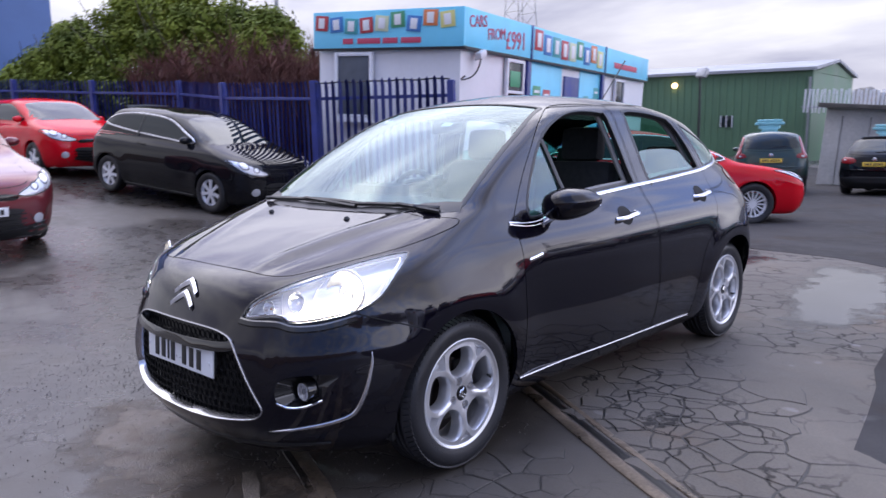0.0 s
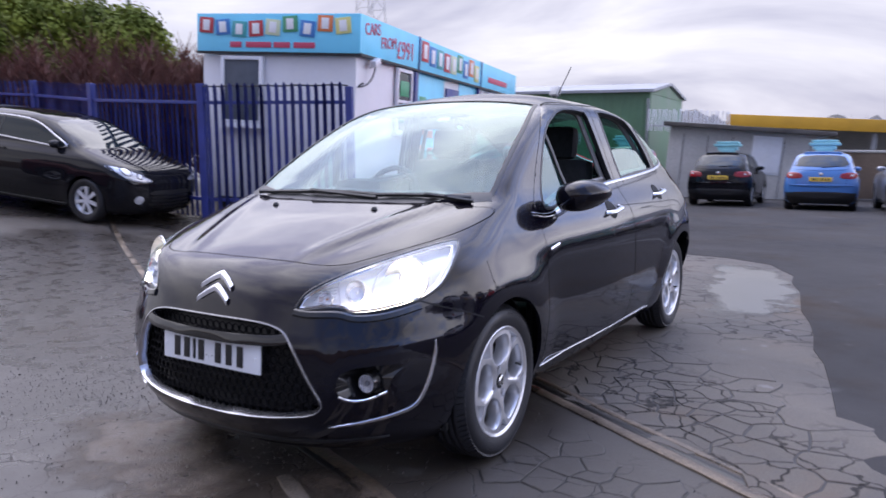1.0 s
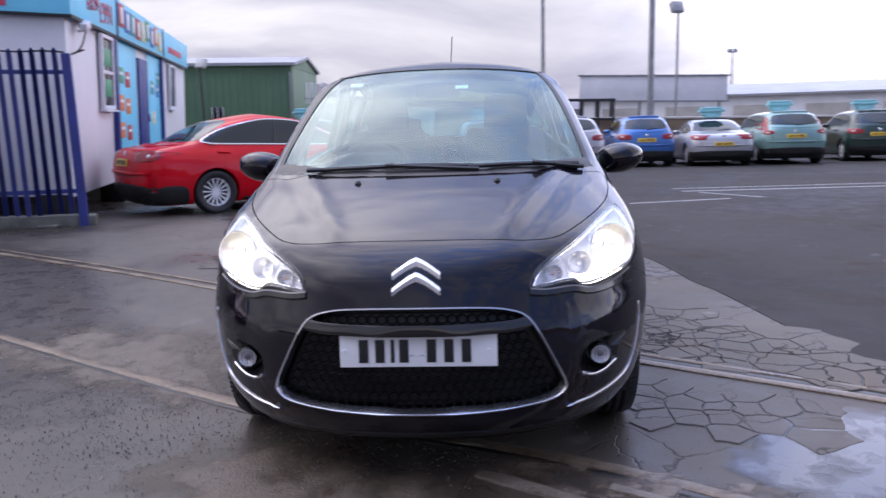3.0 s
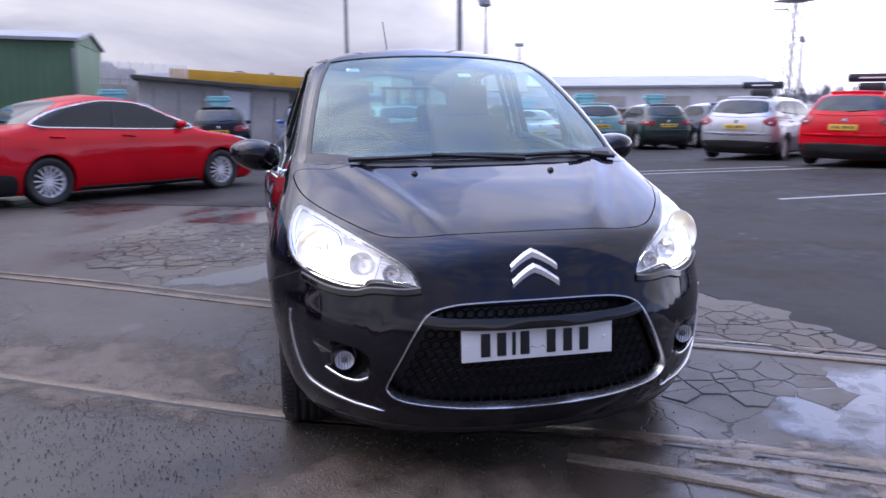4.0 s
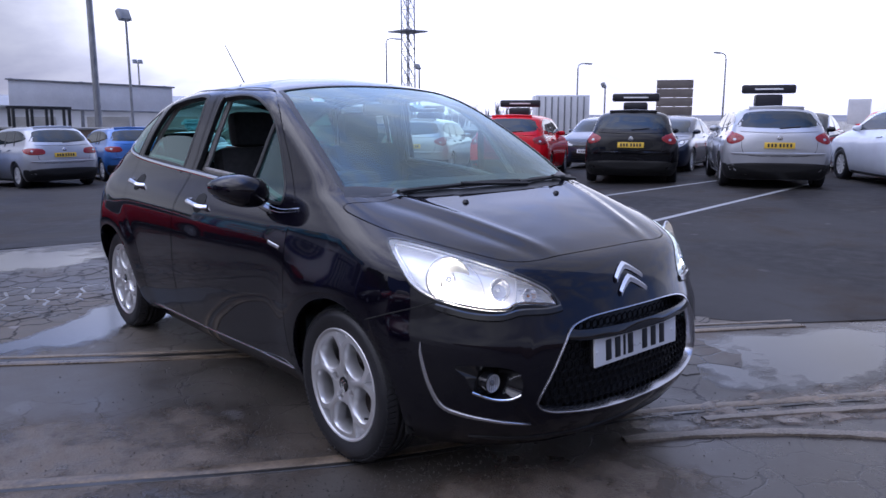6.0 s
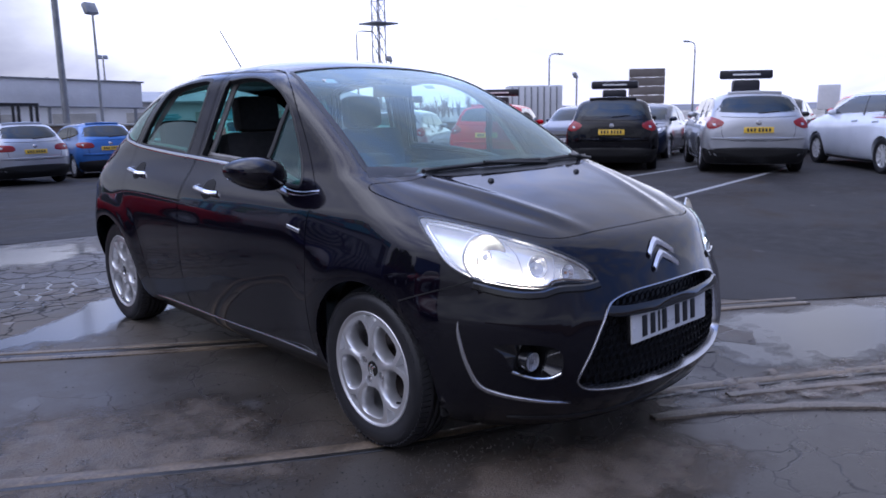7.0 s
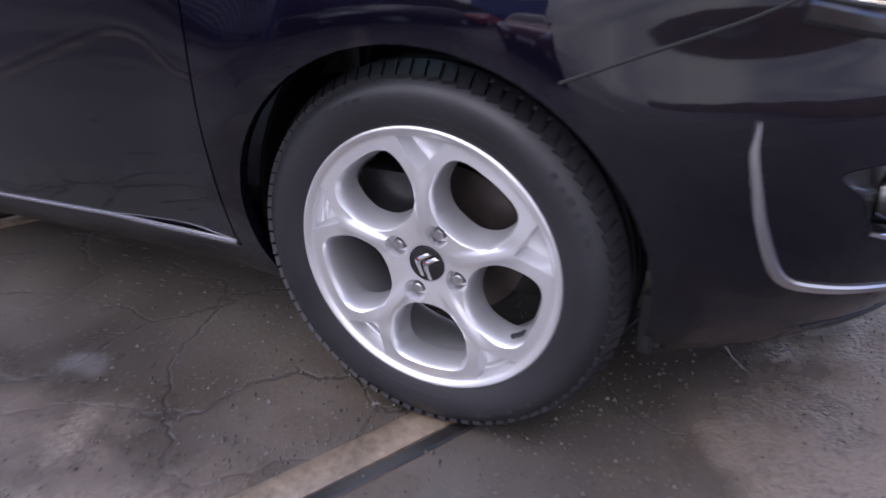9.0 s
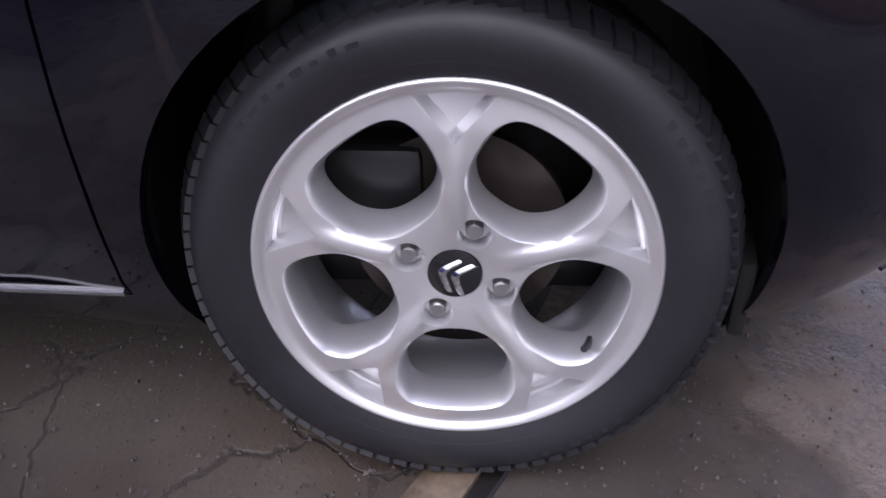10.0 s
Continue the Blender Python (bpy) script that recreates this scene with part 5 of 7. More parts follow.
# ---- front end ----
part("grille_frame", skin.bar(GRILLE, "y", .0072, .006, True, .03), SATIN_CHROME, hero, "chrome surround of the grille")
part("grille_back", skin.patch(inset(GRILLE, .004), "y", -.05, 8), BLACK_PLASTIC, hero)
DEEP_BLACK = material("deep_black_plastic", (0.004, 0.004, 0.005), 0.5, spec=0.12)
EMBLEM = material("brushed_bright_metal", (0.80, 0.80, 0.83), 0.32, 0.75)
mesh_bm, upper_bm = bmesh.new(), bmesh.new()
for r in range(10):
    for c in range(-15, 16):
        x, z = c * .032 + (.016 if r % 2 else 0), .318 + r * .031
        edge = .47 - max(0, z - .37) * .50
        if abs(x) > edge - .03 or z > .618 or .555 < z < .585:
            continue
        at, nrm = skin.hit((x, z), "y")
        ring = [(x + .0165 * math.cos(a), at.y + .035, z + .0155 * math.sin(a)) for a in (math.pi * k / 3 + math.pi / 6 for k in range(6))]
        (mesh_bm if z < .57 else upper_bm).from_mesh(mesh_of(tube(ring, .0034, 5, True), "cell"))
part("grille_mesh", mesh_bm, DEEP_BLACK, hero, "black honeycomb grille")
part("upper_grille_mesh", upper_bm, DEEP_BLACK, hero)
part("grille_bar", skin.bar(rounded([(-.36, .590), (-.3, .578), (-.15, .572), (0, .571), (.15, .572), (.3, .578), (.36, .590)], 4, False), "y", .036, .004, sink=.05), GLOSS_BLACK, hero)
# number plate with plain bars for its characters
plate_y = -.760
part("number_plate", boxed((.498, .008, .108), (.003, plate_y, .504), .003, Matrix.Rotation(radians(-4), 4, "X")), PLATE_WHITE, hero, "white front number plate with dark bars")
plate = hero.children[-1]
for i, x in enumerate((-.17, -.118, -.078, -.042, .045, .10, .155)):
    wd = .030 if i not in (2,) else .012
    part("plate_bar", boxed((wd, .003, .074), (x, plate_y - .0055, .502), .001, Matrix.Rotation(radians(-4), 4, "X")), BAR_BLACK, plate)
for x in (-.232, .226):
    s2 = bmesh.new()
    rod(s2, (x, plate_y - .001, .502), (x, plate_y - .007, .502), .008, .006, 14)
    part("plate_screw", s2, PLATE_WHITE, plate)
part("plate_holder", boxed((.50, .03, .10), (0, plate_y + .02, .502), .005), BLACK_PLASTIC, hero)

emblem_label = "chrome double-V shape on the nose"
for dz, up in ((.750, .0), (.706, .0)):
    c = chevron(.076, .052, .031, .007)
    at, nrm = skin.hit((0, dz), "y")
    tilt = math.atan2(nrm.z, -nrm.y)
    part("front_emblem", c, EMBLEM, hero, emblem_label, at=Matrix.Translation(at + nrm * .004) @ Matrix.Rotation(-tilt, 4, "X") @ Matrix.Translation((0, 0, -.012)), smooth=False, angle=0)

AMBER = material("amber_bulb", (0.7, 0.3, 0.08), 0.25)
BULB = material("lit_lamp_bulb", (0.9, 0.88, 0.8), 0.2, emit=(1.0, 0.93, 0.82), emit_strength=20)
for s in (1, -1):
    line = lamp_lines[s]
    lamp = part("headlight", skin.patch(line, "y", -.035, 7), LAMP_HOUSING, hero, "swept-back clear headlight with silver reflectors", angle=0)
    part("lamp_lens", skin.patch(line, "y", .001, 8), GLASS_LENS, lamp, angle=0)
    wall_bm = bmesh.new()
    top, low = [], []
    for p in line:
        at, nrm = skin.hit(p, "y")
        top.append(wall_bm.verts.new(at)), low.append(wall_bm.verts.new(at - nrm * .036))
    for i in range(len(line)):
        wall_bm.faces.new((top[i], top[(i + 1) % len(line)], low[(i + 1) % len(line)], low[i]))
    part("lamp_surround", wall_bm, LAMP_HOUSING, lamp)
    glow = []
    for p in rounded(both([(.712, .738), (.685, .718), (.63, .700), (.57, .692), (.535, .700)], s), 4, False):
        at, nrm = skin.hit(p, "y")
        glow.append(at - nrm * .016)
    part("running_light", tube(glow, .005, 8), BULB, lamp, "lit white running-light strip")
    part("lamp_seal", skin.bar(line, "y", .008, .002, True), GLOSS_BLACK, lamp)
    for (x, z), r, kind in (((.670, .784), .074, "main"), ((.540, .752), .036, "side"), ((.450, .726), .026, "indicator")):
        at, nrm = skin.hit((s * x, z), "y")
        way = (nrm + Vector((0, -1.4, 0))).normalized()
        bowl = lathe([(-.012, .002), (-.010, r * .3), (-.002, r * .62), (.010, r * .86), (.020, r), (.0205, r * 1.07), (.017, r * 1.09)], 36)
        rot = way.to_track_quat("X", "Z").to_matrix().to_4x4()
        part("reflector_bowl", bowl, LAMP_REFLECTOR, lamp, at=Matrix.Translation(at - nrm * .034) @ rot)
        if kind == "main":
            part("bowl_ring", lathe([(.020, r * 1.0), (.0225, r * 1.015), (.0215, r * 1.035), (.017, r * 1.04)], 36), LAMP_RING, lamp, at=Matrix.Translation(at - nrm * .034) @ rot)
        bulb = bmesh.new()
        bmesh.ops.create_uvsphere(bulb, u_segments=14, v_segments=8, radius=r * .2)
        if kind == "main":
            part("bulb_shield", lathe([(.018, r * .14), (.021, r * .17), (.024, r * .13), (.025, .001)], 18), LAMP_HOUSING, lamp, at=Matrix.Translation(at - nrm * .034) @ rot)
            for q in (-1, 1):
                part("bulb_shield", tube([(.006, r * .30 * q, -r * .28), (.012, r * .34 * q, 0), (.006, r * .30 * q, r * .28)], .003, 6), LAMP_RING, lamp, at=Matrix.Translation(at - nrm * .034) @ rot)
        part("bulb", bulb, AMBER if kind == "indicator" else BULB if kind == "main" else LAMP_HOUSING, lamp, at=Matrix.Translation(at - nrm * .034 + way * .008))
    # chrome rim inside the lens, and the ribbed inner end
    edge_pts = []
    for p in inset(line, .010):
        at, nrm = skin.hit(p, "y")
        edge_pts.append(at - nrm * .009)
    part("lamp_bezel", tube(edge_pts, .0045, 6, True), CHROME, lamp)
    for a_, b_ in (((.500, .705), (.470, .778)), ((.590, .705), (.575, .826))):
        rib = []
        for q in range(7):
            at, nrm = skin.hit((s * (a_[0] + (b_[0] - a_[0]) * q / 6), a_[1] + (b_[1] - a_[1]) * q / 6), "y")
            rib.append(at - nrm * .020)
        part("lamp_divider", tube(rib, .0022, 6), LAMP_FLUTE, lamp)
    for q in range(5):
        flute = []
        for u in range(5):
            at, nrm = skin.hit((s * (.405 + .018 * u), .705 + q * .011 + .004 * u), "y")
            flute.append(at - nrm * .022)
        part("lamp_flute", tube(flute, .0014, 5), LAMP_FLUTE, lamp)
    part("lamp_tray", skin.bar(rounded(both([(.358, .672), (.41, .666), (.50, .668), (.56, .655), (.64, .662), (.71, .688)], s), 4, False), "y", .026, .008), GLOSS_BLACK, hero)
    # fog lamp in its recess, and the chrome blade at the bumper's corner
    heart = Vector((s * .594, -.592, .438))
    scoop, rim, back = bmesh.new(), [], []
    for p in fog_lines[s]:
        at, nrm = skin.hit(p, "y")
        out = Vector((p[0] - heart.x, 0, p[1] - heart.z))
        rim.append(scoop.verts.new(at + nrm * .001))
        back.append(scoop.verts.new(heart + out.normalized() * min(out.length, .043) + Vector((0, .012, 0))))
    for i in range(len(rim)):
        j = (i + 1) % len(rim)
        scoop.faces.new((rim[i], rim[j], back[j], back[i]))
    scoop.faces.new(back)
    bmesh.ops.recalc_face_normals(scoop, faces=scoop.faces)
    fog = part("fog_lamp", scoop, GLOSS_BLACK, hero, "round clear fog lamp deep in a glossy black scoop")
    rot = Vector((0, -1, 0)).to_track_quat("X", "Z").to_matrix().to_4x4()
    at = heart + Vector((0, -.012, 0))
    part("fog_housing", lathe([(.013, .030), (.0165, .032), (.014, .036), (-.02, .037)], 32), GLOSS_BLACK, fog, at=Matrix.Translation(at) @ rot)
    part("fog_bowl", lathe([(.006, .001), (.007, .012), (.010, .022), (.0155, .0305)], 32), FOG_BOWL, fog, at=Matrix.Translation(at) @ rot)
    for q in range(-2, 3):
        h_ = .028 * math.sqrt(1 - (q / 3) ** 2)
        part("fog_flute", tube([(.0185 - .001 * abs(q), q * .0088, -h_), (.0185 - .001 * abs(q), q * .0088, h_)], .0012, 5), LAMP_RING, fog, at=Matrix.Translation(at) @ rot)
    part("fog_bulb", lathe([(.008, .010), (.013, .009), (.016, .004), (.0165, .001)], 14), LAMP_RING, fog, at=Matrix.Translation(at) @ rot)
    part("fog_lens", lathe([(.017, .031), (.020, .024), (.0225, .012), (.023, .001)], 32), GLASS_LENS, fog, at=Matrix.Translation(at) @ rot)
    part("fog_trim", skin.bar(rounded(both([(.650, .408), (.60, .385), (.555, .383), (.525, .398)], s), 4, False), "y", .009, .005), CHROME, fog)
    part("bumper_blade", skin.bar(rounded(both([(.750, .570), (.752, .52), (.738, .43), (.708, .352), (.66, .322), (.58, .302), (.475, .284)], s), 5, False), "y", .016, .006, taper=True), SATIN_CHROME, hero, "curved chrome blade on the bumper corner")
    part("bumper_seam", skin.bar(rounded([(-.212, .612), (-.30, .645), (-.40, .680), (-.46, .705)], 4, False), "x" if s > 0 else "-x", .005, .0012), GAP, hero)
    at, nrm = skin.hit((s * .27, -.125), "z")
    noz = lathe([(0, .014), (.006, .012), (.012, .007), (.013, .001)], 14, "Z")
    part("washer_jet", noz, BLACK_PLASTIC, doors["bonnet"], at=Matrix.Translation(at))

part("bumper_lip", skin.bar(rounded([(-.62, .232), (-.46, .214), (-.3, .206), (0, .20), (.3, .206), (.46, .214), (.62, .232)], 5, False), "y", .034, .005, taper=True), BLACK_PLASTIC, hero)
# scuttle and wipers
part("scuttle", skin.bar(rounded([(-.66, .15), (-.5, .06), (-.3, .0), (0, -.02), (.3, .0), (.5, .06), (.66, .15)], 6, False), "z", .075, .004), BLACK_PLASTIC, hero)
for pts in ([(-.50, 1.006), (-.30, 1.012), (-.05, 1.018), (.18, 1.013)], [(.16, 1.010), (.34, 1.014), (.48, 1.012), (.60, 1.006)]):
    blade = []
    for p in rounded(pts, 6, False):
        at, nrm = skin.hit(p, "y")
        blade.append(at + nrm * .014)
    wiper = part("wiper", tube(blade, .0095, 6), BLACK_PLASTIC, hero, "black windscreen wiper")
    part("wiper_arm", tube([blade[-1] + Vector((.02, -.02, -.012)), blade[len(blade) // 2] + Vector((0, -.008, .006))], .009, 6), BLACK_PLASTIC, wiper)

part("aerial", tube([(0, 2.24, 1.455), (0, 2.28, 1.50), (.003, 2.43, 1.64), (.006, 2.57, 1.77)], .004, 6), BLACK_PLASTIC, hero)
part("aerial_base", lathe([(0, .03), (.012, .026), (.022, .012), (.024, .001)], 14, "Z"), BLACK_PLASTIC, hero, at=pose(0, 2.24, 1.450))
for s in (1, -1):
    part("roof_seam", skin.bar(rounded([(s * .515, .95), (s * .53, 1.2), (s * .525, 1.5), (s * .48, 1.8), (s * .42, 2.05), (s * .36, 2.25)], 4, False), "z", .016, .002), BLACK_PLASTIC, hero)
    tl = rounded(both([(.62, .80), (.74, .82), (.76, .95), (.70, 1.08), (.60, 1.08), (.58, .95)], s), 4)
    part("tail_lamp", skin.patch(tl, "-y", .004, 4, .002), RED_LENS, hero, "red tail lamp")

# ---- cabin ----
part("cabin_floor", boxed((1.30, 2.3, .04), (0, 1.35, .30), .01), DARK_TRIM, hero)
prof = [(.18, .55), (.18, .95), (.25, 1.0), (.42, 1.015), (.62, .99), (.70, .93), (.68, .80), (.60, .62)]
part("dashboard", prism([tuple(p) for p in rounded(prof, 3)], -.62, .62, "x"), DARK_TRIM, hero, "dark dashboard")
part("instrument_hood", boxed((.30, .16, .07), (-.34, .62, 1.02), .03), DARK_TRIM, hero)
part("headlining", boxed((.84, 1.0, .02), (0, 1.45, 1.435), .008), GREY_TRIM, hero, "pale grey headlining")
ring_pts = [(-.34 + .175 * math.cos(a), .84 + .06 * math.sin(a), .94 + .165 * math.sin(a)) for a in (2 * math.pi * k / 28 for k in range(28))]
wheel_s = part("steering_wheel", tube(ring_pts, .016, 8, True), BLACK_PLASTIC, hero)
part("steering_hub", boxed((.30, .05, .10), (-.34, .84, .93), .02), BLACK_PLASTIC, wheel_s)


def seat(x, y, w, low=0.0):
    st = part("seat", boxed((w, .50, .16), (x, y, .50), .05), DARK_TRIM, hero, "dark cloth seat with a headrest")
    part("seat_back", boxed((w * .94, .14, .62), (x, y + .30, .84 - low), .055, Matrix.Rotation(radians(-14), 4, "X")), DARK_TRIM, st)
    part("headrest", boxed((.25, .10, .19), (x, y + .405, 1.235 - low), .045, Matrix.Rotation(radians(-8), 4, "X")), DARK_TRIM, st)
    for dx in (-.05, .05):
        b = bmesh.new()
        rod(b, (x + dx, y + .38, 1.1 - low), (x + dx, y + .40, 1.2 - low), .007)
        part("headrest_post", b, SATIN_CHROME, st)


for x in (-.35, .35):
    seat(x, 1.12, .50)
    seat(x, 2.08, .56, .13)
for s in (1, -1):
    part("door_card", boxed((.03, 1.05, .62), (s * .70, .95, .63), .012), DARK_TRIM, hero)
    part("rear_door_card", boxed((.03, .58, .62), (s * .70, 1.85, .68), .012), DARK_TRIM, hero)
part("rear_view_mirror", boxed((.22, .03, .06), (0, .80, 1.34), .012), BLACK_PLASTIC, hero)
for x, z in ((-.40, 1.385), (.12, 1.36)):
    at, nrm = skin.hit((x, z), "y")
    part("windscreen_sticker", boxed((.06, .002, .035), at + Vector((0, .012, -.004)), 0, Matrix.Rotation(radians(-64), 4, "X")), PLATE_WHITE, hero)

# ---- parked cars ----
def car_plan(length, width, height, base, front, style="hatch", nose=0.0):
    """Body curves of an ordinary car from its main sizes; heights are shares of its height."""
    H, f, R = height, front, length - front
    sc = lambda pts: spline([(a * H, b) for a, b in pts])
    yf = [(.10, -f + .14), (.18, -f + .04), (.28, -f), (.40, -f + .02), (.47, -f + .07), (.53, -f + .2), (.575, -f + .42), (.61, -f + .72), (.635, -f + .98), (.66, -f + 1.12), (.72, -f + 1.30), (.82, -f + 1.64), (.92, -f + 2.05), (1.0, -f + 2.75)]
    if style == "hatch":
        yf = [(.10, -f + .14), (.18, -f + .04), (.28, -f), (.42, -f + .015), (.50, -f + .06), (.555, -f + .18), (.60, -f + .38), (.64, -f + .62), (.67, -f + .82), (.692, -f + .95), (.75, -f + 1.13), (.85, -f + 1.44), (.94, -f + 1.80), (1.0, -f + 2.45)]
    if style == "suv":
        yf = [(.10, -f + .12), (.2, -f + .02), (.34, -f), (.44, -f + .02), (.50, -f + .07), (.55, -f + .2), (.59, -f + .55), (.615, -f + .95), (.64, -f + 1.15), (.72, -f + 1.35), (.84, -f + 1.72), (.93, -f + 2.05), (1.0, -f + 2.7)]
    if style in ("saloon", "coupe"):
        yr = [(.10, R - .14), (.25, R - .01), (.45, R), (.58, R - .04), (.64, R - .12), (.675, R - .4), (.695, R - .62), (.78, R - .88), (.9, R - 1.28), (1.0, R - 2.0)]
    elif style == "suv":
        yr = [(.10, R - .1), (.3, R), (.6, R - .02), (.75, R - .10), (.9, R - .24), (.97, R - .4), (1.0, R - .8)]
    else:
        yr = [(.10, R - .14), (.25, R - .01), (.45, R), (.60, R - .03), (.68, R - .08), (.76, R - .18), (.86, R - .34), (.94, R - .50), (.98, R - .78), (1.0, R - 1.2)]
    w = width / 2
    W = [(.08, .80 * w), (.14, .91 * w), (.25, .975 * w), (.38, w), (.50, .995 * w), (.58, .97 * w), (.62, .935 * w), (.655, .885 * w), (.68, .865 * w), (.80, .80 * w), (.92, .725 * w), (1.0, .67 * w)]
    return dict(yf=sc(yf), yr=sc(yr), zr=spline([(0, H * .985), (1.2, H), (2.0, H * .995), (3.5, H * .95)]), W=sc(W),
                Lf=sc([(.1, .5), (.3, .62), (.5, .5), (.62, .36), (.66, .26), (1, .22)]), Lr=sc([(.1, .36), (.5, .38), (.7, .36), (1, .36)]),
                wy=spline([(-1, .98), (.5, .985), (1.5, 1.0), (3.5, .985)]), Ht=.085 * H, p=3.0, arch=.36,
                flare=[(0, .32, .012), (base, .32, .015)], zlo=.11 * H, ztop=H * .999, H=H, f=f, R=R, base=base, style=style, width=width)


FAR_RUBBER = RUBBER
FAR_ALLOY = material("bright_alloy_paint", (0.80, 0.80, 0.82), 0.4, 0.4, coat=0.3)
FAR_TYRE = mesh_of(lathe([tuple(p) for p in rounded([(-.08, .20), (-.095, .25), (-.085, .30), (0, .315), (.085, .30), (.095, .25), (.08, .20)], 3, False)], 40), "far_tyre")


def far_rim(spokes, width, dish):
    """A simple alloy: rim ring, hub and flat tapering spokes."""
    bm = lathe([(.03, .155), (.07, .198), (.088, .208), (.082, .212), (.06, .205), (.02, .165)], 40)
    hub = lathe([(.055 - dish, .05), (.075 - dish, .045), (.08 - dish, .001)], 16)
    bm.from_mesh(mesh_of(hub, "hub"))
    for k in range(spokes):
        m = Matrix.Rotation(2 * math.pi * k / spokes, 4, "X")
        v = bmesh.ops.create_cube(bm, size=1, matrix=Matrix.Translation((.066, 0, .115)) @ Matrix.Diagonal((.022, width, .19, 1)))["verts"]
        for q in v:
            q.co.y *= 1.25 if q.co.z > .1 else .8
            if q.co.z < .1:
                q.co.x -= dish
            q.co = m @ q.co
    bmesh.ops.scale(bm, vec=(1, 1.15, 1.15), verts=bm.verts)
    return mesh_of(bm, "far_rim")


RIMS = {5: far_rim(5, .05, .0), 7: far_rim(7, .042, .0), 10: far_rim(10, .026, .01), 15: far_rim(15, .016, .015)}
BACKING = mesh_of(lathe([(.0, .17), (.012, .17), (.012, .001)], 24), "backing")


def parked_car(name, label, plan, paint, at, group="parked cars", spokes=7, rear_plate=PLATE_YELLOW, hat="", lamps="tall", doors_n=5, chrome_line=False, front_plate=True):
    """A parked car with body, glazing, lamps, plates, mirrors and wheels. Its front axle is at y 0 and it faces -y."""
    c, H, f, R, base = plan, plan["H"], plan["f"], plan["R"], plan["base"]
    car = thing(name, label, "car", group, at)
    bm = car_body(c, 64, 30)
    sk = Skin(bm)
    arch = .34 if c["style"] != "suv" else .37
    tools = [prism([(y + arch * math.cos(a), .315 + arch * math.sin(a)) for a in (2 * math.pi * k / 40 for k in range(40))], x0, x1, "x") for y in (0, base) for x0, x1 in ((.45, 1.3), (-1.3, -.45))]
    part("body", combined(mesh_of(bm, "body"), tools), paint, car, angle=45)
    for y in (0, base):
        for s in (1, -1):
            wheel = part("wheel", FAR_TYRE, FAR_RUBBER, car, at=pose(s * (c["width"] / 2 - .115), y, .312, (y * 40 + s * 20) % 72, 0, 0 if s > 0 else 180))
            part("rim", RIMS[spokes], FAR_ALLOY, wheel)
            part("wheel_centre", BACKING, BLACK_PLASTIC, wheel)
    # glazing
    up = lambda a: a * H
    top = .915
    if c["style"] in ("saloon", "coupe"):
        dlo = [(-f + 1.42, up(.665)), (-f + 1.78, up(.80)), (-f + 2.12, up(.895)), (-f + 2.5, up(top + .01)), (R - 1.75, up(top)), (R - 1.25, up(.84)), (R - .92, up(.735)), (R - .95, up(.70)), (R - 1.4, up(.682))]
    else:
        dlo = [(-f + 1.28, up(.685)), (-f + 1.55, up(.79)), (-f + 1.90, up(.885)), (-f + 2.28, up(top)), (R - 1.1, up(top)), (R - .68, up(.875)), (R - .45, up(.80)), (R - .50, up(.765)), (R - 1.0, up(.73)), (-f + 2.0, up(.695))] if c["style"] == "hatch" else [(-f + 1.42, up(.665)), (-f + 1.78, up(.80)), (-f + 2.12, up(.89)), (-f + 2.5, up(top)), (R - 1.2, up(top)), (R - .72, up(.86)), (R - .48, up(.76)), (R - .50, up(.715)), (R - 1.0, up(.69))]
    dlo = rounded(dlo, 7)
    pillars = [(-f + 2.62, -f + 2.55)] if doors_n == 3 else [(-f + 2.62, -f + 2.55), (R - 1.02, R - 1.12)]
    for s, ax in ((1, "x"), (-1, "-x")):
        part("side_window", sk.patch(dlo, ax, .007, 8, .003), DARK_GLASS, car, angle=0)
        for yb, yt in pillars:
            part("pillar", sk.bar([(yb, up(.675)), ((yb + yt) / 2, up(.8)), (yt, up(.905))], ax, .05, .012), BLACK_PLASTIC, car)
        if chrome_line:
            part("window_trim", sk.bar(dlo, ax, .026, .011, True), SATIN_CHROME, car)
        part("door_gap", sk.bar([(-f + 1.40, up(.22)), (-f + 1.38, up(.45)), (-f + 1.42, up(.66))], ax, .008, .001), GAP, car)
        part("door_gap", sk.bar([(-f + 2.62, up(.20)), (-f + 2.64, up(.45)), (-f + 2.62, up(.67))], ax, .008, .001), GAP, car)
        for yh in ((-f + 2.45,) if doors_n == 3 else (-f + 2.45, R - 1.15)):
            part("door_handle", sk.bar([(yh - .10, up(.60)), (yh + .08, up(.61))], ax, .03, .025), paint, car)
        at_, n_ = sk.hit((-f + (1.40 if c["style"] == "hatch" else 1.55), up(.68)), ax)
        m_ = bmesh.new()
        bmesh.ops.create_uvsphere(m_, u_segments=14, v_segments=8, radius=1, matrix=Matrix.Translation(at_ + Vector((s * .055, .02, .035))) @ Matrix.Diagonal((.095, .06, .06, 1)))
        part("door_mirror", m_, paint, car)
        part("sill", sk.bar([(.40, up(.135)), (base / 2, up(.13)), (base - .42, up(.135))], ax, .07, .012), BLACK_PLASTIC, car)
        # lamps
        w = c["width"] / 2
        head = rounded(both([(.42 * w, up(.44)), (.62 * w, up(.50)), (.84 * w, up(.56)), (.94 * w, up(.565)), (.93 * w, up(.52)), (.82 * w, up(.455)), (.60 * w, up(.425))], s), 3)
        lens = part("headlight", sk.patch(head, "y", .006, 4, .004), WHITE_LENS, car)
        part("lamp_seal", sk.bar(head, "y", .016, .008, True), GLOSS_BLACK, lens)
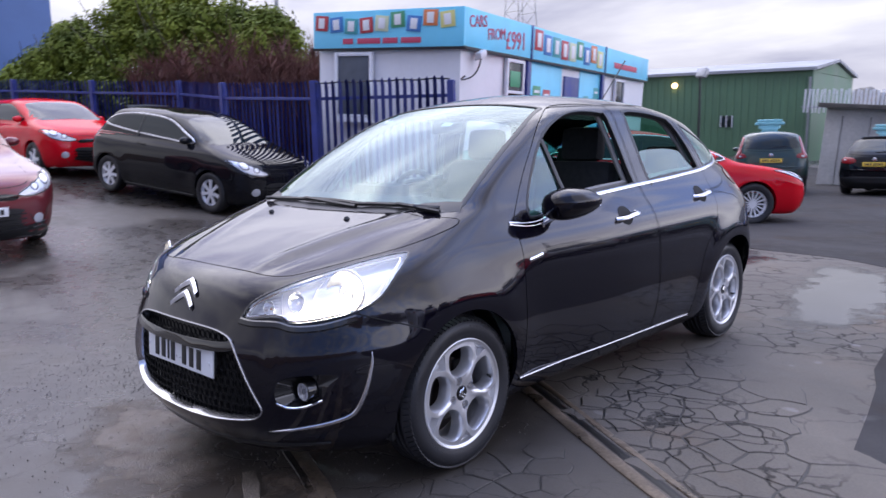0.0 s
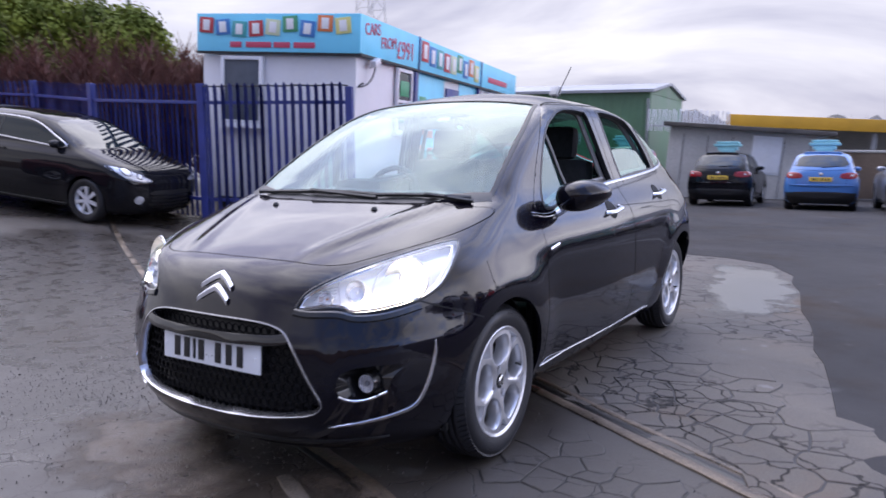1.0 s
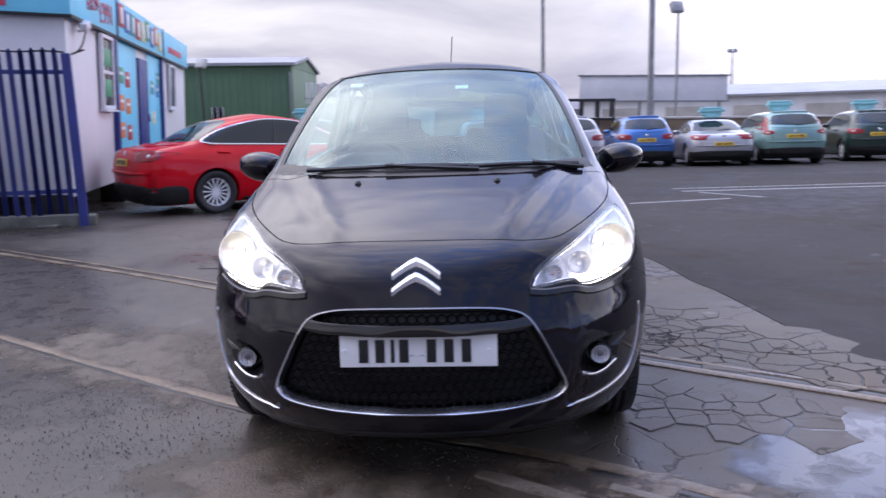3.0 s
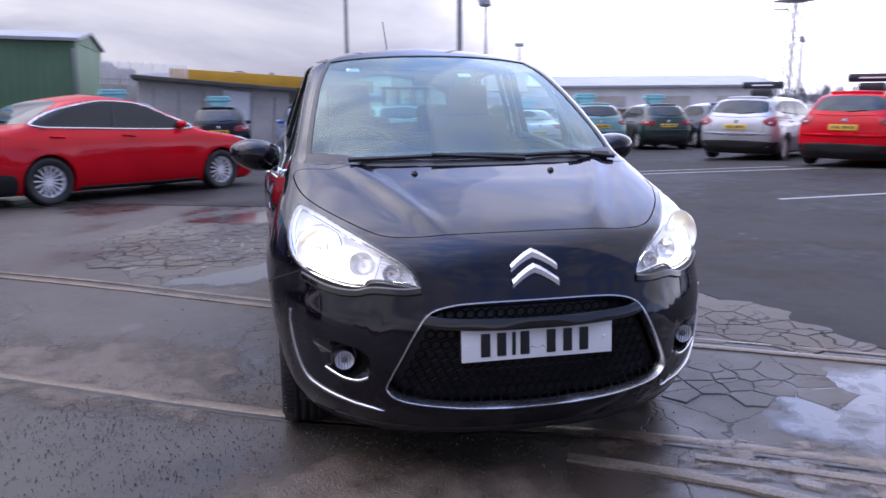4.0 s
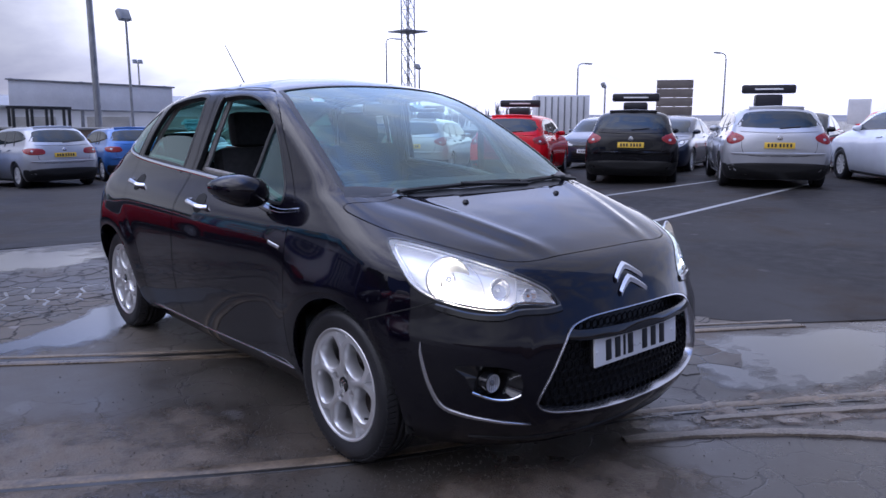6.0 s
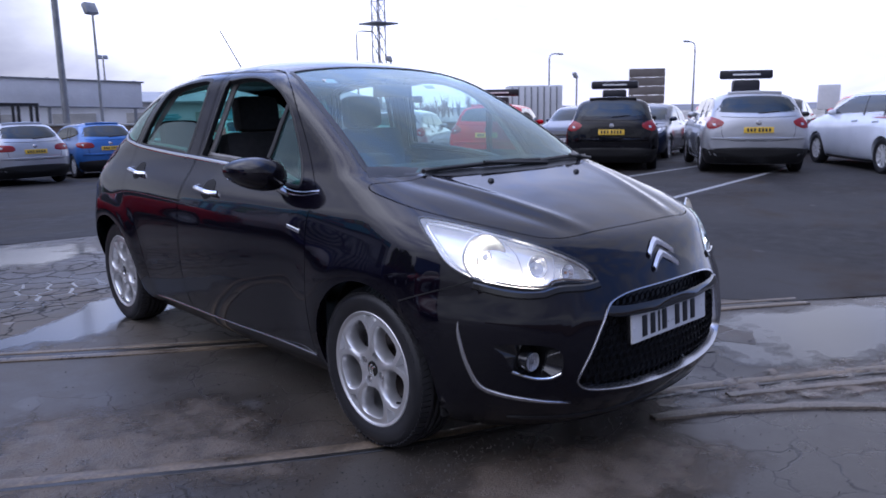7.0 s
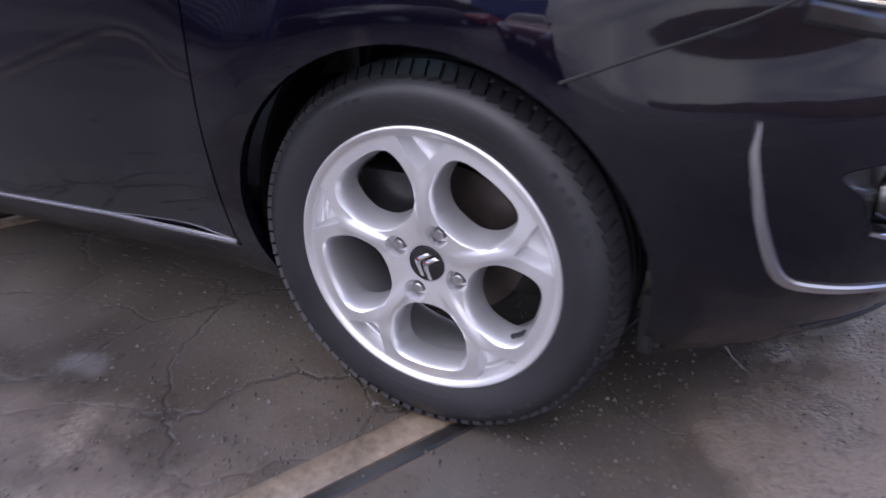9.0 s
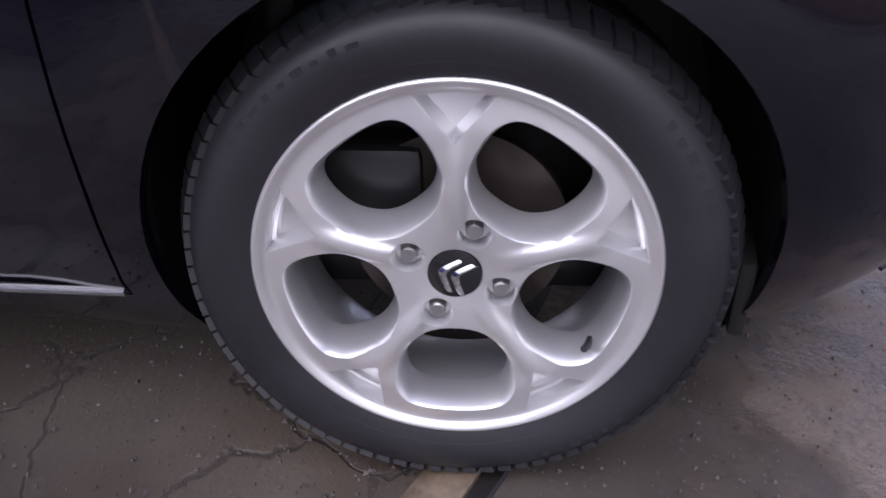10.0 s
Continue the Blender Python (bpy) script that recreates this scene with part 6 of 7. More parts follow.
        for qx, qz, qr in ((.80, .525, .055), (.64, .485, .042)):
            ring = [(s * qx * w + qr * math.cos(a), up(qz) + qr * math.sin(a)) for a in (2 * math.pi * k / 14 for k in range(14))]
            part("lamp_ring", sk.bar(ring, "y", .012, .010, True), GLOSS_BLACK, lens)
            part("reflector", sk.patch([(s * qx * w + (p[0] - s * qx * w) * .7, up(qz) + (p[1] - up(qz)) * .7) for p in ring], "y", .011, 2, .002), FAR_ALLOY, lens)
        fogr = [(s * .66 * w + .06 * math.cos(a), up(.26) + .06 * math.sin(a)) for a in (2 * math.pi * k / 12 for k in range(12))]
        part("fog_lamp", sk.patch(fogr, "y", .006, 2, .003), WHITE_LENS, car)
        if lamps == "tall":
            tail = [(.82 * w, up(.545)), (.77 * w, up(.60)), (.79 * w, up(.645)), (.83 * w, up(.68)), (.88 * w, up(.675)), (.925 * w, up(.62)), (.93 * w, up(.56)), (.88 * w, up(.535))]
        elif lamps == "high":
            tail = [(.80 * w, up(.60)), (.76 * w, up(.72)), (.70 * w, up(.86)), (.74 * w, up(.88)), (.84 * w, up(.74)), (.90 * w, up(.62))]
        else:
            tail = [(.52 * w, up(.54)), (.54 * w, up(.615)), (.78 * w, up(.635)), (.92 * w, up(.62)), (.94 * w, up(.56)), (.82 * w, up(.53))]
        lamp = part("tail_lamp", sk.patch(rounded(both(tail, s), 6), "-y", .010, 6, .006), RED_LENS, car)
        if lamps == "tall":
            part("lamp_wing", sk.patch(rounded([(R - .30, up(.655)), (R - .20, up(.665)), (R - .10, up(.63)), (R - .07, up(.58)), (R - .10, up(.54)), (R - .16, up(.54)), (R - .22, up(.61))], 5), ax, .009, 5, .005), RED_LENS, lamp)
        else:
            part("lamp_wing", sk.patch(rounded([(R - .24, up(.625)), (R - .12, up(.63)), (R - .07, up(.60)), (R - .07, up(.56)), (R - .14, up(.55)), (R - .22, up(.57))], 5), ax, .009, 5, .005), RED_LENS, lamp)
        part("lamp_band", sk.patch([(s * .80 * w + .03 * math.cos(a) * w, up(.585) + .022 * math.sin(a)) for a in (2 * math.pi * k / 14 for k in range(14))], "-y", .016, 3, .003), WHITE_LENS, lamp)
    w = c["width"] / 2
    screen = rounded([(-.74 * w, up(.69)), (0, up(.70)), (.74 * w, up(.69)), (.70 * w, up(.80)), (.60 * w, up(.90)), (.3 * w, up(.925)), (0, up(.93)), (-.3 * w, up(.925)), (-.60 * w, up(.90)), (-.70 * w, up(.80))], 4)
    part("windscreen", sk.patch(screen, "y", .004, 7, .003), DARK_GLASS, car, angle=0)
    lo = .72 if c["style"] in ("saloon", "coupe") else .735 if c["style"] == "hatch" else .70
    back = rounded([(-.72 * w, up(lo)), (0, up(lo - .015)), (.72 * w, up(lo)), (.74 * w, up(lo + .03)), (.66 * w, up(.83)), (.54 * w, up(.905)), (0, up(.925)), (-.54 * w, up(.905)), (-.66 * w, up(.83)), (-.74 * w, up(lo + .03))], 6)
    part("rear_window", sk.patch(back, "-y", .005, 7, .003), DARK_GLASS, car, angle=0)
    # grilles and bumpers
    gr = rounded([(-.36 * w, up(.40)), (0, up(.41)), (.36 * w, up(.40)), (.40 * w, up(.44)), (0, up(.45)), (-.40 * w, up(.44))], 4)
    part("grille", sk.patch(gr, "y", .005, 3, .004), GLOSS_BLACK, car)
    lowg = rounded([(-.60 * w, up(.165)), (0, up(.155)), (.60 * w, up(.165)), (.48 * w, up(.33)), (0, up(.345)), (-.48 * w, up(.33))], 4)
    part("air_intake", sk.patch(lowg, "y", .005, 3, .004), BLACK_PLASTIC, car)
    if c["style"] == "suv":
        part("front_cladding", sk.patch(rounded([(-.90 * w, up(.125)), (-.4 * w, up(.118)), (0, up(.116)), (.4 * w, up(.118)), (.90 * w, up(.125)), (.92 * w, up(.20)), (.70 * w, up(.235)), (.5 * w, up(.18)), (0, up(.17)), (-.5 * w, up(.18)), (-.70 * w, up(.235)), (-.92 * w, up(.20))], 6), "y", .010, 6, .006), BLACK_PLASTIC, car)
    part("rear_valance", sk.patch(rounded([(-.86 * w, up(.125)), (-.4 * w, up(.118)), (0, up(.116)), (.4 * w, up(.118)), (.86 * w, up(.125)), (.93 * w, up(.22)), (.90 * w, up(.285)), (.60 * w, up(.31)), (0, up(.315)), (-.60 * w, up(.31)), (-.90 * w, up(.285)), (-.93 * w, up(.22))], 6), "-y", .012, 7, .006), BLACK_PLASTIC, car)
    for s, ax in ((1, "x"), (-1, "-x")):
        part("valance_wing", sk.patch(rounded([(base + .40, up(.125)), (base + .55, up(.12)), (R - .09, up(.125)), (R - .06, up(.2)), (R - .10, up(.285)), (base + .45, up(.29))], 5), ax, .010, 5, .005), BLACK_PLASTIC, car)
    part("bumper_ledge", sk.bar(rounded([(-.86 * w, up(.425)), (-.5 * w, up(.42)), (0, up(.42)), (.5 * w, up(.42)), (.86 * w, up(.425))], 6, False), "-y", .05, .022, taper=True), paint, car)
    # flat patch, no hollow; on black cars its near-black paints the recess shade
    part("plate_recess", sk.patch(rounded([(-.36, up(.475)), (.36, up(.475)), (.33, up(.575)), (-.33, up(.575))], 6), "-y", .004, 4, .002), GAP if max(paint.node_tree.nodes["Principled BSDF"].inputs["Base Color"].default_value[:3]) < .02 else paint, car)
    part("rear_wiper", sk.bar([(0, up(.715)), (-.18, up(.725)), (-.34, up(.735))], "-y", .018, .02), BLACK_PLASTIC, car)
    part("boot_edge", sk.bar(rounded([(-.70 * w, up(.682)), (0, up(.668)), (.70 * w, up(.682))], 6, False), "-y", .02, .010, taper=True), paint, car)
    part("boot_gap", sk.bar(rounded([(-.68 * w, up(.64)), (-.66 * w, up(.46)), (-.5 * w, up(.40)), (0, up(.39)), (.5 * w, up(.40)), (.66 * w, up(.46)), (.68 * w, up(.64))], 4, False), "-y", .008, .001), GAP, car)
    at_, n_ = sk.hit((0, up(.52 if c["style"] != "coupe" else .45)), "-y")
    pl = part("number_plate", boxed((.50, .012, .105), (0, 0, 0), .003), rear_plate, car, "yellow rear number plate with dark bars", at=Matrix.Translation(at_ + Vector((0, .016, 0))) @ Matrix.Rotation(radians(8), 4, "X"))
    for i in range(7):
        part("plate_bar", boxed((.034, .004, .06), (-.18 + i * .057 + (.02 if i > 3 else 0), .007, 0)), BAR_BLACK, pl, smooth=False)
    for gz in (.20, .235, .27, .305):
        part("grille_slat", sk.bar(rounded([(-.50 * w, up(gz)), (0, up(gz - .008)), (.50 * w, up(gz))], 5, False), "y", .016, .014), GLOSS_BLACK, car)
    part("bonnet_gap", sk.bar(rounded([(-.66 * w, up(.60)), (-.52 * w, up(.505)), (0, up(.485)), (.52 * w, up(.505)), (.66 * w, up(.60))], 5, False), "y", .008, .001), GAP, car)
    if front_plate:
        at_, n_ = sk.hit((0, up(.33)), "y")
        pl = part("number_plate", boxed((.50, .012, .105), (0, 0, 0), .003), PLATE_WHITE, car, at=Matrix.Translation(at_ + Vector((0, -.016, 0))))
        for i in range(7):
            part("plate_bar", boxed((.034, .004, .06), (-.18 + i * .057 + (.02 if i > 3 else 0), -.007, 0)), BAR_BLACK, pl, smooth=False)
    e = lathe([(0, .05), (.008, .045), (.012, .001)], 18)
    at_, n_ = sk.hit((0, up(.60)), "-y")
    part("rear_badge", e, SATIN_CHROME, car, at=Matrix.Translation(at_) @ Matrix.Rotation(radians(90), 4, "Z"))
    if c["style"] == "hatch":
        part("roof_spoiler", sk.bar([(-.5 * w, up(.945)), (0, up(.955)), (.5 * w, up(.945))], "-y", .06, .05), paint, car)
    return car


# where a pair of wheels on one side stands: (front wheel), heading
def stand(front, yaw, plan, side=1):
    """The pose of a car whose front wheel on that side (1: its left) stands at a place; yaw: the way it faces, from +x."""
    d = Vector((math.cos(radians(yaw)), math.sin(radians(yaw))))
    left = Vector((-d.y, d.x))
    mid = Vector(front) - left * side * (plan["width"] / 2 - .12)
    rear = mid - d * plan["base"]
    zf, zr = ground_z(*mid), ground_z(*rear)
    tilt = math.degrees(math.atan2(zf - zr, plan["base"]))
    return pose(mid.x, mid.y, zf + .004, 0, 0, yaw + 90) @ pose(0, 0, 0, -tilt, 0, 0)


def stand_rear(rear_mid, yaw, plan):
    d = Vector((math.cos(radians(yaw)), math.sin(radians(yaw))))
    left = Vector((-d.y, d.x))
    return stand(Vector(rear_mid) + d * plan["base"] + left * (plan["width"] / 2 - .12), yaw, plan)


P_RED = car_paint("bright_red_paint", (0.60, 0.006, 0.016), coat=0.6)
P_MAROON = car_paint("maroon_metallic_paint", (0.13, 0.012, 0.018), 0.3)
P_BLACK = car_paint("black_paint", (0.008, 0.008, 0.010), coat=0.65)
P_SILVER = car_paint("silver_metallic_paint", (0.42, 0.43, 0.46), 0.45, 0.35)
P_WHITE = car_paint("white_paint", (0.66, 0.70, 0.78))
P_BLUE = car_paint("mid_blue_metallic_paint", (0.035, 0.15, 0.42), 0.3)
P_SKY = car_paint("bright_blue_paint", (0.045, 0.17, 0.43))
P_GREEN = car_paint("dark_green_paint", (0.02, 0.045, 0.035), 0.2)
P_MINT = car_paint("pale_green_metallic_paint", (0.18, 0.33, 0.31), 0.4)
P_NAVY = car_paint("navy_paint", (0.012, 0.018, 0.04), 0.2)

FIESTA = car_plan(3.95, 1.72, 1.48, 2.489, .80)
FOCUS = car_plan(4.36, 1.82, 1.484, 2.648, .90)
SALOON = car_plan(4.59, 1.77, 1.427, 2.642, .93, "saloon")
SUV = car_plan(4.33, 1.78, 1.61, 2.63, .86, "suv")
OFFROAD = car_plan(4.46, 1.77, 1.62, 2.63, .86, "suv")
GOLF = car_plan(4.20, 1.76, 1.48, 2.578, .87)
SMALL = car_plan(3.90, 1.65, 1.46, 2.46, .80)
COUPE = car_plan(4.04, 1.76, 1.35, 2.43, .87, "coupe")

parked_car("black_hatchback", "shiny black three-door hatchback with alloy wheels by the fence", FIESTA, P_BLACK, stand((-7.83, 3.90), 11, FIESTA, -1), spokes=7, doors_n=3, chrome_line=True, front_plate=False)
parked_car("red_hatchback", "bright red hatchback parked against the blue fence", FIESTA, P_RED, stand((-12.4, 3.0), 4, FIESTA, -1), spokes=5, front_plate=False)
parked_car("maroon_crossover", "maroon crossover with black lower cladding", SUV, P_MAROON, stand((-7.45, 1.17), 0, SUV, 1), spokes=5)
parked_car("red_saloon", "bright red saloon with chrome window trim and multi-spoke wheels", SALOON, P_RED, stand((-1.66, 9.22), 42, SALOON, -1), spokes=15, chrome_line=True, lamps="wide")
row = "cars in the far row"
parked_car("dark_hatchback", "dark hatchback with a cyan roof board", SMALL, P_BLACK, stand_rear((-2.25, 18.9), 92, SMALL), row, 7, lamps="wide")
parked_car("bright_blue_hatchback", "bright blue hatchback with a cyan roof board", SMALL, P_SKY, stand_rear((.25, 18.3), 93, SMALL), row, 7, lamps="wide")
parked_car("silver_hatchback", "silver hatchback facing the far wall", GOLF, P_SILVER, stand_rear((2.55, 17.9), 98, GOLF), row, 10, lamps="wide")
parked_car("blue_hatchback", "mid blue hatchback facing the far wall", SMALL, P_BLUE, stand_rear((4.75, 18.9), 89, SMALL), row, 7, lamps="wide")
parked_car("silver_coupe", "small silver coupe with a cyan roof board", COUPE, P_SILVER, stand_rear((6.75, 18.6), 87, COUPE), row, 10, lamps="wide", doors_n=3)
parked_car("pale_green_hatchback", "pale green hatchback with high tail lamps", GOLF, P_MINT, stand_rear((8.7, 18.7), 86, GOLF), row, 7, lamps="high")
parked_car("dark_green_hatchback", "dark green hatchback in the far row", SMALL, P_GREEN, stand_rear((11.3, 19.3), 82, SMALL), row, 7, lamps="wide")
parked_car("navy_hatchback", "navy hatchback in the far row", GOLF, P_NAVY, stand_rear((13.6, 19.6), 78, GOLF), row, 7, lamps="wide")
parked_car("off_roader", "dark green off-roader with a cyan roof board", OFFROAD, P_GREEN, stand_rear((-4.55, 17.9), 112, OFFROAD), row, 5, lamps="high")
row = "cars in the bay row"
parked_car("silver_family_hatchback", "silver family hatchback with a black roof board", FOCUS, P_SILVER, stand_rear((10.15, 13.1), 36, FOCUS), row, 10)
parked_car("red_family_hatchback", "bright red family hatchback with a black roof board", FOCUS, P_RED, stand_rear((10.4, 9.95), 33, FOCUS), row, 10)
parked_car("black_family_hatchback", "black family hatchback with a black roof board", FOCUS, P_BLACK, stand_rear((10.8, 6.95), 33, FOCUS), row, 10)
parked_car("silver_family_hatchback", "silver family hatchback with a black roof board", FOCUS, P_SILVER, stand_rear((11.45, 4.35), 35, FOCUS), row, 10)
parked_car("white_family_hatchback", "white family hatchback at the end of the row", FOCUS, P_WHITE, stand((14.15, 4.1), 44, FOCUS, 1), row, 10)
row = "cars behind the bay row"
for nm, lb, pl, pt, xy, yaw in (("navy_saloon", "navy saloon behind the bay row", SALOON, P_NAVY, (17.0, 9.7), 200), ("dark_blue_hatchback", "dark blue hatchback behind the bay row", FIESTA, P_NAVY, (17.6, 12.6), 205), ("black_saloon", "black saloon behind the bay row", SALOON, P_BLACK, (18.0, 6.6), 195), ("red_small_hatchback", "red hatchback behind the bay row", SMALL, P_RED, (19.0, 4.6), 30), ("red_saloon_far", "red saloon far across the yard", SALOON, P_RED, (22, 10.5), 30), ("pale_green_saloon", "pale grey saloon behind the bay row", SALOON, P_SILVER, (17.4, 15.5), 200)):
    parked_car(nm.replace("_far", ""), lb, pl, pt, stand_rear(xy, yaw, pl), row, 10)


# ---- roof boards ----
ROOF_CYAN = material("cyan_roof_board", (0.24, 0.56, 0.60), 0.5, noise_scale=3, vary=0.1)
BOARD_BLACK = material("black_roof_board", (0.012, 0.012, 0.02), 0.4, noise_scale=3, vary=0.2)


def on_roof(rear, yaw, plan, along):
    m = stand_rear(rear, yaw, plan)
    return m @ Matrix.Translation((0, along, plan["H"] - .004))


for rear, yaw, plan in (((-2.25, 18.9), 92, SMALL), ((.25, 18.3), 93, SMALL), ((6.75, 18.6), 87, COUPE), ((8.7, 18.7), 86, GOLF), ((11.3, 19.3), 82, SMALL), ((-4.55, 17.9), 112, OFFROAD)):
    b = thing("cyan_roof_board", "cyan plastic price board lying on a car roof", "roof board", "cyan roof boards", on_roof(rear, yaw, plan, plan["base"] * .68))
    for z, wide, deep, tall in ((.10, .27, .20, .10), (.19, .36, .24, .075), (.265, .30, .20, .06)):
        slab = boxed((wide * 2, deep * 2, tall), (0, 0, z), .025)
        for v in slab.verts:
            v.co.y *= 1 - .5 * (abs(v.co.x) / wide) ** 3
        part("board", slab, ROOF_CYAN, b)
    part("board_foot", boxed((.40, .28, .10), (0, 0, .03), .03), ROOF_CYAN, b)
for rear, yaw, plan, high in (((10.15, 13.1), 36, FOCUS, 0), ((10.4, 9.95), 33, FOCUS, 0), ((10.8, 6.95), 33, FOCUS, 0), ((11.45, 4.35), 35, FOCUS, .06)):
    b = thing("black_roof_board", "black roof-top price board on a small stand", "roof board", "black roof boards", on_roof(rear, yaw, plan, plan["base"] * .70))
    part("board", boxed((.98, .10, .17), (0, 0, .26 + high), .045), BOARD_BLACK, b)
    part("board_print", boxed((.50, .01, .028), (0, .052, .26 + high), .002), TEXT_WHITE, b, "plain pale bar of print")
    part("board_stand", boxed((.5, .24, .18 + high), (0, 0, .07 + high / 2), .05), BOARD_BLACK, b)

# ---- buildings and walls beyond ----
SHED_GREEN = material("green_ribbed_cladding", (0.095, 0.19, 0.105), 0.55, noise_scale=0.5, vary=0.2, fine=0.2, rough_vary=0.1)
ROOF_GREY = material("grey_roof_sheet", (0.30, 0.31, 0.33), 0.5, noise_scale=0.6, vary=0.15)
CONCRETE = material("grey_plaster_wall", (0.43, 0.415, 0.39), 0.8, noise_scale=0.8, vary=0.25, bump=0.2, fine=0.5)
YELLOW = material("yellow_fascia", (0.62, 0.33, 0.03), 0.45, noise_scale=1, vary=0.12)
STEEL_GREY = material("galvanised_steel", (0.28, 0.29, 0.31), 0.45, 0.6, noise_scale=3, vary=0.2)
WHITE_SHEET = material("weathered_white_sheet", (0.72, 0.73, 0.76), 0.6, noise_scale=0.8, vary=0.12, fine=0.3)


def polar(az, dist, eye=(0.5, -2.6)):
    return Vector((eye[0] + dist * math.sin(radians(az)), eye[1] + dist * math.cos(radians(az))))


shed = thing("green_shed", "long green metal-clad industrial shed with a pale roof", "shed")
shed.matrix_basis = pose(-10.6, 40.0, -1.6, 0, 1.0, 4.6)
part("wall", boxed((24, 10, 5.75), (-12, 5, 2.87), .05), SHED_GREEN, shed)
part("roof", prism([(-.3, 5.68), (5, 6.35), (10.3, 5.68), (10.3, 5.84), (5, 6.5), (-.3, 5.84)], -24.2, .2, "x"), ROOF_GREY, shed)
part("gable", prism([(.02, 5.6), (9.98, 5.6), (5, 6.3)], -23.9, .03, "x"), SHED_GREEN, shed)
rib = mesh_of(boxed((.10, .05, 5.5), (0, 0, 2.75)), "rib", False)
for i in range(1, 60):
    part("cladding_rib", rib, SHED_GREEN, shed, at=pose(-i * .4, -.02, 0), smooth=False, angle=0)
win = part("window", boxed((.62, .08, .6), (-4.3, -.02, 3.1), .01), DARK_GLASS, shed)
for dx in (-.31, 0, .31):
    part("window_frame", boxed((.05, .12, .64), (-4.3 + dx, -.03, 3.1), .01), WHITE_PVC, win)
part("downpipe", boxed((.1, .1, 5.3), (-.12, -.06, 2.7), .02), STEEL_GREY, shed)
SHED_LAMP = material("lit_wall_lamp", (1, 0.8, 0.6), 0.3, emit=(1.0, 0.58, 0.32), emit_strength=4)
lampb = bmesh.new()
bmesh.ops.create_uvsphere(lampb, u_segments=14, v_segments=8, radius=.16, matrix=Matrix.Translation((-7.3, -.15, 5.15)))
part("wall_lamp", lampb, SHED_LAMP, shed, "lit warm wall lamp")


def post_lamp(name, label, xy, height, r=.07, heads=1, yaw=0, kind="flood", mat=None):
    t = thing(name, label, "lamp post", at=pose(xy[0], xy[1], ground_z(*xy) - .02, 0, 0, yaw))
    bm = bmesh.new()
    rod(bm, (0, 0, 0), (0, 0, height), r, r * .7, 12)
    part("pole", bm, mat or STEEL_GREY, t)
    if kind == "flood":
        for i in range(heads):
            hd = part("lamp_head", boxed((.50, .22, .42), ((i - (heads - 1) / 2) * .6, -.12, height + .12), .04, Matrix.Rotation(radians(25), 4, "X")), STEEL_GREY, t)
            part("lamp_glass", boxed((.42, .03, .32), ((i - (heads - 1) / 2) * .6, -.235, height + .07), .01, Matrix.Rotation(radians(25), 4, "X")), WHITE_LENS, hd)
        part("bracket", boxed((.5 + .6 * (heads - 1), .06, .06), (0, 0, height - .05), .01), STEEL_GREY, t)
    elif kind == "street":
        arm = part("arm", tube(rounded([(0, 0, height - .1), (.1, 0, height + .25), (.5, 0, height + .4), (1.1, 0, height + .42)], 5, False), r * .5, 8), STEEL_GREY, t)
        part("lamp_head", boxed((.7, .22, .12), (1.3, 0, height + .42), .04), STEEL_GREY, t)
    return t


post_lamp("wall_post", "dark post with small floodlights by the green shed", polar(-24.6, 36, (2.68, -2.1)), 3.75, .06, 1, 160, mat=BLACK_EDGE)
BROWN_EDGE = material("brown_felt_roof_edge", (0.09, 0.08, 0.07), 0.8, noise_scale=2, vary=0.3, bump=0.2)
# long flat-roofed wall building behind the far row
wallb = thing("flat_roofed_building", "low grey plastered building with a flat roof edge", "building", at=pose(-5.3, 24.3, -.14, 0, 4.8, 7))
part("wall", boxed((5.0, 5, 3.2), (2.5, 2.5, .42), .02), CONCRETE, wallb)
part("roof_edge", boxed((5.4, 5.8, .14), (2.5, 2.5, 2.06), .02), BROWN_EDGE, wallb)
dd = part("pale_window_board", boxed((.80, .06, 1.15), (3.2, -.02, 1.22), .01), WHITE_SHEET, wallb, "pale green-white window board")
part("board_frame", boxed((.92, .04, 1.27), (3.2, -.008, 1.22), .01), WHITE_PVC, wallb)
for i in range(6):
    part("wall_joint", boxed((.02, .02, 2.7), (.5 + i * .8, .0, .4), 0), BLACK_EDGE, wallb, smooth=False)
canopy = thing("yellow_canopy", "long flat canopy with a bright yellow edge", "canopy", at=pose(-5.6, 35.5, .18, 0, 3.7, 2))
part("fascia", boxed((9.7, .2, .55), (4.85, 0, 2.15), .02), YELLOW, canopy)
part("roof", boxed((9.7, 8, .14), (4.85, 4, 2.36), .02), ROOF_GREY, canopy)
part("back_wall", boxed((9.7, .2, 3.6), (4.85, 7.8, .5), .02), CONCRETE, canopy)
for i in range(4):
    part("column", boxed((.2, .2, 3.6), (.8 + i * 2.7, .4, .1), .02), STEEL_GREY, canopy)
# metal sheds and heaps over the wall
lowr = thing("low_warehouse", "long low pale warehouse far beyond the yard", "warehouse", at=pose(8, 58, -1.2, 0, 0, -20))
part("wall", boxed((30, 18, 3.1), (15, 9, 1.5), .05), WHITE_SHEET, lowr)
part("roof", prism([(-.4, 3.0), (9, 3.9), (18.4, 3.0), (18.4, 3.15), (9, 4.05), (-.4, 3.15)], -.3, 30.3, "x"), ROOF_GREY, lowr)
for i in range(6):
    part("door", boxed((2.8, .1, 2.3), (3 + i * 4.8, -.03, 1.2), .02), CONCRETE, lowr)

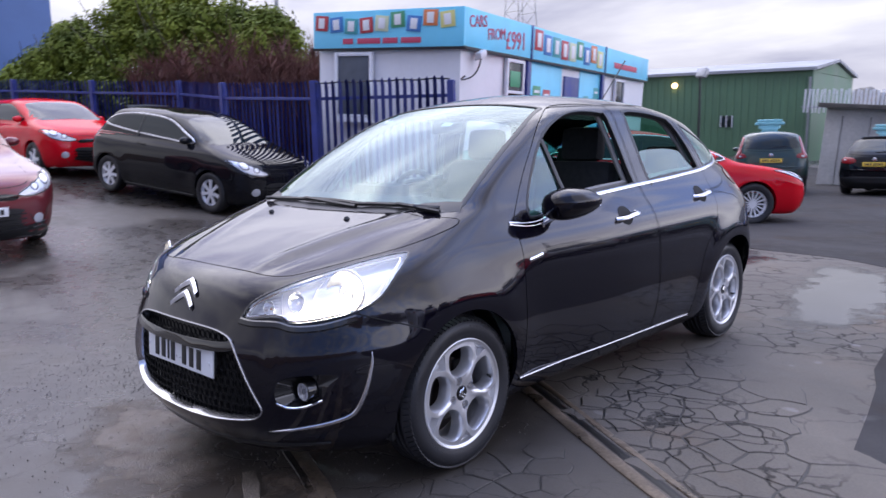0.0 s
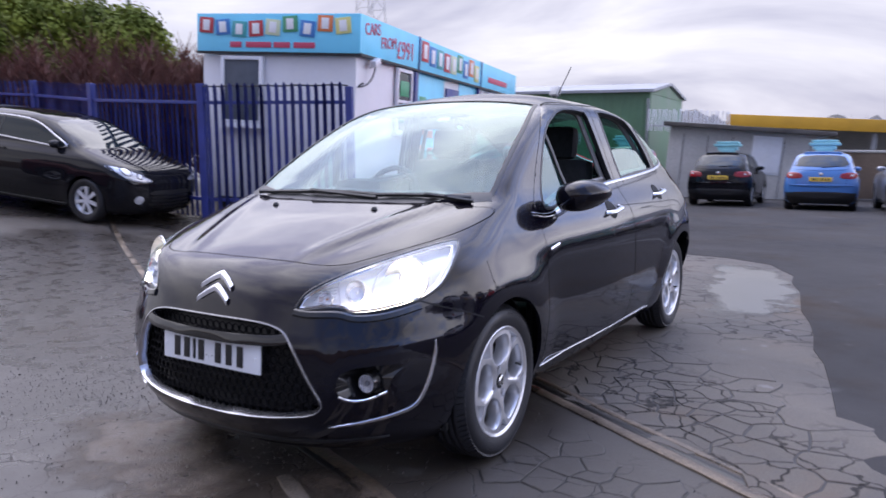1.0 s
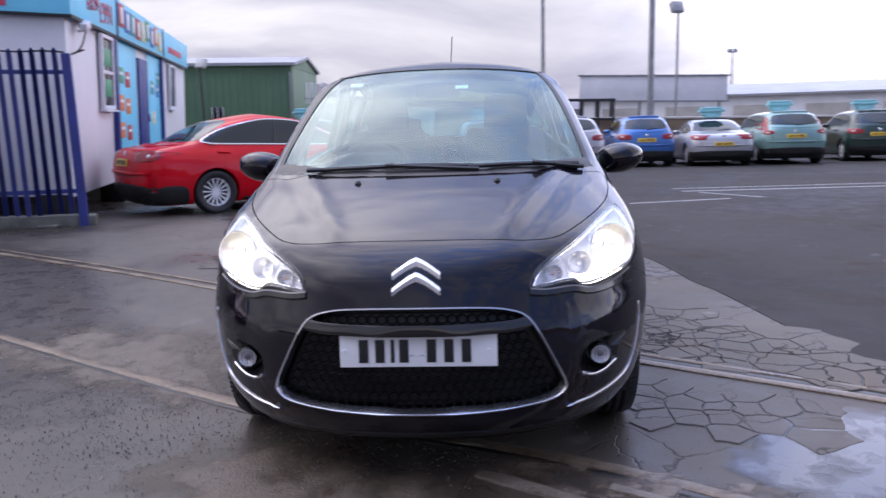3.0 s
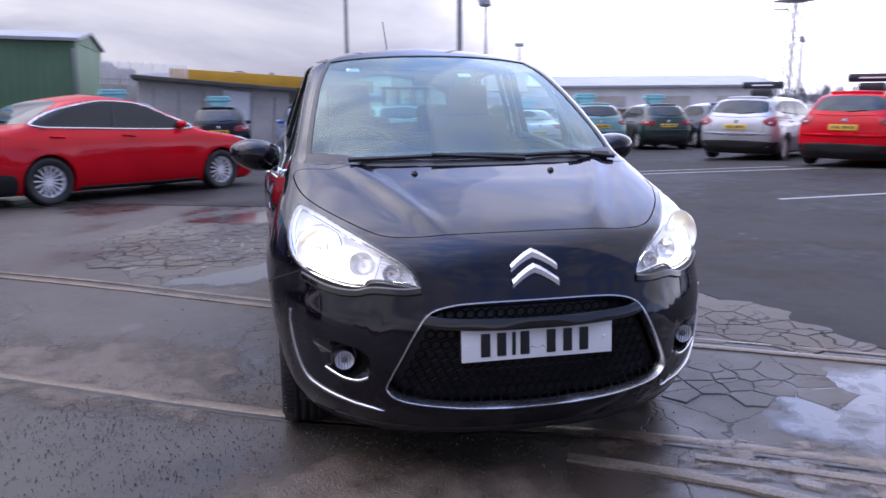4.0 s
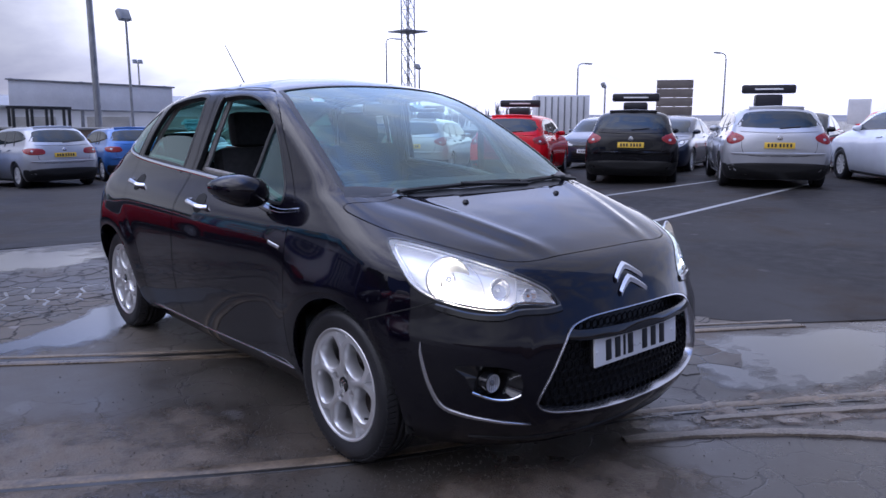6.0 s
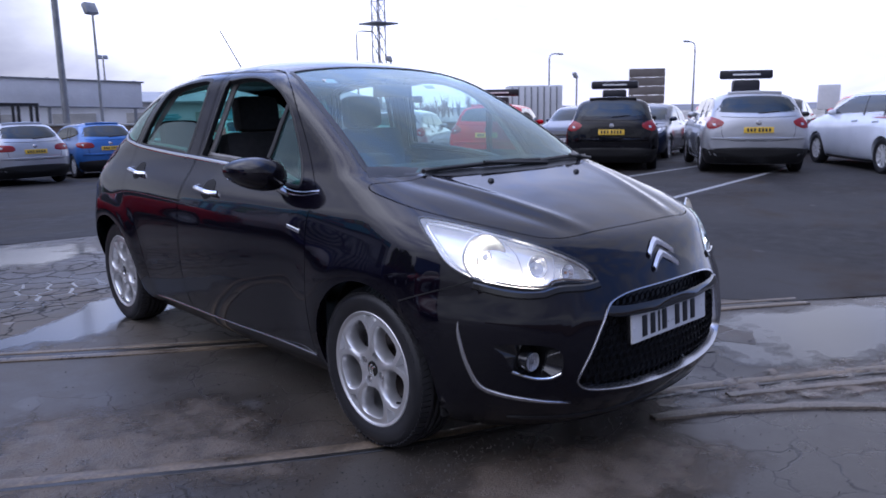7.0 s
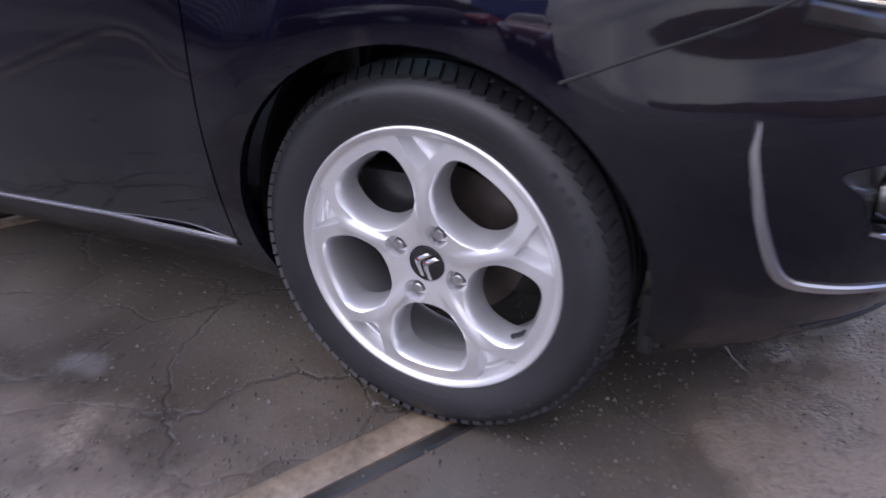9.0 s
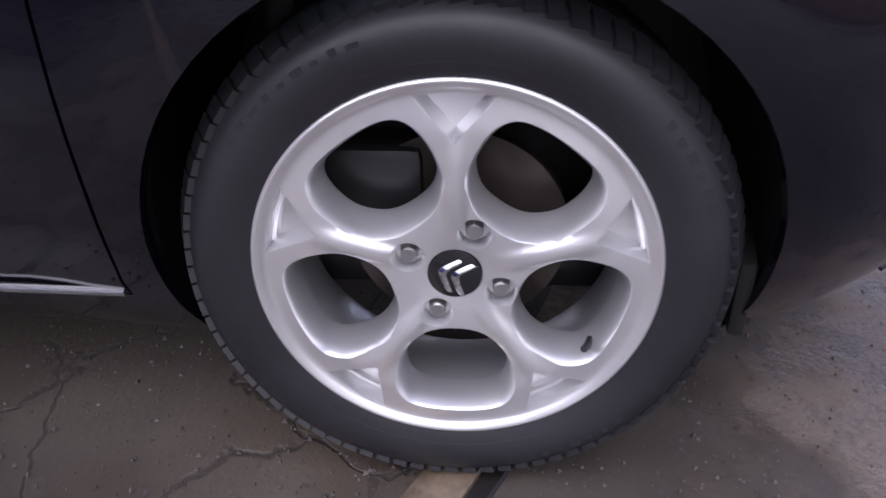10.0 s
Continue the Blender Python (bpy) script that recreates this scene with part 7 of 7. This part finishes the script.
bill = thing("billboard", "long white sign board on steel posts", "billboard", at=pose(4.67, 33.2, 0, 0, 1.6, -2))
part("panel", boxed((6.7, .06, 1.12), (3.35, 0, 2.16), .01), WHITE_SHEET, bill)
for z in (1.58, 2.74):
    part("frame_rail", boxed((6.9, .10, .07), (3.35, -.04, z), .01), STEEL_GREY, bill)
for x in (.12, 2.8, 3.4, 6.4):
    part("post", boxed((.12, .14, 3.6), (x, .08, 1.0), .01), STEEL_GREY, bill)
post_lamp("tall_pole", "tall slim steel lighting pole", (4.5, 52), 18, .16, 1, 0, "plain")
post_lamp("tall_pole", "tall slim steel lighting pole", (7.6, 31.3), 13, .15, 1, 0, "plain")
post_lamp("floodlight_post", "floodlight on a steel post", (7.9, 28.0), 5.7, .06, 1, 200)
post_lamp("floodlight_post", "twin floodlight on a far post", polar(19.0, 95, (-2.07, -2.39)), 8.5, .12, 2, 180)
post_lamp("floodlight_post", "floodlight on a steel post", polar(38.7, 60, (-2.07, -2.39)), 6.2, .09, 1, 200)
post_lamp("street_lamp", "tall grey street lamp", polar(36.3, 70, (-2.07, -2.39)), 9.0, .10, 1, 0, "street")
post_lamp("street_lamp", "tall grey street lamp", polar(50.4, 62, (-2.07, -2.39)), 6.0, .08, 1, 0, "street")
post_lamp("street_lamp", "tall grey street lamp", polar(60.6, 62, (-2.07, -2.39)), 6.2, .08, 1, 180, "street")
post_lamp("floodlight_post", "floodlight on a steel post", polar(52.4, 60, (-2.07, -2.39)), 4.4, .08, 1, 200)


def lattice(name, label, xy, height, w0, w1, bays):
    t = thing(name, label, "mast", at=pose(xy[0], xy[1], ground_z(*xy) - .05))
    for sx in (-1, 1):
        for sy in (-1, 1):
            bm = bmesh.new()
            rod(bm, (sx * w0, sy * w0, 0), (sx * w1, sy * w1, height), .07, .05, 6)
            part("leg", bm, STEEL_GREY, t)
    for i in range(bays):
        z0, z1 = height * i / bays, height * (i + 1) / bays
        wa, wb = w0 + (w1 - w0) * i / bays, w0 + (w1 - w0) * (i + 1) / bays
        for s in (-1, 1):
            for p_, q_ in (((-wa, s * wa, z0), (wb, s * wb, z1)), ((s * wa, -wa, z0), (s * wb, wb, z1)), ((wa, s * wa, z0), (-wb, s * wb, z1)), ((-wb, s * wb, z1), (wb, s * wb, z1))):
                part("brace", rod(bmesh.new(), p_, q_, .03, None, 5), STEEL_GREY, t)
    return t


m = lattice("lattice_mast", "tall steel lattice lighting mast", polar(37.9, 66, (-2.07, -2.39)), 16, .42, .38, 14)
part("platform", boxed((2.4, 2.4, .12), (0, 0, 9.6), .02), STEEL_GREY, m)
lattice("pylon", "grey lattice electricity pylon far behind the cabin", polar(-37.3, 120, (2.68, -2.1)), 34, 2.6, 1.0, 12)
post_lamp("thin_pole", "thin wooden pole behind the hedge", polar(-55.0, 30, (2.68, -2.1)), 9, .09, 1, 0, "plain")

BROWN = material("brown_sign_back", (0.16, 0.14, 0.13), 0.7, noise_scale=1, vary=0.2)
sb = thing("sign_board_back", "back of a large brown boarded sign", "sign", at=pose(*polar(57.2, 40, (-2.07, -2.39)), -.2, 0, 0, -57))
for i in range(5):
    part("plank", boxed((1.75, .06, .42), (0, 0, 1.25 + i * .44), .015), BROWN, sb)
for x in (-.7, 0, .7):
    part("post", boxed((.10, .12, 3.2), (x, .08, 1.6), .01), STEEL_GREY, sb)
lorry = thing("lorry_trailer", "pale high-sided lorry trailer far across the yard", "trailer", at=pose(*polar(49.3, 46, (-2.07, -2.39)), -.6, 0, 0, -42))
part("side_panel", boxed((3.2, 2.2, 2.3), (0, 1.1, 1.9), .04), WHITE_SHEET, lorry)
for i in range(8):
    part("panel_rib", boxed((.08, .05, 2.1), (-1.4 + i * .38, -.02, 1.9), .01), STEEL_GREY, lorry)
part("chassis", boxed((3.2, 1.6, .4), (0, 1.1, .55), .04), BLACK_PLASTIC, lorry)
pylon_sign = thing("dealer_sign", "white square sign with a plain blue oval", "sign", at=pose(*polar(69.6, 30, (-2.39, -2.14)), 0, 0, 0, -70))
part("panel", boxed((.70, .16, .85), (0, 0, 1.42), .03), WHITE_SHEET, pylon_sign)
part("post", boxed((.16, .12, 1.3), (0, .02, .5), .01), STEEL_GREY, pylon_sign)
ov = lathe([(-.02, .001), (-.02, .4), (.0, .4)], 28, "Z")
part("oval", ov, TILE["blue"], pylon_sign, at=Matrix.Translation((0, -.09, 1.60)) @ Matrix.Rotation(radians(90), 4, "X") @ Matrix.Diagonal((.65, .3, 1, 1)))

# blue works wall at the far end of the fence
BLUE_WALL = material("blue_factory_cladding", (0.045, 0.11, 0.27), 0.5, noise_scale=0.5, vary=0.1, fine=0.2)
bw = thing("blue_works", "plain blue clad factory wall beyond the fence", "factory", at=pose(-26.3, 8.7, .3, 0, 0, 92))
part("wall", boxed((9, 6, 7), (-4.5, 3.2, 3.5), .03), BLUE_WALL, bw)
part("roof_edge", boxed((9.3, 6.3, .2), (-4.5, 3.2, 7.05), .03), BLUE_PAINT, bw)

# low brick wall and bank behind the far row
BRICKISH = material("brown_brick_wall", (0.17, 0.12, 0.085), 0.8, noise_scale=1.2, vary=0.3, bump=0.3, fine=0.6)
lw = thing("low_brick_wall", "low brown brick wall behind the far row of cars", "wall", at=pose(-.7, 26.6, -.62, 0, 1.0, -3))
part("wall", boxed((29, .3, 1.55), (14.5, .15, .75), .02), BRICKISH, lw)
part("coping", boxed((29.1, .38, .08), (14.5, .15, 1.56), .02), CONCRETE, lw)
frame_rack = thing("steel_rack", "dark open steel rack behind the low wall", "rack", at=pose(3.35, 26.0, -.9, 0, 1.0, -2))
for x in (0, .55, 1.15, 1.7):
    for y in (0, .8):
        part("post", boxed((.09, .09, 2.5), (x, y, 1.25), .008), BLACK_PLASTIC, frame_rack)
for z in (1.75, 2.46):
    for y in (0, .8):
        part("beam", boxed((1.85, .07, .09), (.85, y, z), .008), BLACK_PLASTIC, frame_rack)
rack = thing("railing", "pale steel palisade railing on the far wall", "railing", at=pose(-6.9, 27.6, 1.75, 0, 3.0, 13))
for i in range(24):
    part("upright", boxed((.055, .03, .85), (i * .13, 0, .42 + .03 * math.sin(i * 3)), .006, Matrix.Rotation(radians(3 * math.sin(i * 2.1)), 4, "Y")), WHITE_SHEET, rack)
part("rail", boxed((3.2, .04, .06), (1.5, .03, .2), .006), STEEL_GREY, rack)

# ---- shrubs behind the fence ----
LEAF = material("evergreen_leaves", (0.085, 0.130, 0.015), 0.75, spec=0.2, noise_scale=1.2, vary=0.5, second=(0.20, 0.24, 0.030))
TWIG = material("red_brown_twigs", (0.15, 0.065, 0.05), 0.8, noise_scale=4, vary=0.4)
BARK = material("shrub_bark", (0.07, 0.055, 0.04), 0.85, noise_scale=5, vary=0.4, bump=0.4)


def shrub(xy, height, radius, seed, leafy=True):
    rng = random.Random(seed)
    z0 = ground_z(*xy) - .03
    t = thing("evergreen_shrub" if leafy else "bare_shrub", "dense dark green shrub behind the fence" if leafy else "bare red-brown twiggy shrub behind the fence", "shrub", "shrubs behind the fence", pose(xy[0], xy[1], z0))
    wood = bmesh.new()
    tips = []
    for k in range(7 if leafy else 16):
        a, lean = rng.uniform(0, 6.28), rng.uniform(.1, .55)
        p = Vector((rng.uniform(-.15, .15), rng.uniform(-.15, .15), 0))
        d = Vector((math.cos(a) * lean, math.sin(a) * lean, 1)).normalized()
        r = .05 if leafy else .02
        for q in range(5):
            n_ = p + d * height * .19 * rng.uniform(.8, 1.15)
            rod(wood, p, n_, r, r * .7, 5)
            p, r = n_, r * .7
            d = (d + Vector((rng.uniform(-.3, .3), rng.uniform(-.3, .3), .05))).normalized()
            tips.append(p.copy())
    part("trunk", wood, BARK, t)
    verts, faces = [], []
    if leafy:
        clumps = []
        for k in range(120):
            a, u = rng.uniform(0, 6.28), rng.uniform(.12, 1)
            shape = math.sin(math.pi * min(1, u * .82 + .18)) ** .6
            rr = radius * shape * rng.uniform(.55, 1.0)
            clumps.append(Vector((math.cos(a) * rr, math.sin(a) * rr, height * u * rng.uniform(.92, 1.0))))
        for c in clumps:
            size = rng.uniform(.28, .5)
            for k in range(170):
                v = Vector((rng.gauss(0, 1), rng.gauss(0, 1), rng.gauss(0, 1)))
                p = c + v.normalized() * size * rng.uniform(.5, 1.05)
                if p.z < .2:
                    continue
                nrm = (v.normalized() + Vector((rng.uniform(-.6, .6), rng.uniform(-.6, .6), rng.uniform(-.2, .8)))).normalized()
                s1 = nrm.orthogonal().normalized()
                s1.rotate(Matrix.Rotation(rng.uniform(0, 6.28), 3, nrm))
                s2 = nrm.cross(s1)
                ln, wd = rng.uniform(.055, .10), rng.uniform(.022, .04)
                b_ = len(verts)
                verts += [p - s1 * ln, p + s2 * wd, p + s1 * ln, p - s2 * wd]
                faces.append((b_, b_ + 1, b_ + 2, b_ + 3))
    else:
        for k in range(2600):
            c = rng.choice(tips) * rng.uniform(.75, 1.0)
            d = Vector((rng.uniform(-.6, .6), rng.uniform(-.6, .6), rng.uniform(.2, 1))).normalized()
            ln = rng.uniform(.3, .75)
            s1 = d.orthogonal().normalized() * .013
            bend_ = Vector((rng.uniform(-.15, .15), rng.uniform(-.15, .15), 0))
            s2 = d.cross(s1)
            b_ = len(verts)
            e = c + d * ln + bend_
            verts += [c - s1, c + s1, e, c + s2, c - s2]
            faces += [(b_, b_ + 1, b_ + 2), (b_ + 3, b_ + 4, b_ + 2)]
    me = bpy.data.meshes.new("crown")
    me.from_pydata([tuple(v) for v in verts], [], faces)
    part("crown", me, LEAF if leafy else TWIG, t, smooth=False, angle=0)


for i, (x, y, h_, r_) in enumerate(((-22.6, 6.6, 3.2, 1.5), (-21.3, 7.2, 4.0, 1.5), (-22.3, 7.9, 4.3, 1.7), (-20.0, 8.4, 5.0, 1.9), (-17.9, 8.2, 4.9, 1.8), (-16.0, 8.3, 4.6, 1.7), (-14.4, 8.5, 4.1, 1.5), (-13.0, 8.6, 3.6, 1.2))):
    shrub((x, y), h_, r_, 40 + i)
for i, (x, y, h_) in enumerate(((-15.2, 7.0, 2.5), (-13.8, 7.1, 2.7), (-12.5, 7.2, 2.9), (-11.4, 7.3, 2.7), (-10.6, 7.6, 2.6), (-9.8, 7.9, 2.5), (-12.0, 8.6, 3.0))):
    shrub((x, y), h_, 1.0, 70 + i, False)
# an ochre skip edge behind the twigs
skip = thing("yellow_skip", "weathered yellow skip behind the fence", "skip", at=pose(-10.6, 10.6, .6, 0, 0, 20))
part("side", boxed((2.0, 1.4, 2.3), (0, 0, 1.15), .04), YELLOW, skip)

# earth mounds with scrub beyond the canopy
MOUND = material("scrubby_earth_mound", (0.085, 0.078, 0.062), 0.9, noise_scale=0.35, vary=0.5, bump=0.5, fine=0.9, second=(0.16, 0.15, 0.13))
for az, dist, wide, tall, seed in ((-12.6, 66, 5.5, 5.2, 1), (-3.6, 78, 12.0, 4.8, 2)):
    c = polar(az, dist, (1.7, -2.8))
    md = bmesh.new()
    vs = []
    for j in range(15):
        row_ = []
        for i in range(49):
            u, v = -1 + i / 24, -1 + j / 7
            h_ = max(0, 1 - abs(u) ** 2.2) * max(0, 1 - v * v) ** .5 * (1 + .22 * noise.noise((u * 5, v * 2, seed)) + .10 * noise.noise((u * 21, v * 6, seed)))
            row_.append(md.verts.new((c.x + u * wide, c.y + v * 6, -1.6 + tall * h_)))
        vs.append(row_)
    for p, q in zip(vs, vs[1:]):
        for k in range(48):
            md.faces.new((p[k], p[k + 1], q[k + 1], q[k]))
    tagged(part("earth_mound", md, MOUND, None), "grey-brown scrubby earth mound beyond the yard", "mound", kind="structure")

# a plain dark wall added unseen behind the walk, to darken car reflections and ground
tagged(part("wall_south", boxed((70, .4, 2.3), (2, -17, 1.05), .05), BRICKISH, None), "plain brown wall added out of view to darken reflections", "wall", kind="structure")

# far bare woods and a pale hill on the skyline
WOODS = material("far_bare_woods", (0.22, 0.21, 0.23), 0.9, noise_scale=0.2, vary=0.3)
rng = random.Random(5)
verts, faces = [], []
for k in range(700):
    az = rng.choice((rng.uniform(22, 34), rng.uniform(36, 48), rng.uniform(-23.5, -19.5), rng.uniform(-14, 4)))
    dist = rng.uniform(150, 190)
    p = polar(az, dist)
    base = -2 + 1.5 * noise.noise((az * .2, 0, 3))
    hh = rng.uniform(2.5, 6.5) * (1.0 if az > 20 else 1.45 if az < -18 else 1.25)
    for q in range(9):
        a, lean = rng.uniform(0, 6.28), rng.uniform(.1, .5)
        c = Vector((p.x, p.y, base + hh * rng.uniform(.2, .6)))
        e = c + Vector((math.cos(a) * lean, math.sin(a) * lean, 1)).normalized() * hh * rng.uniform(.3, .55)
        b_ = len(verts)
        w_ = .13
        verts += [c + Vector((-w_, 0, 0)), c + Vector((w_, 0, 0)), e]
        faces.append((b_, b_ + 1, b_ + 2))
me = bpy.data.meshes.new("woods")
me.from_pydata([tuple(v) for v in verts], [], faces)
tagged(part("far_woods", me, WOODS, None, smooth=False, angle=0), "far hazy line of bare trees", "trees", kind="stuff")
HILL = material("far_grey_hill", (0.20, 0.20, 0.22), 0.95, noise_scale=0.05, vary=0.25, fine=0.5)
hb = bmesh.new()
prev = None
for i in range(121):
    az = -60 + i * 1.5
    p, q = polar(az, 320), polar(az, 420)
    top_ = 7 + 4 * noise.noise((az * .06, 2, 0)) + (6 * math.exp(-((az + 6) / 7) ** 2)) + 1.2 * noise.noise((az * .5, 4, 0))
    top_ *= 1 - .85 * min(1, max(0, (az - 22) / 14))
    cur = [hb.verts.new((p.x, p.y, -8)), hb.verts.new((p.x, p.y, top_ * .45 - 2)), hb.verts.new((q.x, q.y, top_)), hb.verts.new((q.x * 1.1, q.y * 1.1, -8))]
    if prev:
        for k in range(3):
            hb.faces.new((prev[k], prev[k + 1], cur[k + 1], cur[k]))
    prev = cur
tagged(part("backdrop", hb, HILL, None), "low grey hill on the far skyline", "hill", kind="structure")

# ---- broken surfacing: plates with open joints ----
CRACK_BED = material("dark_crack_dirt", (0.018, 0.015, 0.012), 0.55, noise_scale=12, vary=0.5, bump=0.4)


def clipped(poly, p, q):
    """The part of a convex polygon nearer to p than to q."""
    m, d = (p + q) / 2, q - p
    out = []
    for i in range(len(poly)):
        a, b = poly[i], poly[(i + 1) % len(poly)]
        u, v = (a - m).dot(d), (b - m).dot(d)
        if u <= 0:
            out.append(a)
        if u * v < 0:
            out.append(a.lerp(b, u / (u - v)))
    return out


def bent(p):
    n1, n2 = noise.noise((p.x * 8, p.y * 8, 3)), noise.noise((p.x * 8, p.y * 8, 17))
    n3, n4 = noise.noise((p.x * 27, p.y * 27, 5)), noise.noise((p.x * 27, p.y * 27, 29))
    return p + Vector((n1, n2)) * .030 + Vector((n3, n4)) * .010


def inside(p, outline):
    hit = False
    for i in range(len(outline)):
        (ax, ay), (bx, by) = outline[i - 1], outline[i]
        if (ay > p.y) != (by > p.y) and p.x < ax + (p.y - ay) * (bx - ax) / (by - ay):
            hit = not hit
    return hit


def crazed(outline, small, large, core, reach, mat, parent, base, seed, gap):
    """Breaks an area into plates, small ones round a core and larger ones away from it."""
    rng = random.Random(seed)
    xs, ys = [p[0] for p in outline], [p[1] for p in outline]
    seeds = []
    for _ in range(9000):
        p = Vector((rng.uniform(min(xs) - .3, max(xs) + .3), rng.uniform(min(ys) - .3, max(ys) + .3)))
        near = min(1, (p - Vector(core)).length / reach)
        r = small + (large - small) * near ** 1.5
        if all((p - q).length > r * .85 for q in seeds):
            seeds.append(p)
    bed_v, bed_f = [], []
    for p in seeds:
        if not inside(p, outline):
            continue
        w = large * 1.6
        poly = [p + Vector(c) * w for c in ((-1, -1), (1, -1), (1, 1), (-1, 1))]
        for q in seeds:
            if q is not p and (q - p).length < w * 2.9:
                poly = clipped(poly, p, q)
        line = []
        for i in range(len(poly)):
            a, b = poly[i], poly[(i + 1) % len(poly)]
            line += [bent(a.lerp(b, k / 3)) for k in range(3)]
        mid = sum(line, Vector((0, 0))) / len(line)
        z0 = ground_z(mid.x, mid.y) + base
        o = len(bed_v)
        bed_v += [(*q, z0 + .0012) for q in line]
        bed_f.append(tuple(range(o, o + len(line))))
        g = gap * rng.uniform(.5, 1.3)
        tip = Vector((rng.uniform(-1, 1), rng.uniform(-1, 1))) * .010
        ring = []
        for d, z in ((g, .0008), (g + .002, .0042), (g + .006, .0052)):
            ring.append([])
            for q in line:
                e = mid - q
                q2 = q + e.normalized() * min(d, e.length * .6)
                ring[-1].append((*q2, z0 + z + (q2 - mid).dot(tip) * (z > .001)))
        n = len(line)
        me = bpy.data.meshes.new("slab_piece")
        me.from_pydata([v for r in ring for v in r], [], [(j * n + k, j * n + (k + 1) % n, (j + 1) * n + (k + 1) % n, (j + 1) * n + k) for j in (0, 1) for k in range(n)] + [tuple(range(2 * n, 3 * n))])
        part("slab_piece", me, mat, parent, smooth=False, angle=0)
    me = bpy.data.meshes.new("crack_bed")
    me.from_pydata(bed_v, [], bed_f)
    part("crack_bed", me, CRACK_BED, parent, smooth=False, angle=0)


apron, yard = bpy.data.objects["pavement"], bpy.data.objects["ground"]
crazed([(.82, .80), (1.30, .52), (1.95, .16), (2.10, .45), (2.02, 1.1), (1.55, 1.35), (1.35, 1.75), (.85, 1.95), (.75, 1.35)], .10, .26, (1.12, 1.0), .75, APRON, apron, .003, 11, .0065)
crazed([(.85, .42), (1.45, .06), (1.75, -.12), (1.55, -.40), (1.05, -.30), (.80, -.05)], .12, .24, (1.15, .1), .7, YARD, yard, .0, 12, .005)
crazed([(-2.3, 3.0), (-1.5, 2.95), (-.55, 3.35), (-.40, 4.3), (-1.0, 4.75), (-2.2, 4.1)], .16, .24, (-1.2, 3.8), 1.2, APRON, apron, .003, 13, .012)
